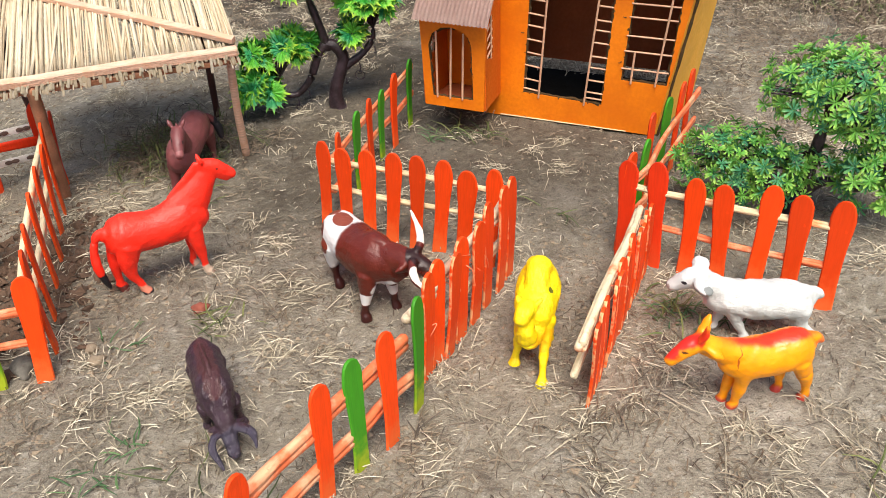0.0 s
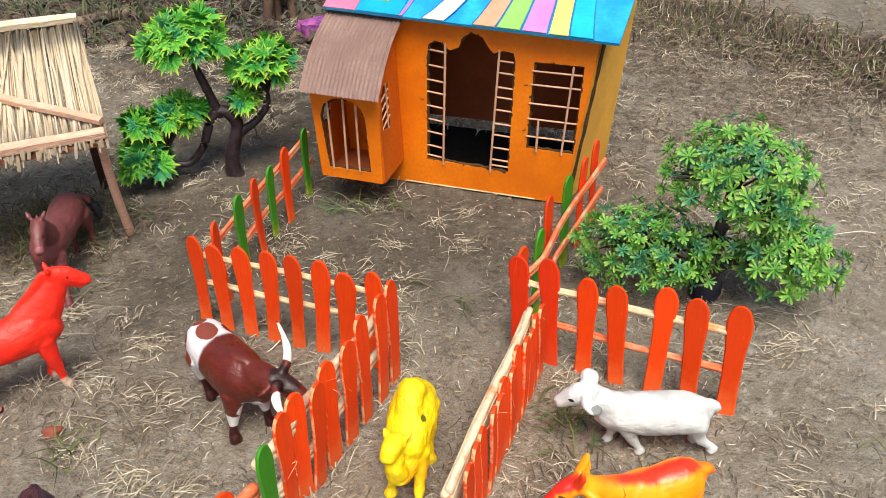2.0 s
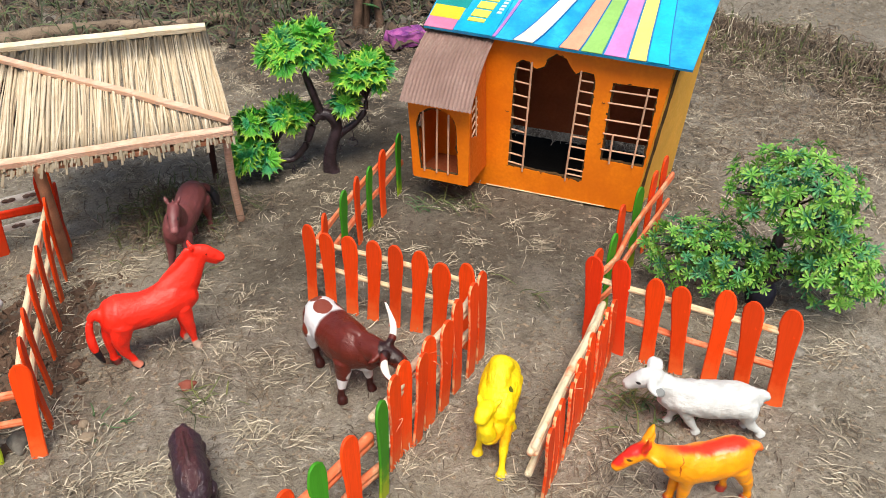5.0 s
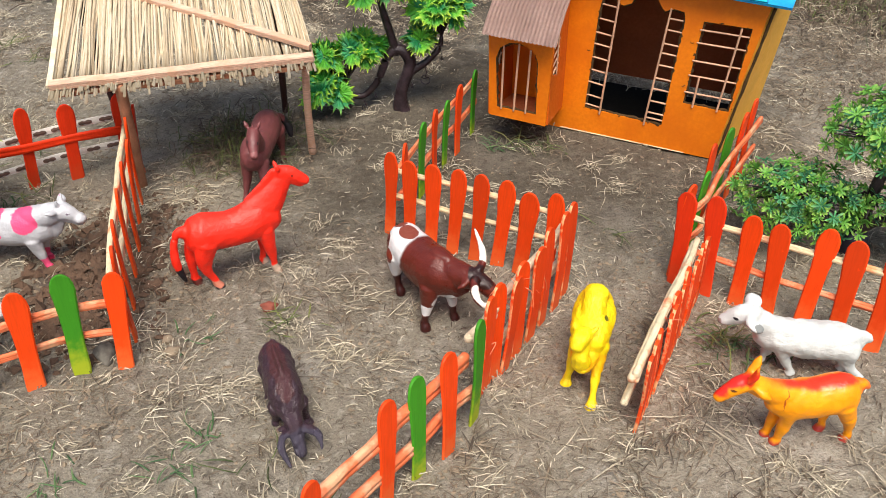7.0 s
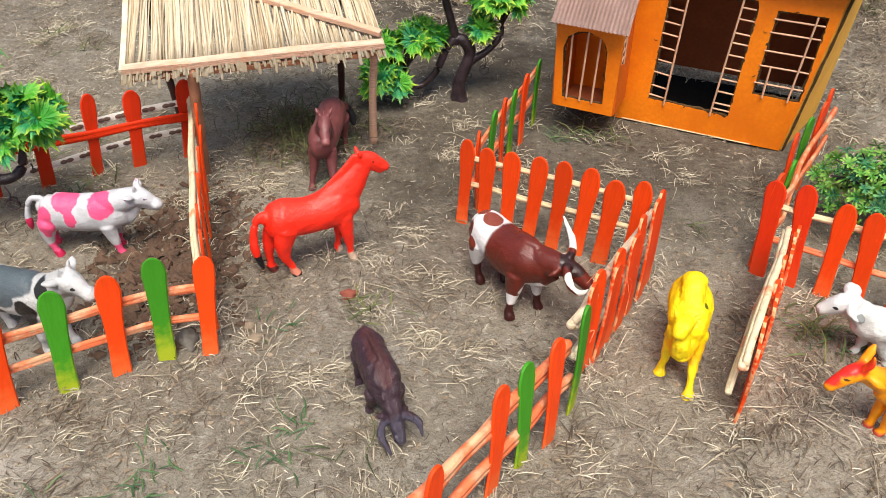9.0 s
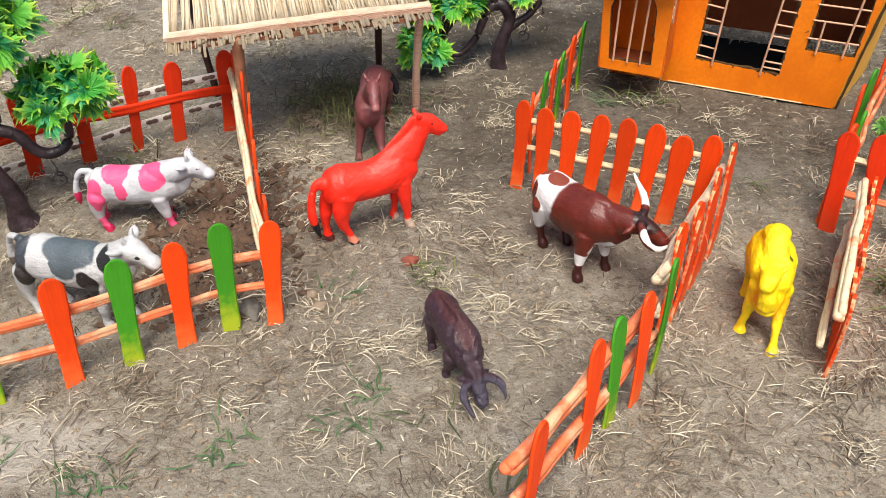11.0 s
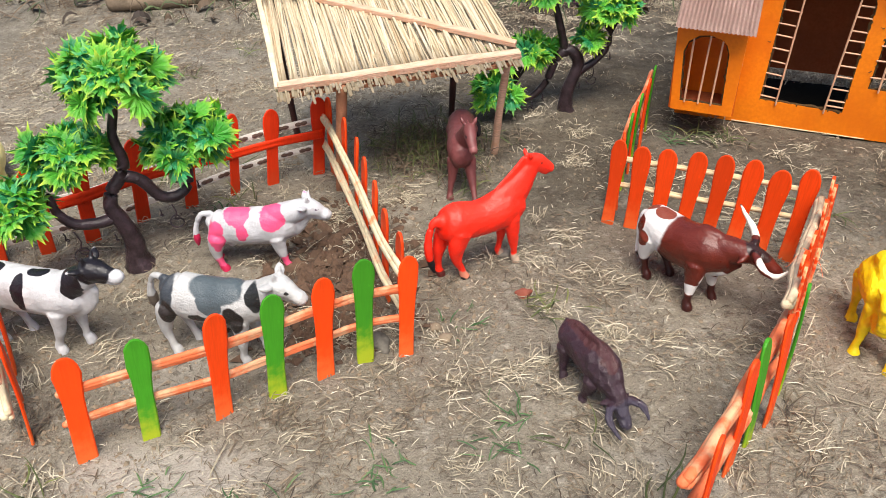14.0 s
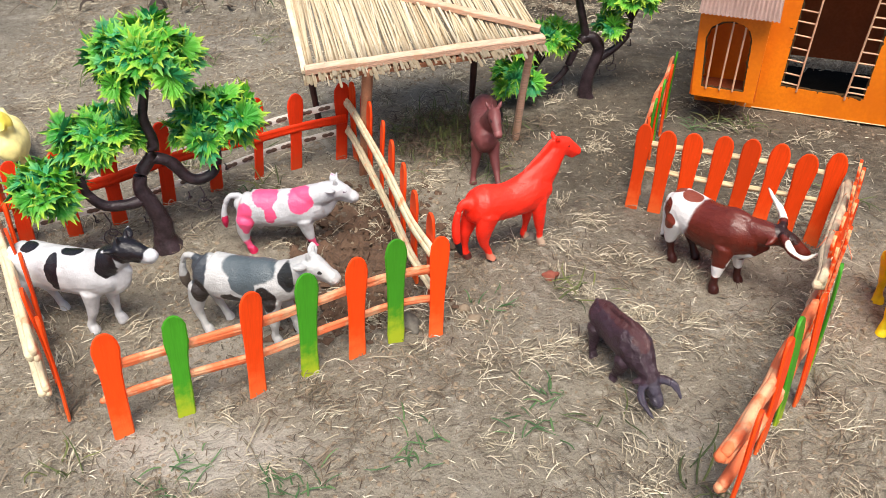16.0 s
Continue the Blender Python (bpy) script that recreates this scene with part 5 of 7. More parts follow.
    figure("toy_cow", "white toy cow with pink patches and crimson hooves", "toy animal", (-0.4640, 0.510), 2.7, [
        line((-0.028, 0, 0.048, 0.010, 0.011), (-0.020, 0, 0.0440, 0.0145, 0.0170), (0.004, 0, 0.0425, 0.0150, 0.0178), (0.028, 0, 0.0435, 0.0140, 0.0178), (0.040, 0, 0.044, 0.010, 0.014)),
        line((0.028, 0, 0.050, 0.0105, 0.0130), (0.044, 0, 0.056, 0.0092, 0.0110), (0.055, 0, 0.060, 0.0082, 0.0090)), *cow_head(0.063, 0.068, 0.079, 0.047), line((0.034, 0, 0.034, 0.004, 0.008), (0.045, 0, 0.043, 0.0036, 0.010), (0.055, 0, 0.053, 0.0034, 0.007)), line((-0.018, 0, 0.030, 0.006, 0.005), (-0.014, 0, 0.025, 0.005, 0.004)),
        line((-0.029, 0, 0.057, 0.0028), (-0.038, 0, 0.056, 0.0024), (-0.045, 0, 0.044, 0.0022), (-0.047, 0, 0.030, 0.0034), (-0.047, 0, 0.023, 0.001)),
        leg(-0.025, -0.009, 0.036, -0.025, 0.0080, 0.0031, 0.0040, 0, -0.003), leg(-0.025, 0.009, 0.036, -0.034, 0.0080, 0.0031, 0.0040, 0, -0.003),
        leg(0.028, -0.008, 0.034, 0.034, 0.0068, 0.0031, 0.0040), leg(0.028, 0.008, 0.034, 0.026, 0.0068, 0.0031, 0.0040)],
        toy_paint("pink_cow_paint", rgb("bcbcc0"), [((-0.024, -0.012, 0.040), (0.0085, 0.02, 0.015), pink), ((-0.004, -0.008, 0.060), (0.012, 0.02, 0.010), pink), ((0.0, -0.016, 0.046), (0.0055, 0.006, 0.012), pink),
                  ((0.028, -0.008, 0.055), (0.0115, 0.02, 0.0125), pink), ((0.0, 0, 0.006), (0.06, 0.03, 0.012), pink), ((0.0, 0, 0.0), (0.06, 0.03, 0.008), crimson), ((-0.047, 0, 0.028), (0.006, 0.006, 0.0085), crimson),
                  ((0.057, 0.010, 0.072), (0.004, 0.004, 0.004), rgb("e58aa8")), ((0.068, -0.007, 0.0605), (0.0016, 0.002, 0.0014), rgb("6a5a6a"))], 0.4, 0.2, 0.005, None, 0.06), size=0.955)

    figure("toy_cow", "white toy cow with grey saddle and black patches", "toy animal", (-0.470, 0.399), -12.8, [
        line((-0.021, 0, 0.057, 0.010, 0.012), (-0.012, 0, 0.0525, 0.0148, 0.0180), (0.014, 0, 0.051, 0.0152, 0.0185), (0.036, 0, 0.053, 0.0145, 0.0185), (0.051, 0, 0.053, 0.010, 0.014)),
        line((0.038, 0, 0.057, 0.0105, 0.0130), (0.055, 0, 0.064, 0.0092, 0.0112), (0.068, 0, 0.072, 0.0082, 0.0090)), *cow_head(0.075, 0.082, 0.092, 0.060), line((0.046, 0, 0.044, 0.004, 0.008), (0.056, 0, 0.052, 0.0036, 0.010), (0.067, 0, 0.063, 0.0034, 0.007)),
        line((-0.022, 0, 0.065, 0.0028), (-0.034, 0.002, 0.064, 0.0024), (-0.041, 0.004, 0.052, 0.0024), (-0.043, 0.005, 0.038, 0.0040), (-0.042, 0.005, 0.030, 0.002)),
        leg(-0.021, -0.009, 0.044, -0.024, 0.0078, 0.0030, 0.0039, 0, -0.004), leg(-0.021, 0.009, 0.044, -0.016, 0.0078, 0.0030, 0.0039, 0, -0.003),
        leg(0.038, -0.008, 0.042, 0.035, 0.0066, 0.0030, 0.0039), leg(0.038, 0.008, 0.042, 0.046, 0.0066, 0.0030, 0.0039)],
        toy_paint("grey_cow_paint", rgb("bababa"), [((-0.019, -0.008, 0.060), (0.010, 0.016, 0.014), rgb("3c4148")), ((-0.018, -0.010, 0.044), (0.007, 0.016, 0.011), rgb("2c2625")), ((0.024, -0.004, 0.068), (0.022, 0.018, 0.011), rgb("4e585e")),
                  ((0.020, -0.012, 0.058), (0.010, 0.014, 0.010), rgb("4e585e")), ((0.036, -0.013, 0.046), (0.008, 0.012, 0.012), rgb("24201f")), ((0.008, -0.016, 0.042), (0.009, 0.01, 0.0045), rgb("2c2625")), ((0.054, -0.006, 0.064), (0.006, 0.012, 0.012), rgb("26282a")),
                  ((0.065, -0.011, 0.076), (0.004, 0.004, 0.004), rgb("1c1a1a")), ((0.080, -0.006, 0.073), (0.0016, 0.002, 0.0014), rgb("2c2a2a")), ((-0.043, 0.005, 0.036), (0.007, 0.007, 0.010), rgb("5a5048"))], 0.42, 0.9, 0.003, rgb("a4a8a8"), 0.08, 0.0016))

    figure("toy_cow", "white toy cow with black bands and black head", "toy animal", (-0.611, 0.408), -13.4, [
        line((-0.030, 0, 0.058, 0.010, 0.012), (-0.020, 0, 0.053, 0.0155, 0.0190), (0.012, 0, 0.052, 0.0160, 0.0190), (0.038, 0, 0.053, 0.0150, 0.0190), (0.053, 0, 0.053, 0.011, 0.0145)),
        line((0.040, 0, 0.058, 0.0110, 0.0135), (0.057, 0, 0.067, 0.0096, 0.0116), (0.071, 0, 0.077, 0.0085, 0.0092)), *cow_head(0.079, 0.089, 0.102, 0.074), line((0.046, 0, 0.040, 0.005, 0.009), (0.058, 0, 0.052, 0.0042, 0.012), (0.070, 0, 0.066, 0.0036, 0.008)), line((-0.012, 0, 0.036, 0.007, 0.006), (-0.008, 0, 0.031, 0.006, 0.004)),
        line((-0.031, 0, 0.064, 0.0026), (-0.038, 0, 0.054, 0.0022), (-0.039, 0, 0.036, 0.0022), (-0.038, 0, 0.026, 0.0034)),
        leg(-0.022, -0.009, 0.044, -0.028, 0.0082, 0.0031, 0.0041, 0, -0.003), leg(-0.020, 0.009, 0.044, -0.016, 0.0082, 0.0031, 0.0041, 0, -0.003),
        leg(0.038, -0.0085, 0.042, 0.027, 0.0070, 0.0031, 0.0041), leg(0.040, 0.0085, 0.042, 0.040, 0.0070, 0.0031, 0.0041)],
        toy_paint("black_white_cow_paint", rgb("c2c2c5"), [((-0.012, -0.002, 0.072), (0.008, 0.007, 0.006), BLACK), ((0.014, -0.013, 0.060), (0.0055, 0.012, 0.017), BLACK), ((0.026, 0, 0.073), (0.010, 0.006, 0.004), BLACK),
                  ((0.061, -0.004, 0.074), (0.009, 0.017, 0.016), BLACK), ((0.080, 0, 0.087), (0.0155, 0.020, 0.0165), BLACK), ((0.058, -0.009, 0.066), (0.006, 0.01, 0.009), BLACK)], 0.36, 0.1, 0.003, None, 0.05))

    figure("toy_duck", "pale yellow plastic toy standing behind the fence", "toy animal", (-0.787, 0.660), -60, [
        line((-0.030, 0, 0.034, 0.012, 0.014), (0.0, 0, 0.032, 0.020, 0.022), (0.026, 0, 0.036, 0.013, 0.015)), line((0.016, 0, 0.046, 0.010, 0.010), (0.020, 0, 0.062, 0.011, 0.011), (0.024, 0, 0.070, 0.007, 0.008)),
        line((0.026, 0, 0.063, 0.006, 0.003), (0.040, 0, 0.061, 0.004, 0.002)), line((-0.028, 0, 0.040, 0.008, 0.005), (-0.044, 0, 0.052, 0.002, 0.002)),
        line((0.0, 0.008, 0.02, 0.005), (0.004, 0.008, 0.0, 0.006)), line((0.0, -0.008, 0.02, 0.005), (0.004, -0.008, 0.0, 0.006))],
        toy_paint("pale_yellow_paint", rgb("f6e69a"), [((0.02, 0, 0.066), (0.02, 0.02, 0.012), rgb("f4dc5a"))], 0.45), 0.0018)


animals()


# ---- artificial trees ----
def leaf_material(name, deep, bright, tip):
    n = Nodes(name, 0.34)
    r = n.random()
    f, _ = n.noise(160, 3)
    c = n.mix(r, deep, bright)
    d = n.vec("LENGTH", n.co)
    c = n.mix(n.ramp(n.math("ADD", d, n.math("MULTIPLY", f, 0.3)), 0.66, 1.2, 0.0, 0.85), c, tip)
    c = n.mix(n.ramp(f, 0.55, 0.8, 0.0, 0.4), c, dim(deep, 0.6))
    n.bump(f, 0.3, 0.02)
    # thin moulded plastic lets some light through
    thin = n.t.nodes.new("ShaderNodeBsdfTranslucent")
    n.put(thin.inputs["Color"], c)
    both = n.t.nodes.new("ShaderNodeMixShader")
    both.inputs[0].default_value = 0.14
    n.t.links.new(n.p.outputs[0], both.inputs[1])
    n.t.links.new(thin.outputs[0], both.inputs[2])
    n.t.links.new(both.outputs[0], n.t.nodes["Material Output"].inputs["Surface"])
    return n.done(c)


def star_leaf(material, seed, lobes=5, valley=0.42):
    """A moulded leaf, one unit long, lying in x and y, with toothed pointed lobes ridged along their middles."""
    rnd = random.Random(seed)
    bm = bmesh.new()
    c = bm.verts.new((0, 0, 0.03))
    span = 150 if lobes < 7 else 185
    twist = rnd.uniform(-0.25, 0.25)

    def put(x, y, z):
        return bm.verts.new((x, y, z + twist * x * y))

    def lobe(i):
        a = radians(-span / 2 + span * i / (lobes - 1)) + rnd.uniform(-0.10, 0.10)
        r = (0.52 + 0.5 * math.cos(a * 0.75)) * rnd.uniform(0.88, 1.12)
        return a, r, rnd.uniform(-0.36, -0.05) * r * r
    tips = [lobe(i) for i in range(lobes)]
    ends = [put(-0.22, 0, -0.04)]
    for i in range(lobes - 1):
        a, r = (tips[i][0] + tips[i + 1][0]) / 2, min(tips[i][1], tips[i + 1][1])
        ends.append(put(math.cos(a) * valley * r, math.sin(a) * valley * r, -0.06))
    ends.append(ends[0])
    for (a, r, z), p, q in zip(tips, ends, ends[1:]):
        ca, sa = math.cos(a), math.sin(a)

        def on(s, w, h):
            return put(ca * r * s + sa * w, sa * r * s - ca * w, z * s * s + h)
        rib, rib2, tip = on(0.48, 0, 0.06), on(0.74, 0, 0.03), on(1.0, 0, 0)
        w = 0.165 * r + 0.026
        for side, foot in ((1, p), (-1, q)):
            tooth, notch = on(0.66, side * w, -0.02), on(0.68, side * w * 0.45, -0.01)
            bm.faces.new((c, foot, tooth, rib) if side > 0 else (c, rib, tooth, foot))
            bm.faces.new((rib, tooth, notch, rib2) if side > 0 else (rib, rib2, notch, tooth))
            bm.faces.new((rib2, notch, tip) if side > 0 else (rib2, tip, notch))
    return mesh_of(bm, "leaf", material, False)


def rosette_leaf(material, seed, n=8):
    """A sprig of small spoon-shaped leaves round one stem."""
    rnd = random.Random(seed)
    bm = bmesh.new()
    for i in range(n):
        a = 2 * math.pi * i / n + rnd.uniform(-0.2, 0.2)
        L, w, up = rnd.uniform(0.75, 1.1), rnd.uniform(0.11, 0.165), rnd.choice((0.25, 0.6, 1.0)) + rnd.uniform(-0.1, 0.1)
        ca, sa = math.cos(a), math.sin(a)
        prof = [(0.05, 0.05), (0.5, w * 0.8), (0.8, w), (1.0, w * 0.35)]
        mid = [bm.verts.new((ca * s * L, sa * s * L, up * s - 0.35 * s * s)) for s, _ in prof]
        lt = [bm.verts.new((ca * s * L - sa * h, sa * s * L + ca * h, up * s - 0.35 * s * s + 0.06)) for s, h in prof]
        rt = [bm.verts.new((ca * s * L + sa * h, sa * s * L - ca * h, up * s - 0.35 * s * s + 0.06)) for s, h in prof]
        for j in range(3):
            bm.faces.new((mid[j], lt[j], lt[j + 1], mid[j + 1]))
            bm.faces.new((mid[j], mid[j + 1], rt[j + 1], rt[j]))
    return mesh_of(bm, "leaf_sprig", material)


def curl(c, r, turns, w, flat):
    """A wire tendril that ends in a coil."""
    rows = [(c[0], c[1], c[2] + r * 3.0, w, w), (c[0] + r * 0.3, c[1], c[2] + r * 1.8, w, w)]
    for i in range(int(turns * 10)):
        a = math.pi / 2 - i * 2 * math.pi / 10
        k = r * (1 - 0.7 * i / (turns * 10))
        rows.append((c[0] + k * math.cos(a), c[1] + flat * 0.001 * i, c[2] + k * math.sin(a), w, w))
    return limb(bmesh.new(), rows, 5, 2)


def tree(label, at, rz, trunk, arms, clumps, leaves, leaf_name, size, coils, seed, lean=0.0):
    rnd = random.Random(seed)
    top = tagged(empty("artificial_tree", (at[0], at[1], gz(*at) - 0.002), rz), label, "artificial tree")
    part("trunk", limb(bmesh.new(), [(*r[:3], r[3] * 0.9, r[4] * 0.9) for r in trunk], 12, 4, True, 0.08, rnd), BARK, top, "dark brown ridged trunk", None, True)
    for a in arms:
        part("branch", limb(bmesh.new(), a, 8, 4, True, 0.1, rnd), BARK, top, "", None, True)
    for c, r, turns in coils:
        part("tendril", curl(c, r, turns, 0.0007, 1), BARK, top, "thin coiled wire tendril", None, True)
    for centre, rad, count, root in clumps:
        c = Vector(centre)
        tw = bmesh.new()
        spots = []
        pointed = leaf_name == "leaf"
        for i in range(count):
            k = (i + 0.5) / count
            th = i * 2.399963 + rnd.uniform(-0.3, 0.3)
            up = 1 - (1.22 if pointed else 1.62) * k
            h = math.sqrt(max(0, 1 - up * up))
            v = Vector((math.cos(th) * h, math.sin(th) * h, up))
            fill = (rnd.uniform(0.52, 0.86) if pointed else rnd.uniform(0.72, 1.12)) if rnd.random() < 0.8 else rnd.uniform(0.35, 0.7)
            spots.append((c + Vector((v.x * rad[0] * fill, v.y * rad[1] * fill, v.z * rad[2] * fill)), v))
        for p, v in spots[::max(1, count // 22)]:
            q = Vector(root).lerp(p, 0.5) + Vector((0, 0, 0.004))
            limb(tw, [(*root, 0.0013, 0.0013), (*q, 0.0010, 0.0010), (*p, 0.0006, 0.0006)], 5, 2)
        crown = part("crown", tw, BARK, top, "thin twigs under the leaves", None, True)
        for p, v in spots:
            if not pointed:
                nrm = (v + Vector((0, -0.15, 0.35)) + Vector([rnd.gauss(0, 0.35) for _ in range(3)])).normalized()
                x = nrm.orthogonal().normalized()
                y = nrm.cross(x)
                s = size * rnd.uniform(0.75, 1.2)
                m = Matrix((x * s, y * s, nrm * s)).transposed().to_4x4()
                m.translation = p
                part(leaf_name, rnd.choice(leaves), None, crown, "", m)
                continue
            # a spray: leaves fan out from one twig end, tips outward, drooping at the rim of the crown
            axis = (Vector((v.x, v.y, v.z * 0.9 + 0.15)) + Vector([rnd.gauss(0, 0.15) for _ in range(3)])).normalized()
            a1 = axis.orthogonal().normalized()
            a2 = axis.cross(a1)
            n = rnd.randint(5, 7)
            off = rnd.uniform(0, 6.28)
            for j in range(n):
                ang = off + 2 * math.pi * j / n + rnd.uniform(-0.3, 0.3)
                open_by = rnd.uniform(0.55, 1.15)
                x = (axis * math.cos(open_by) + (a1 * math.cos(ang) + a2 * math.sin(ang)) * math.sin(open_by) + Vector((0, 0, -0.12))).normalized()
                nrm = (axis - x * axis.dot(x)) + Vector((0, 0, 0.45)) + Vector([rnd.gauss(0, 0.25) for _ in range(3)])
                nrm = (nrm - x * nrm.dot(x)).normalized()
                y = nrm.cross(x)
                s = size * rnd.uniform(0.72, 1.12)
                m = Matrix((x * s, y * s, nrm * s)).transposed().to_4x4()
                m.translation = p + x * s * 0.22
                part(leaf_name, rnd.choice(leaves), None, crown, "", m)
    return top


def tb(*rows):
    """Rows (x, z, radius[, y]) in a tree's own upright plane."""
    return [(r[0], r[3] if len(r) > 3 else 0.0, r[1], r[2], r[2]) for r in rows]


def trees():
    bright = leaf_material("bright_green_leaf", rgb("2e8a2c"), rgb("66b838"), rgb("c8de44"))
    teal = leaf_material("teal_green_leaf", rgb("1f7c48"), rgb("3ea468"), rgb("92cc58"))
    maple = [star_leaf(bright, s) for s in (1, 2, 3)] + [star_leaf(teal, 4), star_leaf(teal, 5, 7, 0.45), star_leaf(bright, 6, 7, 0.46)]
    tree("small artificial tree with pointed green leaves inside the cow pen", (-0.5684, 0.5076), 27,
         tb((0.002, -0.004, 0.0175), (0.001, 0.005, 0.0140), (0.001, 0.014, 0.0108), (0.002, 0.030, 0.0092), (-0.003, 0.0515, 0.0078), (-0.0070, 0.0655, 0.0070), (-0.0024, 0.080, 0.0062), (0.0085, 0.092, 0.0060), (0.0133, 0.106, 0.0050), (0.0109, 0.127, 0.0043), (0.016, 0.145, 0.0042), (0.0207, 0.1605, 0.0034)),
         [tb((0.0040, 0.0900, 0.0045), (0.0130, 0.0895, 0.0054), (0.0232, 0.0822, 0.0054), (0.0328, 0.0656, 0.0052), (0.0453, 0.0606, 0.0048), (0.0581, 0.0683, 0.0042), (0.0640, 0.0885, 0.0028)),
          tb((-0.0020, 0.0560, 0.0044), (-0.0120, 0.0535, 0.0052), (-0.0210, 0.0530, 0.0050), (-0.0383, 0.0569, 0.0048), (-0.0484, 0.0708, 0.0042), (-0.0500, 0.0880, 0.0028))],
         [((0.0235, 0.004, 0.171), (0.046, 0.038, 0.034), 34, (0.0215, 0, 0.160)), ((0.069, 0.004, 0.107), (0.038, 0.032, 0.026), 22, (0.064, 0, 0.090)), ((-0.029, 0.006, 0.114), (0.034, 0.028, 0.020), 18, (-0.047, 0, 0.092)), ((-0.074, -0.002, 0.082), (0.023, 0.022, 0.020), 12, (-0.056, 0, 0.090))],
         maple, "leaf", 0.0195, [((0.0407, -0.006, 0.036), 0.007, 1.7), ((-0.0406, -0.008, 0.026), 0.0095, 1.8), ((-0.0492, -0.004, 0.044), 0.003, 0.7), ((-0.0106, -0.010, 0.036), 0.0025, 0.6), ((0.030, -0.004, 0.046), 0.0025, 0.7), ((0.066, -0.002, 0.064), 0.0025, 0.6)], 31)
    tree("small artificial tree with pointed green leaves near the shed", (-0.1668, 0.850), 12,
         tb((0.001, -0.004, 0.0130), (0.0, 0.006, 0.0105), (0.0018, 0.026, 0.0086), (0.0110, 0.049, 0.0082), (0.0133, 0.0630, 0.0078), (0.0057, 0.0750, 0.0074), (-0.0045, 0.0765, 0.0064), (-0.0133, 0.0672, 0.0056), (-0.0200, 0.0520, 0.0052), (-0.0268, 0.0380, 0.0048), (-0.0435, 0.0225, 0.0044), (-0.0600, 0.0262, 0.0034), (-0.0680, 0.0360, 0.0024)),
         [tb((-0.0010, 0.0730, 0.0052), (-0.0040, 0.0820, 0.0050), (-0.0080, 0.0990, 0.0047), (-0.0128, 0.1180, 0.0044), (-0.0168, 0.1345, 0.0034)),
          tb((0.0095, 0.0440, 0.0050), (0.0200, 0.0520, 0.0050), (0.0333, 0.0598, 0.0044), (0.0479, 0.0750, 0.0036), (0.0510, 0.0880, 0.0024))],
         [((-0.021, 0.004, 0.154), (0.043, 0.036, 0.032), 33, (-0.017, 0, 0.136)), ((0.052, 0.006, 0.119), (0.035, 0.030, 0.024), 21, (0.051, 0, 0.090)), ((0.026, 0.004, 0.086), (0.012, 0.012, 0.010), 4, (0.046, 0, 0.080)),
          ((-0.042, 0.004, 0.079), (0.025, 0.022, 0.016), 11, (-0.064, 0, 0.040)), ((-0.086, -0.002, 0.035), (0.026, 0.024, 0.022), 13, (-0.068, 0, 0.036)), ((-0.086, 0.006, 0.070), (0.014, 0.014, 0.012), 6, (-0.070, 0, 0.040))],
         maple, "leaf", 0.0185, [((0.0302, -0.004, 0.036), 0.0065, 1.8), ((-0.0607, -0.006, 0.010), 0.0025, 0.8), ((-0.0437, -0.006, 0.006), 0.0045, 1.4), ((0.014, -0.006, 0.030), 0.0025, 0.7), ((-0.030, -0.004, 0.020), 0.0025, 0.6), ((0.050, -0.004, 0.062), 0.0028, 0.7)], 32)
    shrub_a = leaf_material("fresh_green_sprig", rgb("4a9034"), rgb("74b044"), rgb("9cc456"))
    shrub_b = leaf_material("deep_green_sprig", rgb("246844"), rgb("428a58"), rgb("74b064"))
    sprigs = [rosette_leaf(shrub_a, s, 10) for s in (1, 2, 3)] + [rosette_leaf(shrub_b, s, 9) for s in (4, 5)]
    shrub_top = tree("low artificial tree with dense rosettes of small green leaves", (0.272, 0.5902), -18,
         tb((0.001, -0.004, 0.0110), (0.001, 0.008, 0.0088), (0.002, 0.026, 0.0066), (0.004, 0.062, 0.0060), (0.006, 0.095, 0.0044), (0.008, 0.120, 0.0030)),
         [tb((0.002, 0.026, 0.0056), (0.014, 0.038, 0.0048), (0.0243, 0.0399, 0.0042), (0.0427, 0.0365, 0.0036), (0.056, 0.044, 0.0026)), tb((0.002, 0.024, 0.0056), (-0.018, 0.030, 0.0046), (-0.042, 0.034, 0.0036), (-0.056, 0.042, 0.0026))],
         [((0.0090, 0.004, 0.120), (0.053, 0.046, 0.036), 290, (0.008, 0, 0.105)), ((-0.050, -0.006, 0.049), (0.054, 0.042, 0.031), 260, (-0.056, 0, 0.042)), ((0.058, -0.004, 0.054), (0.038, 0.037, 0.029), 180, (0.056, 0, 0.042)),
          ((0.002, -0.006, 0.060), (0.016, 0.020, 0.012), 16, (0.004, 0, 0.060)), ((0.040, 0.004, 0.092), (0.024, 0.026, 0.016), 40, (0.010, 0, 0.085))],
         sprigs, "leaf_sprig", 0.0071, [], 33)
    navy = surf("navy_plastic_foot", rgb("191a2c"), 0.4, 0.2, 60, 400)
    part("pot", limb(bmesh.new(), [(0.001, 0.0, 0.0005, 0.0105, 0.0105), (0.001, 0.0, 0.006, 0.0125, 0.0125), (0.001, 0.0, 0.016, 0.0135, 0.0135), (0.001, 0.0, 0.020, 0.0130, 0.0130)], 16, 3), navy, shrub_top, "dark navy plastic pot", None, True)


trees()


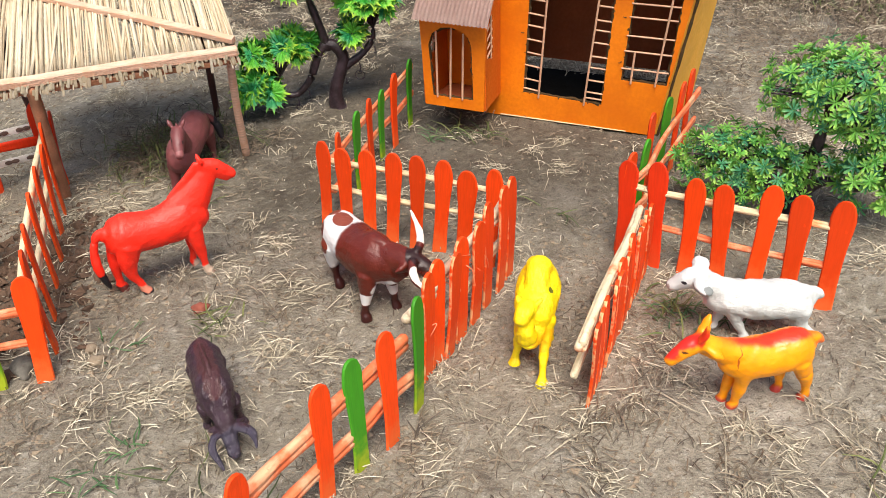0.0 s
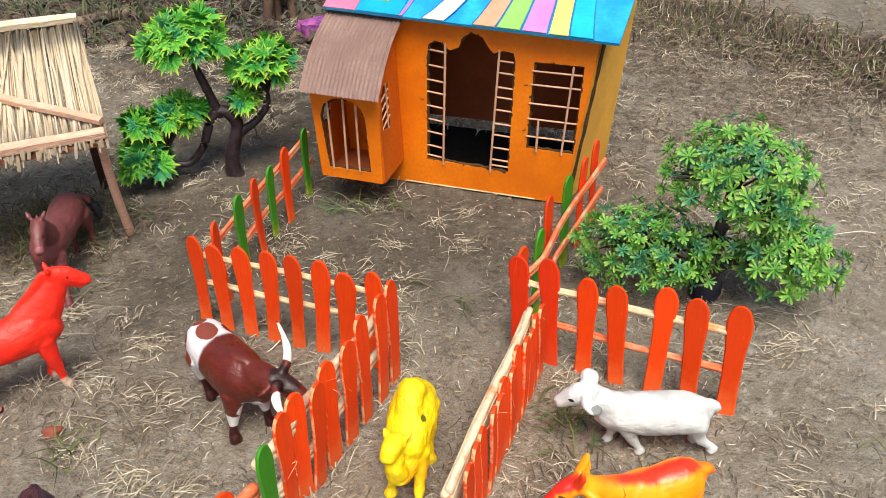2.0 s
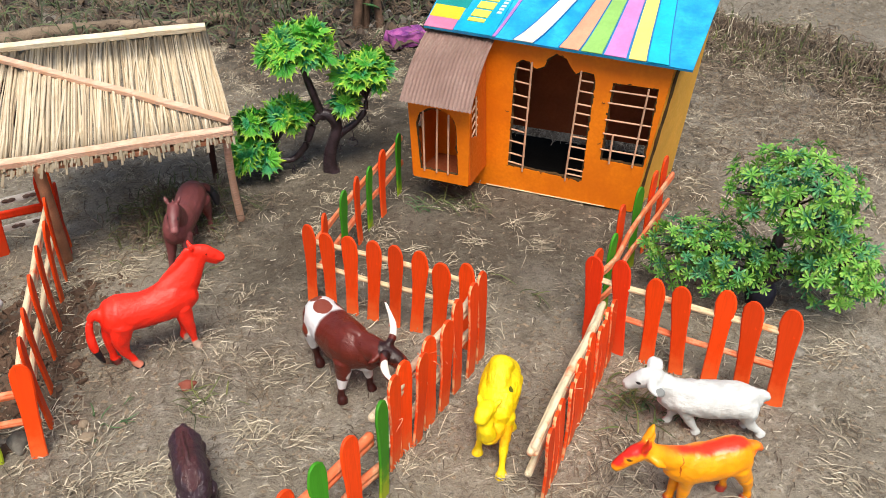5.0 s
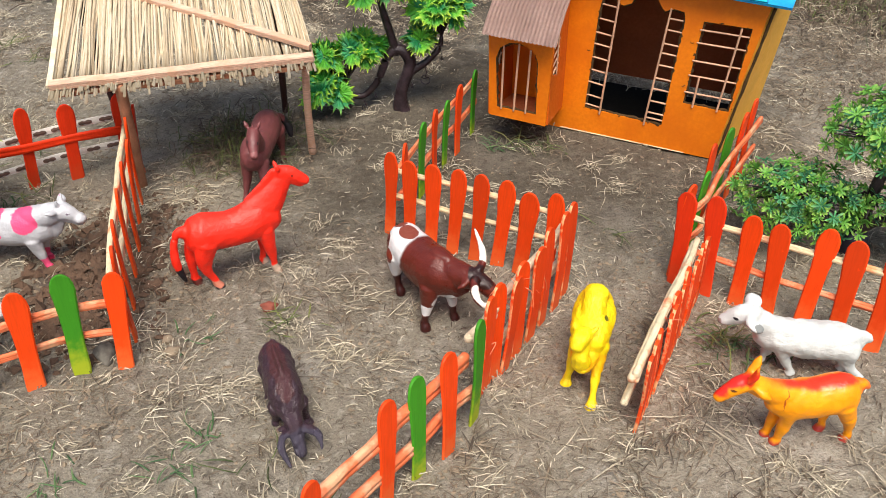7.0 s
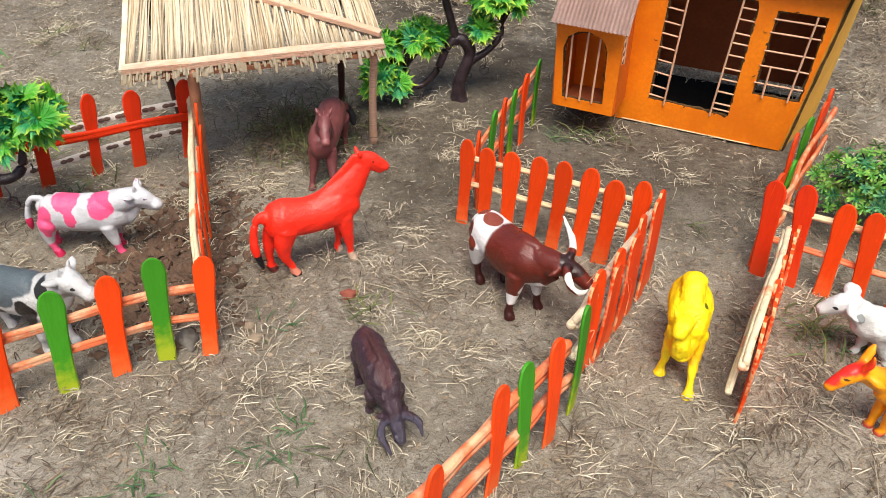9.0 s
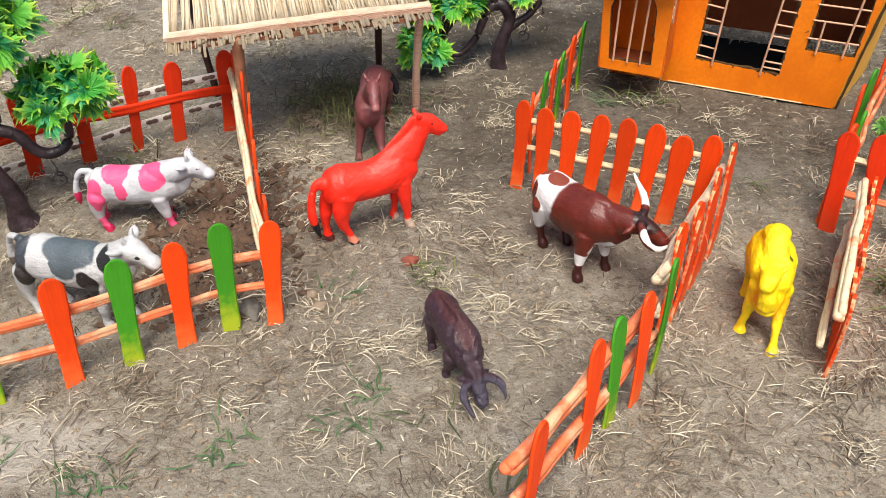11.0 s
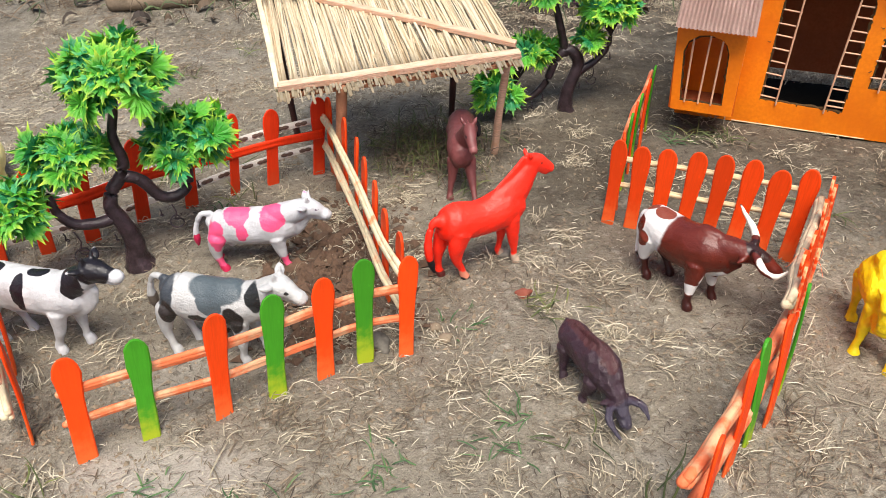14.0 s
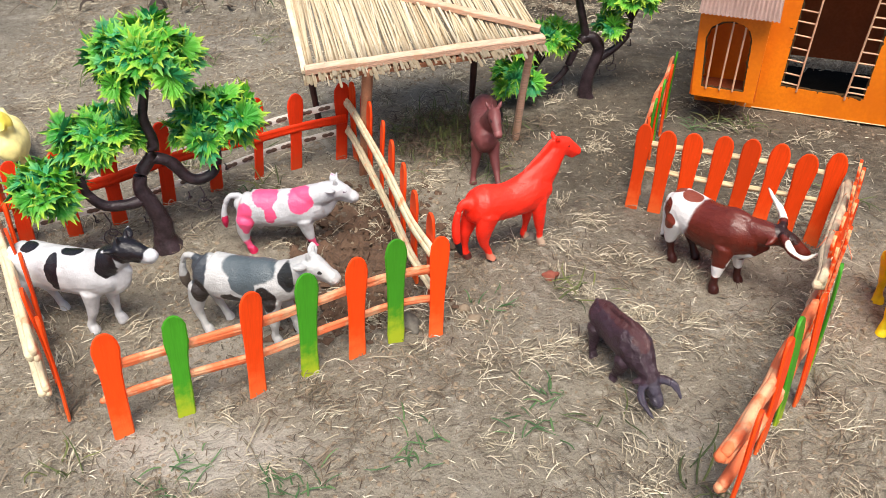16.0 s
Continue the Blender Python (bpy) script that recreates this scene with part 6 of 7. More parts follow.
# ---- things lying on the soil ----
def strands(name, label, start, heading, length, width, lift, bend, material):
    """Many thin curved blades in one mesh; all arguments but the first two and the last are arrays."""
    n, k = len(start), 5
    s = np.linspace(0, 1, k)[None, :]
    kink = 0.28 * np.sin(np.arange(n)[:, None] * 78.233 + np.arange(k)[None, :] * 37.719)
    a = heading[:, None] + bend[:, None] * (s - 0.2) + kink
    step = length[:, None] / (k - 1)
    x = start[:, 0, None] + np.cumsum(np.cos(a) * step, 1) - np.cos(a) * step
    y = start[:, 1, None] + np.cumsum(np.sin(a) * step, 1) - np.sin(a) * step
    prof = lift[:, :1] * (1 - s) + lift[:, 1:2] * s + lift[:, 2:3] * 4 * s * (1 - s)
    z = ground_z(x, y) + prof
    w = width[:, None] * np.array([0.8, 1.0, 1.0, 0.8, 0.25])[None]
    nx, ny = -np.sin(a), np.cos(a)
    co = np.stack([np.stack([x + nx * w, y + ny * w, z], -1), np.stack([x - nx * w, y - ny * w, z], -1), np.stack([x, y, z + w * 1.1], -1)], 2)
    base = (np.arange(n)[:, None, None] * k + np.arange(k - 1)[None, :, None]) * 3
    q = np.array([[0, 1, 4, 3], [1, 2, 5, 4], [2, 0, 3, 5]])
    quads = (base[..., None] + q[None, None]).reshape(-1, 4)
    me = bpy.data.meshes.new(name)
    me.from_pydata(co.reshape(-1, 3), [], quads)
    me.materials.append(material)
    return tagged(new(name, me), label, kind="stuff")


def straw_material(name, cols, rough=0.75):
    n = Nodes(name, rough)
    r = n.island()
    c = n.mix(n.ramp(r, 0.0, 0.45), cols[0], cols[1])
    c = n.mix(n.ramp(r, 0.45, 1.0), c, cols[2])
    f, _ = n.noise(500, 3)
    c = n.mix(n.ramp(f, 0.4, 0.8, 0.0, 0.5), c, dim(cols[2], 0.5))
    return n.done(c)


def scatter(rng, n, box, dens):
    out = []
    while sum(map(len, out)) < n:
        p = rng.uniform((box[0], box[1]), (box[2], box[3]), (n, 2))
        out.append(p[rng.random(n) < dens(p[:, 0], p[:, 1])])
    return np.concatenate(out)[:n]


def clumpy(x, y):
    tangle = np.clip((vnoise(x, y, 0.045, 21) * 0.6 + vnoise(x, y, 0.017, 22) * 0.5 - 0.60) * 7, 0, 1)
    d = 0.10 + 0.75 * tangle * (0.35 + 0.65 * vnoise(x, y, 0.16, 23))
    back = np.clip((y - 0.95) / 0.2, 0, 1)
    near_house = np.exp(-(((x + 0.03) / 0.09) ** 2 + ((y - 0.755) / 0.05) ** 2))
    shed_side = np.exp(-(((x + 0.33) / 0.09) ** 2 + ((y - 0.74) / 0.08) ** 2))
    path = np.clip((y - 1.36 + 1.1 * (x - 0.376)) / 0.05, 0, 1) * (x > 0.15)
    return np.clip((d * (1 + 0.3 * back) + near_house * 0.35 + shed_side * 0.1) * (1 - 0.85 * path), 0, 1) * fade(x, y) * swept(x, y) * pen(x, y) * (1 - 0.5 * dark_soil(x, y))


def fade(x, y):
    return np.clip((0.98 + x + 0.3 * vnoise(x, y, 0.1, 26)) / 0.3, 0, 1) * np.clip((0.9 - x - 0.3 * vnoise(x, y, 0.1, 27)) / 0.3, 0, 1) * np.clip((y - 0.14) / 0.08, 0, 1)


def swept(x, y):
    return 1 - 0.75 * np.clip(1.6 - 1.3 * np.hypot((x - 0.39) / 0.13, (y - 0.49) / 0.18), 0, 1)


def pen(x, y):
    """Cleaner trodden ground where the cows stand."""
    return 1 - 0.55 * np.clip(1.5 - 1.2 * np.hypot((x + 0.50) / 0.14, (y - 0.43) / 0.11), 0, 1)


def dark_soil(x, y):
    return np.clip(1.5 - 1.3 * np.hypot((x + 0.03) / 0.36, (y - 0.83) / 0.34), 0, 1)


def loose(x, y):
    return fade(x, y) * swept(x, y) * pen(x, y) * (1 - 0.75 * dark_soil(x, y)) * np.clip(0.25 + 0.9 * vnoise(x, y, 0.06, 24) * vnoise(x, y, 0.02, 25), 0, 1)


def litter():
    rng = np.random.default_rng(3)
    pale = straw_material("pale_dry_grass", [rgb("dad0b9"), rgb("aea38c"), rgb("6e6456")])
    chip = straw_material("bleached_grass_chips", [rgb("ded5c0"), rgb("b0a691"), rgb("766c60")])
    brown = straw_material("brown_dry_grass", [rgb("94846f"), rgb("746654"), rgb("52483e")])
    root = straw_material("dark_dry_roots", [rgb("7c6a56"), rgb("5e4e3e"), rgb("42362c")])
    weed = straw_material("dull_green_weed", [rgb("5c6a40"), rgb("465434"), rgb("343c28")])
    olive = straw_material("olive_grass", [rgb("767a44"), rgb("586234"), rgb("3f4a2a")])

    def lay(name, label, n, box, dens, lo, hi, w, mat, up=0.002, arch=0.002, curl_by=0.7):
        p = scatter(rng, n, box, dens)
        L = rng.uniform(lo, hi, n) * rng.uniform(0.5, 1.0, n)
        lift = np.stack([rng.uniform(0, up, n), rng.uniform(0, up, n), rng.exponential(arch, n)], -1)
        strands(name, label, p, rng.uniform(0, 2 * np.pi, n), L, rng.uniform(w * 0.6, w * 1.3, n), lift, rng.normal(0, curl_by, n), mat)
    def matted(name, label, tufts, per, lo, hi, w, mat, size):
        """Flattened tufts: short stiff stems lying over one another round a centre."""
        c = scatter(rng, tufts, (-1.0, 0.14, 0.75, 1.35), clumpy)
        m = rng.integers(per[0], per[1], tufts)
        k = np.repeat(np.arange(tufts), m)
        n = len(k)
        spread_of = rng.uniform(0.5, 1.3, tufts)[k] * size
        p = c[k] + rng.normal(0, 1, (n, 2)) * spread_of[:, None]
        grain = rng.uniform(0, 6.28, tufts)[k]
        head = np.where(rng.random(n) < 0.55, grain + rng.normal(0, 0.45, n), rng.uniform(0, 6.28, n))
        lift = np.stack([rng.uniform(0, 0.003, n), rng.uniform(0, 0.005, n), rng.exponential(0.0014, n)], -1)
        strands(name, label, p, head, rng.uniform(lo, hi, n), rng.uniform(w * 0.6, w * 1.35, n), lift, rng.normal(0, 0.38, n), mat)
    matted("dry_grass_litter", "matted tufts of pale dry grass lying on the soil", 900, (10, 42), 0.004, 0.018, 0.00034, pale, 0.0080)
    matted("dry_grass_litter", "matted tufts of brown dry grass lying on the soil", 480, (10, 34), 0.005, 0.018, 0.00038, brown, 0.0105)
    matted("dry_grass_litter", "matted tufts of dark dead roots lying on the soil", 190, (6, 18), 0.004, 0.013, 0.00036, root, 0.0120)
    lay("dry_grass_litter", "short pale chips of dry grass strewn over the soil", 15000, (-1.0, 0.14, 0.75, 1.30), loose, 0.002, 0.010, 0.00037, chip, 0.002, 0.0006, 0.3)
    lay("dry_grass_litter", "short brown chips of dry grass strewn over the soil", 12000, (-1.0, 0.14, 0.75, 1.40), loose, 0.003, 0.013, 0.00036, brown, 0.002, 0.0008, 0.6)
    lay("dry_grass_litter", "short dark chips of dead root strewn over the soil", 7000, (-1.0, 0.14, 0.75, 1.40), loose, 0.002, 0.009, 0.00030, root, 0.0015, 0.0006, 0.6)
    lay("dry_grass_litter", "long pale dry grass stems lying loose", 260, (-1.0, 0.14, 0.80, 1.35), clumpy, 0.025, 0.060, 0.00048, pale, 0.004, 0.003, 0.3)
    thick = lambda x, y: np.clip(np.exp(-((y - 1.272 + 1.17 * (x - 0.376)) / 0.075) ** 2) * np.clip((x - 0.22) / 0.1, 0, 1) * (0.4 + vnoise(x, y, 0.05, 30)), 0, 1)
    lay("dry_grass_bank", "tangled bank of dark dry roots behind the house", 2900, (0.15, 0.75, 1.0, 1.5), thick, 0.012, 0.042, 0.0008, root, 0.010, 0.0040, 1.6)
    lay("dry_grass_bank", "tangled bank of brown dry grass behind the house", 1300, (0.15, 0.75, 1.0, 1.5), thick, 0.015, 0.045, 0.0006, brown, 0.010, 0.004, 1.4)
    lay("dry_grass_bank", "pale dry stems tangled on the bank behind the house", 700, (0.15, 0.75, 1.0, 1.5), thick, 0.012, 0.045, 0.0005, pale, 0.012, 0.004, 1.2)
    lap = lambda x, y: np.clip(np.exp(-((y - 1.16 + 1.17 * (x - 0.376)) / 0.11) ** 2) * np.clip((x - 0.18) / 0.1, 0, 1) * (vnoise(x, y, 0.05, 33) - 0.25), 0, 1)
    lay("dry_grass_litter", "pale straw strewn below the bank behind the house", 1800, (0.1, 0.6, 1.0, 1.5), lap, 0.008, 0.028, 0.00042, pale, 0.005, 0.003, 1.1)
    lay("dry_grass_litter", "brown straw strewn below the bank behind the house", 2200, (0.1, 0.6, 1.0, 1.5), lap, 0.010, 0.034, 0.00046, brown, 0.005, 0.003, 1.1)
    behind = lambda x, y: np.clip((y - 0.80) / 0.1, 0, 1) * np.clip((x - 0.12) / 0.1, 0, 1) * (0.2 + vnoise(x, y, 0.04, 34)) * (1 - np.clip((y - 1.36 + 1.1 * (x - 0.376)) / 0.05, 0, 1))
    lay("dry_grass_litter", "brown and grey straw lying on the ground beside the house", 5200, (0.1, 0.7, 0.9, 1.4), behind, 0.006, 0.024, 0.00044, brown, 0.004, 0.002, 0.8)
    lay("dry_grass_litter", "dark dead stems lying on the ground beside the house", 2600, (0.1, 0.7, 0.9, 1.4), behind, 0.006, 0.022, 0.00044, root, 0.004, 0.002, 0.8)
    foot = lambda x, y: np.exp(-((y - 1.422 + 0.894 * (x - 0.65)) / 0.02) ** 2) * (0.2 + vnoise(x, y, 0.06, 32))
    lay("dry_grass_bank", "dry roots along the foot of the concrete edge", 900, (0.3, 1.1, 1.1, 1.75), foot, 0.012, 0.05, 0.0008, root, 0.012, 0.003, 1.5)
    rough = lambda x, y: np.clip((y - 1.15) / 0.25, 0, 1) * np.clip((0.25 - x) / 0.1, 0, 1) * (0.3 + vnoise(x, y, 0.08, 31))
    lay("dry_grass_bank", "dark tangle of dry stems at the edge of the yard", 3600, (-1.3, 1.1, 0.3, 1.9), rough, 0.03, 0.09, 0.0010, root, 0.012, 0.010, 1.1)
    lay("grass_tufts", "olive-green grass blades on the dry bank", 900, (0.15, 0.75, 1.0, 1.5), thick, 0.012, 0.035, 0.0006, olive, 0.014, 0.006)
    lay("grass_tufts", "dull green weeds among the stems at the edge of the yard", 2600, (-1.3, 1.1, 0.3, 1.9), rough, 0.02, 0.06, 0.0014, weed, 0.026, 0.010, 0.8)
    heap = lambda x, y: np.exp(-(((x + 0.325) / 0.045) ** 2 + ((y - 0.745) / 0.05) ** 2))
    lay("dry_grass_heap", "dark matted heap of dry grass under the shed", 900, (-0.46, 0.60, -0.22, 0.90), heap, 0.012, 0.036, 0.0005, root, 0.008, 0.004, 1.2)
    lay("dry_grass_heap", "olive stems on the heap under the shed", 420, (-0.46, 0.60, -0.22, 0.90), heap, 0.010, 0.034, 0.0005, olive, 0.010, 0.005, 1.0)
    inside = lambda x, y: np.exp(-(((x - 0.135) / 0.09) ** 2)) * (np.abs((x - 0.181) * math.sin(radians(21.5)) + (y - 0.7495) * math.cos(radians(21.5)) - 0.140) < 0.025)
    lay("dry_grass_litter", "pale straw lying against the back of the toy house", 1100, (-0.04, 0.84, 0.24, 1.02), inside, 0.008, 0.024, 0.0005, chip, 0.010, 0.003, 0.5)
    # upright tufts
    spots = [(-0.215, 0.455), (-0.205, 0.446), (0.128, 0.455), (0.14, 0.462), (0.135, 0.44), (0.006, 0.760), (-0.03, 0.770), (-0.36, 0.775), (-0.345, 0.790), (-0.33, 0.765), (-0.38, 0.76), (-0.245, 0.765), (-0.2, 0.30),
             (-0.55, 0.26), (-0.275, 0.645), (-0.50, 0.62), (-0.60, 0.66), (-0.55, 0.72), (0.215, 0.275), (0.33, 0.40), (0.31, 0.62), (0.06, 0.60), (-0.70, 0.36), (-0.68, 0.95), (-0.75, 1.0), (-0.62, 1.05), (-0.85, 0.9), (-0.15, 0.25)]
    def tufts(label, spots, few, many, wide, lo, hi, high, mat):
        P, H, L, U = [], [], [], []
        for (x, y) in spots:
            m = int(rng.integers(few, many))
            P.append(np.array([x, y]) + rng.normal(0, wide, (m, 2)))
            H.append(rng.uniform(0, 2 * np.pi, m))
            L.append(rng.uniform(lo, hi, m))
            U.append(np.stack([np.zeros(m), rng.uniform(0.002, high, m), rng.uniform(0, high * 0.3, m)], -1))
        P, H, L, U = map(np.concatenate, (P, H, L, U))
        n = len(P)
        strands("grass_tufts", label, P, H, L, rng.uniform(0.0004, 0.0008, n), U, rng.normal(0, 0.8, n), mat)
    tufts("sparse olive-green grass tufts growing from the soil", spots, 5, 14, 0.009, 0.010, 0.034, 0.020, olive)
    green = straw_material("fresh_green_weed", [rgb("5f7a4c"), rgb("48683e"), rgb("355030")])
    tufts("low fresh green weeds creeping over the soil", [(-0.324, 0.279), (-0.318, 0.288), (-0.475, 0.259), (-0.468, 0.266), (-0.397, 0.249), (-0.388, 0.254), (-0.236, 0.329), (-0.272, 0.435), (-0.245, 0.306),
          (0.162, 0.440), (0.150, 0.452), (0.135, 0.447), (-0.345, 0.735), (-0.31, 0.755), (-0.52, 0.60), (-0.05, 0.765)], 8, 18, 0.009, 0.005, 0.018, 0.007, green)


def stone(name, label, at, size, material, seed, category="stone", squash=0.7):
    rnd = random.Random(seed)
    bm = bmesh.new()
    bmesh.ops.create_icosphere(bm, subdivisions=3, radius=1)
    off = Vector((rnd.uniform(0, 50), rnd.uniform(0, 50), rnd.uniform(0, 50)))
    for v in bm.verts:
        v.co *= 1 + 0.45 * noise.noise(v.co * 1.2 + off) + 0.12 * noise.noise(v.co * 4 + off)
        v.co.z *= squash
    bmesh.ops.scale(bm, vec=(size, size * rnd.uniform(0.7, 1.0), size), verts=bm.verts[:])
    ob = new(name, mesh_of(bm, name, material))
    ob.matrix_world = pose(at[0], at[1], gz(*at) + size * squash * 0.35, 0, 0, rnd.uniform(0, 360))
    return tagged(ob, label, category)


def crumbs(name, label, n, box, dens, lo, hi, material, seed):
    """Many small angular bits in one mesh."""
    rng = np.random.default_rng(seed)
    p = scatter(rng, n, box, dens)
    unit = np.array([(1, 0, 0), (-1, 0, 0), (0, 1, 0), (0, -1, 0), (0, 0, 1), (0, 0, -1)], float)
    tri = np.array([(0, 2, 4), (2, 1, 4), (1, 3, 4), (3, 0, 4), (2, 0, 5), (1, 2, 5), (3, 1, 5), (0, 3, 5)])
    s = lo + (hi - lo) * rng.random(n) ** 3
    v = unit[None] * s[:, None, None] * rng.uniform(0.6, 1.3, (n, 6, 1)) + rng.normal(0, 0.25, (n, 6, 3)) * s[:, None, None]
    a = rng.uniform(0, 6.28, n)
    x, y = v[..., 0] * np.cos(a)[:, None] - v[..., 1] * np.sin(a)[:, None], v[..., 0] * np.sin(a)[:, None] + v[..., 1] * np.cos(a)[:, None]
    co = np.stack([x + p[:, 0, None], y + p[:, 1, None], v[..., 2] * 0.7 + (ground_z(p[:, 0], p[:, 1]) + s * 0.25)[:, None]], -1)
    me = bpy.data.meshes.new(name)
    me.from_pydata(co.reshape(-1, 3), [], (np.arange(n)[:, None, None] * 6 + tri[None]).reshape(-1, 3))
    me.materials.append(material)
    tagged(new(name, me), label, kind="stuff")


def stones():
    clay = surf("red_brick_fragment", rgb("8a4a3a"), 0.9, 0.2, 80, 500, 0.6, 0.001)
    grey = surf("grey_stone", rgb("7c766c"), 0.85, 0.2, 80, 500, 0.6, 0.001)
    mud = surf("dark_mud_clod", rgb("5a4536"), 0.95, 0.25, 80, 500, 0.8, 0.0015)
    rubble = surf("dirty_grey_rubble", rgb("6a655c"), 0.9, 0.35, 60, 400, 0.6, 0.001)
    earth = surf("dry_earth_crumb", rgb("8c7c68"), 0.95, 0.25, 60, 500, 0.6, 0.001)
    stone("stone", "small reddish brick fragment on the soil", (-0.2260, 0.4685), 0.0068, clay, 1)
    stone("stone", "grey stone wedged under the fence corner", (-0.338, 0.404), 0.0105, rubble, 2)
    stone("stone", "pale stone beside the sheep's fence", (0.282, 0.516), 0.008, grey, 3, "stone", 0.5)
    stone("clod", "lump of dried mud by the fence corner", (-0.288, 0.412), 0.0062, earth, 4, "clod")
    stone("clod", "lump of dried mud by the fence corner", (-0.296, 0.425), 0.0048, earth, 5, "clod")
    stone("clod", "lump of dried mud under the red horse", (-0.243, 0.530), 0.007, grey, 6, "clod")
    scrap = surf("pale_broken_stone", rgb("b4b2ac"), 0.8, 0.25, 80, 500, 0.6, 0.001)
    for k, (x, y, r) in enumerate(((-0.232, 1.398, 0.014), (-0.206, 1.388, 0.010), (-0.255, 1.412, 0.009), (-0.150, 1.392, 0.011), (-0.172, 1.345, 0.007))):
        stone("stone", "pale broken stone among weeds at the yard's edge", (x, y), r, scrap, 20 + k, "stone", 0.45)
    crumbs("mud_crumbs", "dark churned mud crumbs along the inner fence", 1500, (-0.47, 0.38, -0.30, 0.64), lambda x, y: np.exp(-(((x + 0.385) / 0.042) ** 2 + ((y - 0.50) / 0.085) ** 2)), 0.0012, 0.0075, mud, 8)
    crumbs("soil_crumbs", "loose crumbs of dry earth and grit", 42000, (-1.0, 0.14, 0.75, 1.35), lambda x, y: (0.15 + 0.85 * (vnoise(x, y, 0.07, 41) > 0.5)) * (1 - 0.8 * dark_soil(x, y)), 0.0005, 0.0024, earth, 9)
    crumbs("gravel", "pale gravel and pebbles on the path", 900, (0.2, 1.0, 1.3, 2.0), lambda x, y: np.clip((y - 1.39 + 1.1 * (x - 0.376)) / 0.06, 0, 1) * (y < 1.427 - 0.894 * (x - 0.6655)) * (vnoise(x, y, 0.15, 42) > 0.4), 0.0015, 0.0050, grey, 10)
    crumbs("gravel", "small stones and rubbish at the yard's edge", 420, (-0.5, 1.25, 0.15, 1.7), lambda x, y: np.exp(-(((x + 0.20) / 0.14) ** 2 + ((y - 1.42) / 0.09) ** 2)), 0.003, 0.013, rubble, 11)


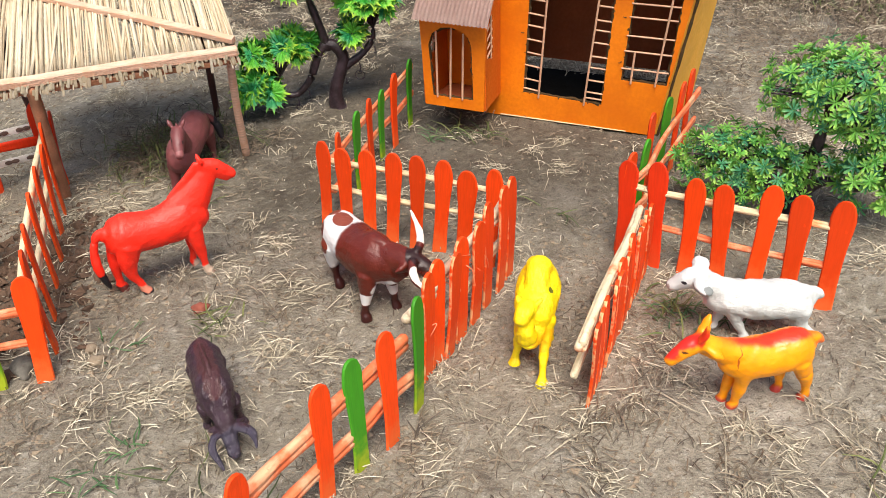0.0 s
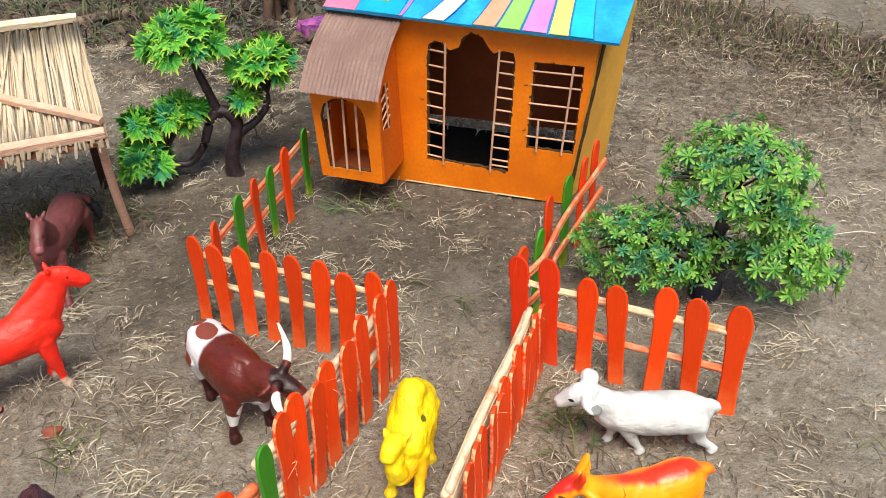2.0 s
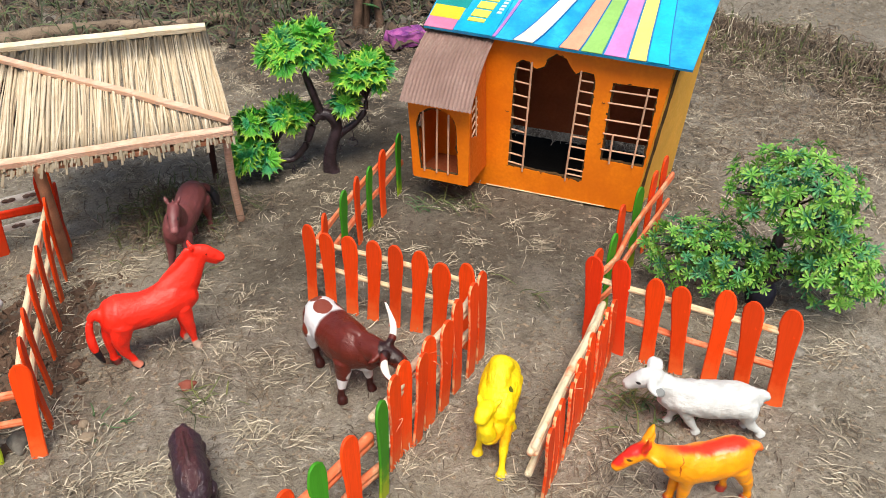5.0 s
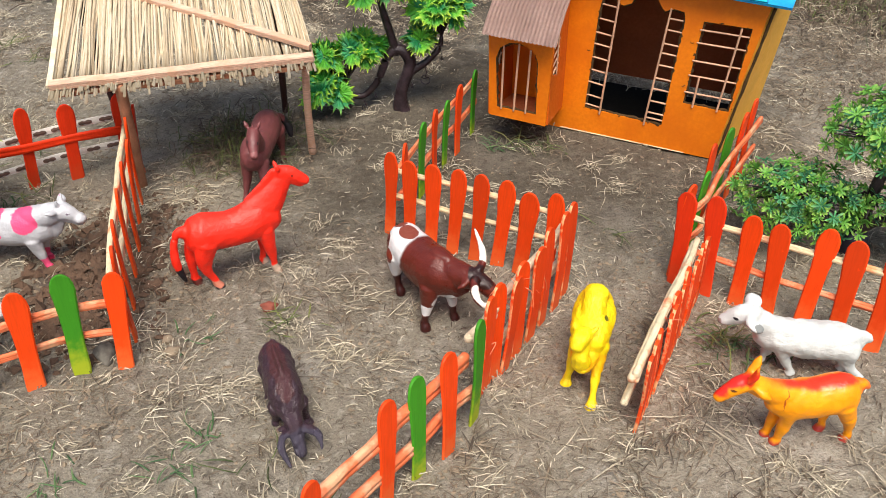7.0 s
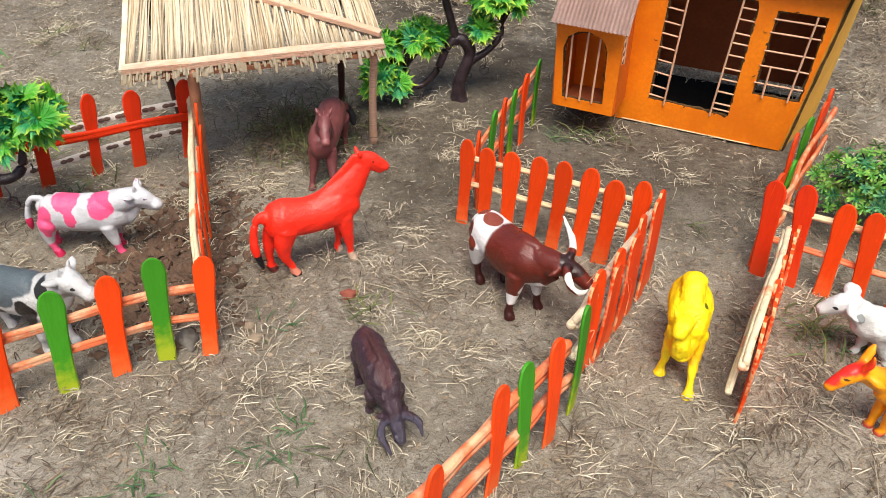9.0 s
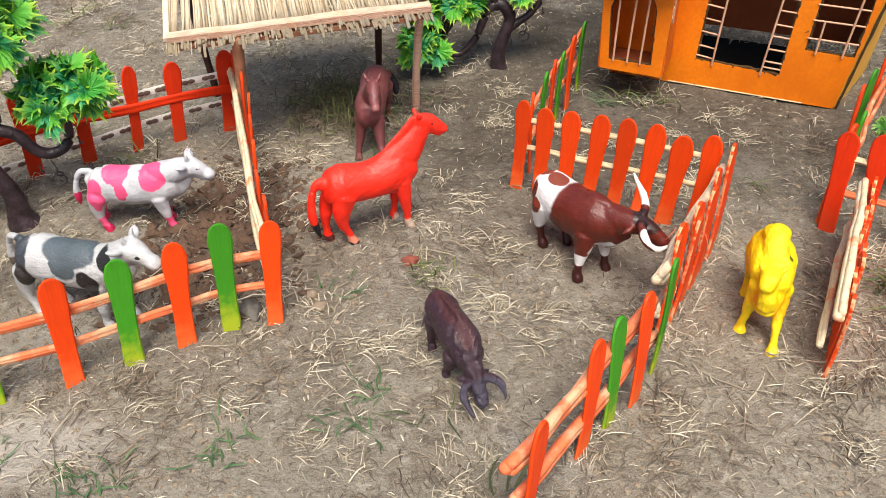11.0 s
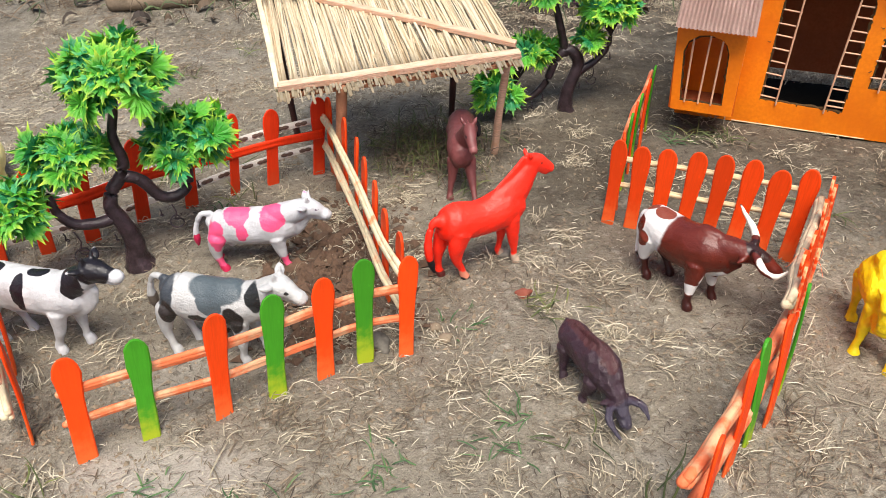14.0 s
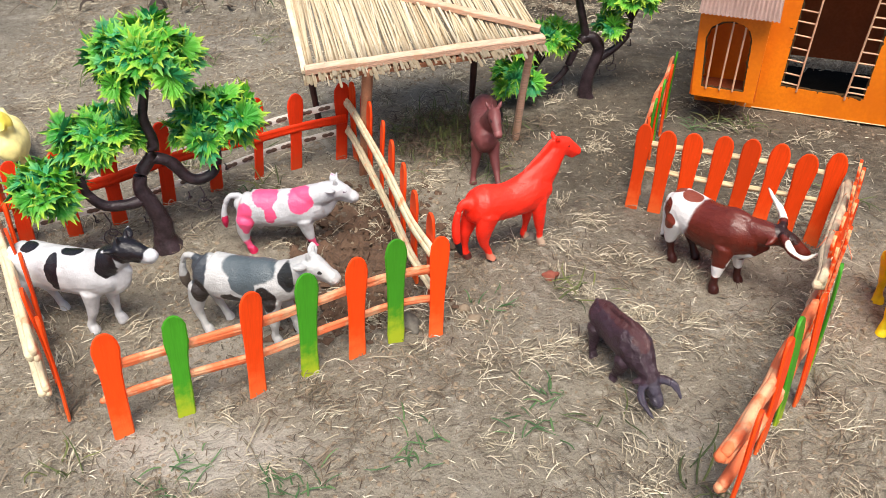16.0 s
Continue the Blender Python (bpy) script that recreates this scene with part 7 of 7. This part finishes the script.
def yard_edge():
    old = surf("weathered_grey_wood", rgb("7a6a58"), 0.85, 0.3, 30, 400, 0.7, 0.0015)
    rnd = random.Random(12)
    a, b = Vector((-0.885, 1.224, 0)), Vector((-0.436, 1.391, 0))
    bm = bmesh.new()
    rows = []
    for i in range(6):
        p = a.lerp(b, i / 5)
        r = 0.015 - 0.007 * i / 5
        rows.append((p.x, p.y, gz(p.x, p.y) + r * 0.9, r, r))
    limb(bm, rows, 10, 4, True, 0.2, rnd)
    tagged(new("log", mesh_of(bm, "log", old)), "weathered grey pole lying on the ground", "log")
    stem = surf("shrub_stem_bark", rgb("6d5544"), 0.85, 0.3, 60, 400, 0.7, 0.001)
    broad = leaf_material("broad_green_leaf", rgb("2f5a34"), rgb("4a7c4a"), rgb("7a9c5c"))
    leaf = star_leaf(broad, 9, 5, 0.75)
    for k, (x, y, n, h) in enumerate(((-0.181, 1.345, 5, 0.34), (-0.745, 1.51, 5, 0.30), (-0.30, 1.50, 3, 0.34), (0.05, 1.52, 3, 0.30), (-0.52, 1.62, 4, 0.3))):
        top = tagged(empty("shrub", (x, y, gz(x, y))), "bare brown shrub stems with a few green leaves", "shrub", "shrubs at the yard edge")
        for i in range(n):
            q = Vector((rnd.gauss(0, 0.014), rnd.gauss(0, 0.014), -0.01))
            w = Vector((rnd.gauss(0, 0.06), rnd.gauss(0.03, 0.05), h * rnd.uniform(0.8, 1.2)))
            r = rnd.uniform(0.0045, 0.009)
            st = part("stem", limb(bmesh.new(), [(*q, r, r), (*(q + w * 0.4 + Vector((rnd.gauss(0, 0.01), rnd.gauss(0, 0.01), 0))), r * 0.85, r * 0.85), (*(q + w), r * 0.6, r * 0.6)], 8, 4, True, 0.2, rnd), stem, top, "", None, True)
            for j in range(15):
                p = q + w * rnd.uniform(0.2, 1.0) + Vector((rnd.gauss(0, 0.02), rnd.gauss(0, 0.02), rnd.gauss(0, 0.01)))
                s = rnd.uniform(0.016, 0.034)
                m = pose(*p, rnd.gauss(20, 25), rnd.gauss(0, 25), rnd.uniform(0, 360)) @ Matrix.Scale(s, 4)
                part("leaf", leaf, None, st, "", m)
    foil = surf("purple_wrapper_foil", rgb("7a3a86"), 0.3, 0.25, 60, 300, 0.6, 0.002, rgb("c06aa8"))
    bm = bmesh.new()
    add_box(bm, (-0.030, -0.017, 0), (0.030, 0.017, 0.022))
    bmesh.ops.subdivide_edges(bm, edges=bm.edges[:], cuts=5, use_grid_fill=True)
    for v in bm.verts:
        v.co += Vector((noise.noise(v.co * 60), noise.noise(v.co * 60 + Vector((9, 0, 0))), noise.noise(v.co * 60 + Vector((0, 9, 0))) if v.co.z > 0.004 else 0)) * 0.006
    ob = new("wrapper", mesh_of(bm, "wrapper", foil, False))
    ob.matrix_world = pose(-0.104, 1.258, gz(-0.104, 1.258) + 0.004, 0, 0, 25)
    tagged(ob, "crumpled purple snack wrapper on the ground", "wrapper")
    concrete = surf("weathered_concrete", rgb("86837a"), 0.9, 0.3, 14, 300, 0.5, 0.001)
    bm = bmesh.new()
    add_box(bm, (-6.0, 0.0, -0.05), (6.0, 0.9, 0.120), None, 0.008)
    ob = new("kerb", mesh_of(bm, "kerb", concrete, False))
    ob.matrix_world = pose(0.675, 1.409, 0, 0, 0, -41.8)
    tagged(ob, "weathered grey concrete edge of the path", "kerb", kind="structure")
    dead = straw_material("dead_brown_leaf", [rgb("635240"), rgb("483b30"), rgb("322a25")], 0.8)
    rng = np.random.default_rng(44)
    n = 900
    p = scatter(rng, n, (-1.2, 1.1, 0.3, 1.8), lambda x, y: np.clip((y - 1.15) / 0.2, 0, 1))
    strands("dead_leaves", "curled brown dead leaves at the yard's edge", p, rng.uniform(0, 6.28, n), rng.uniform(0.012, 0.030, n), rng.uniform(0.003, 0.008, n), np.stack([rng.uniform(0.0, 0.012, n), rng.uniform(0, 0.012, n), rng.uniform(0.0, 0.01, n)], -1), rng.normal(0, 0.5, n), dead)


litter()
stones()
yard_edge()
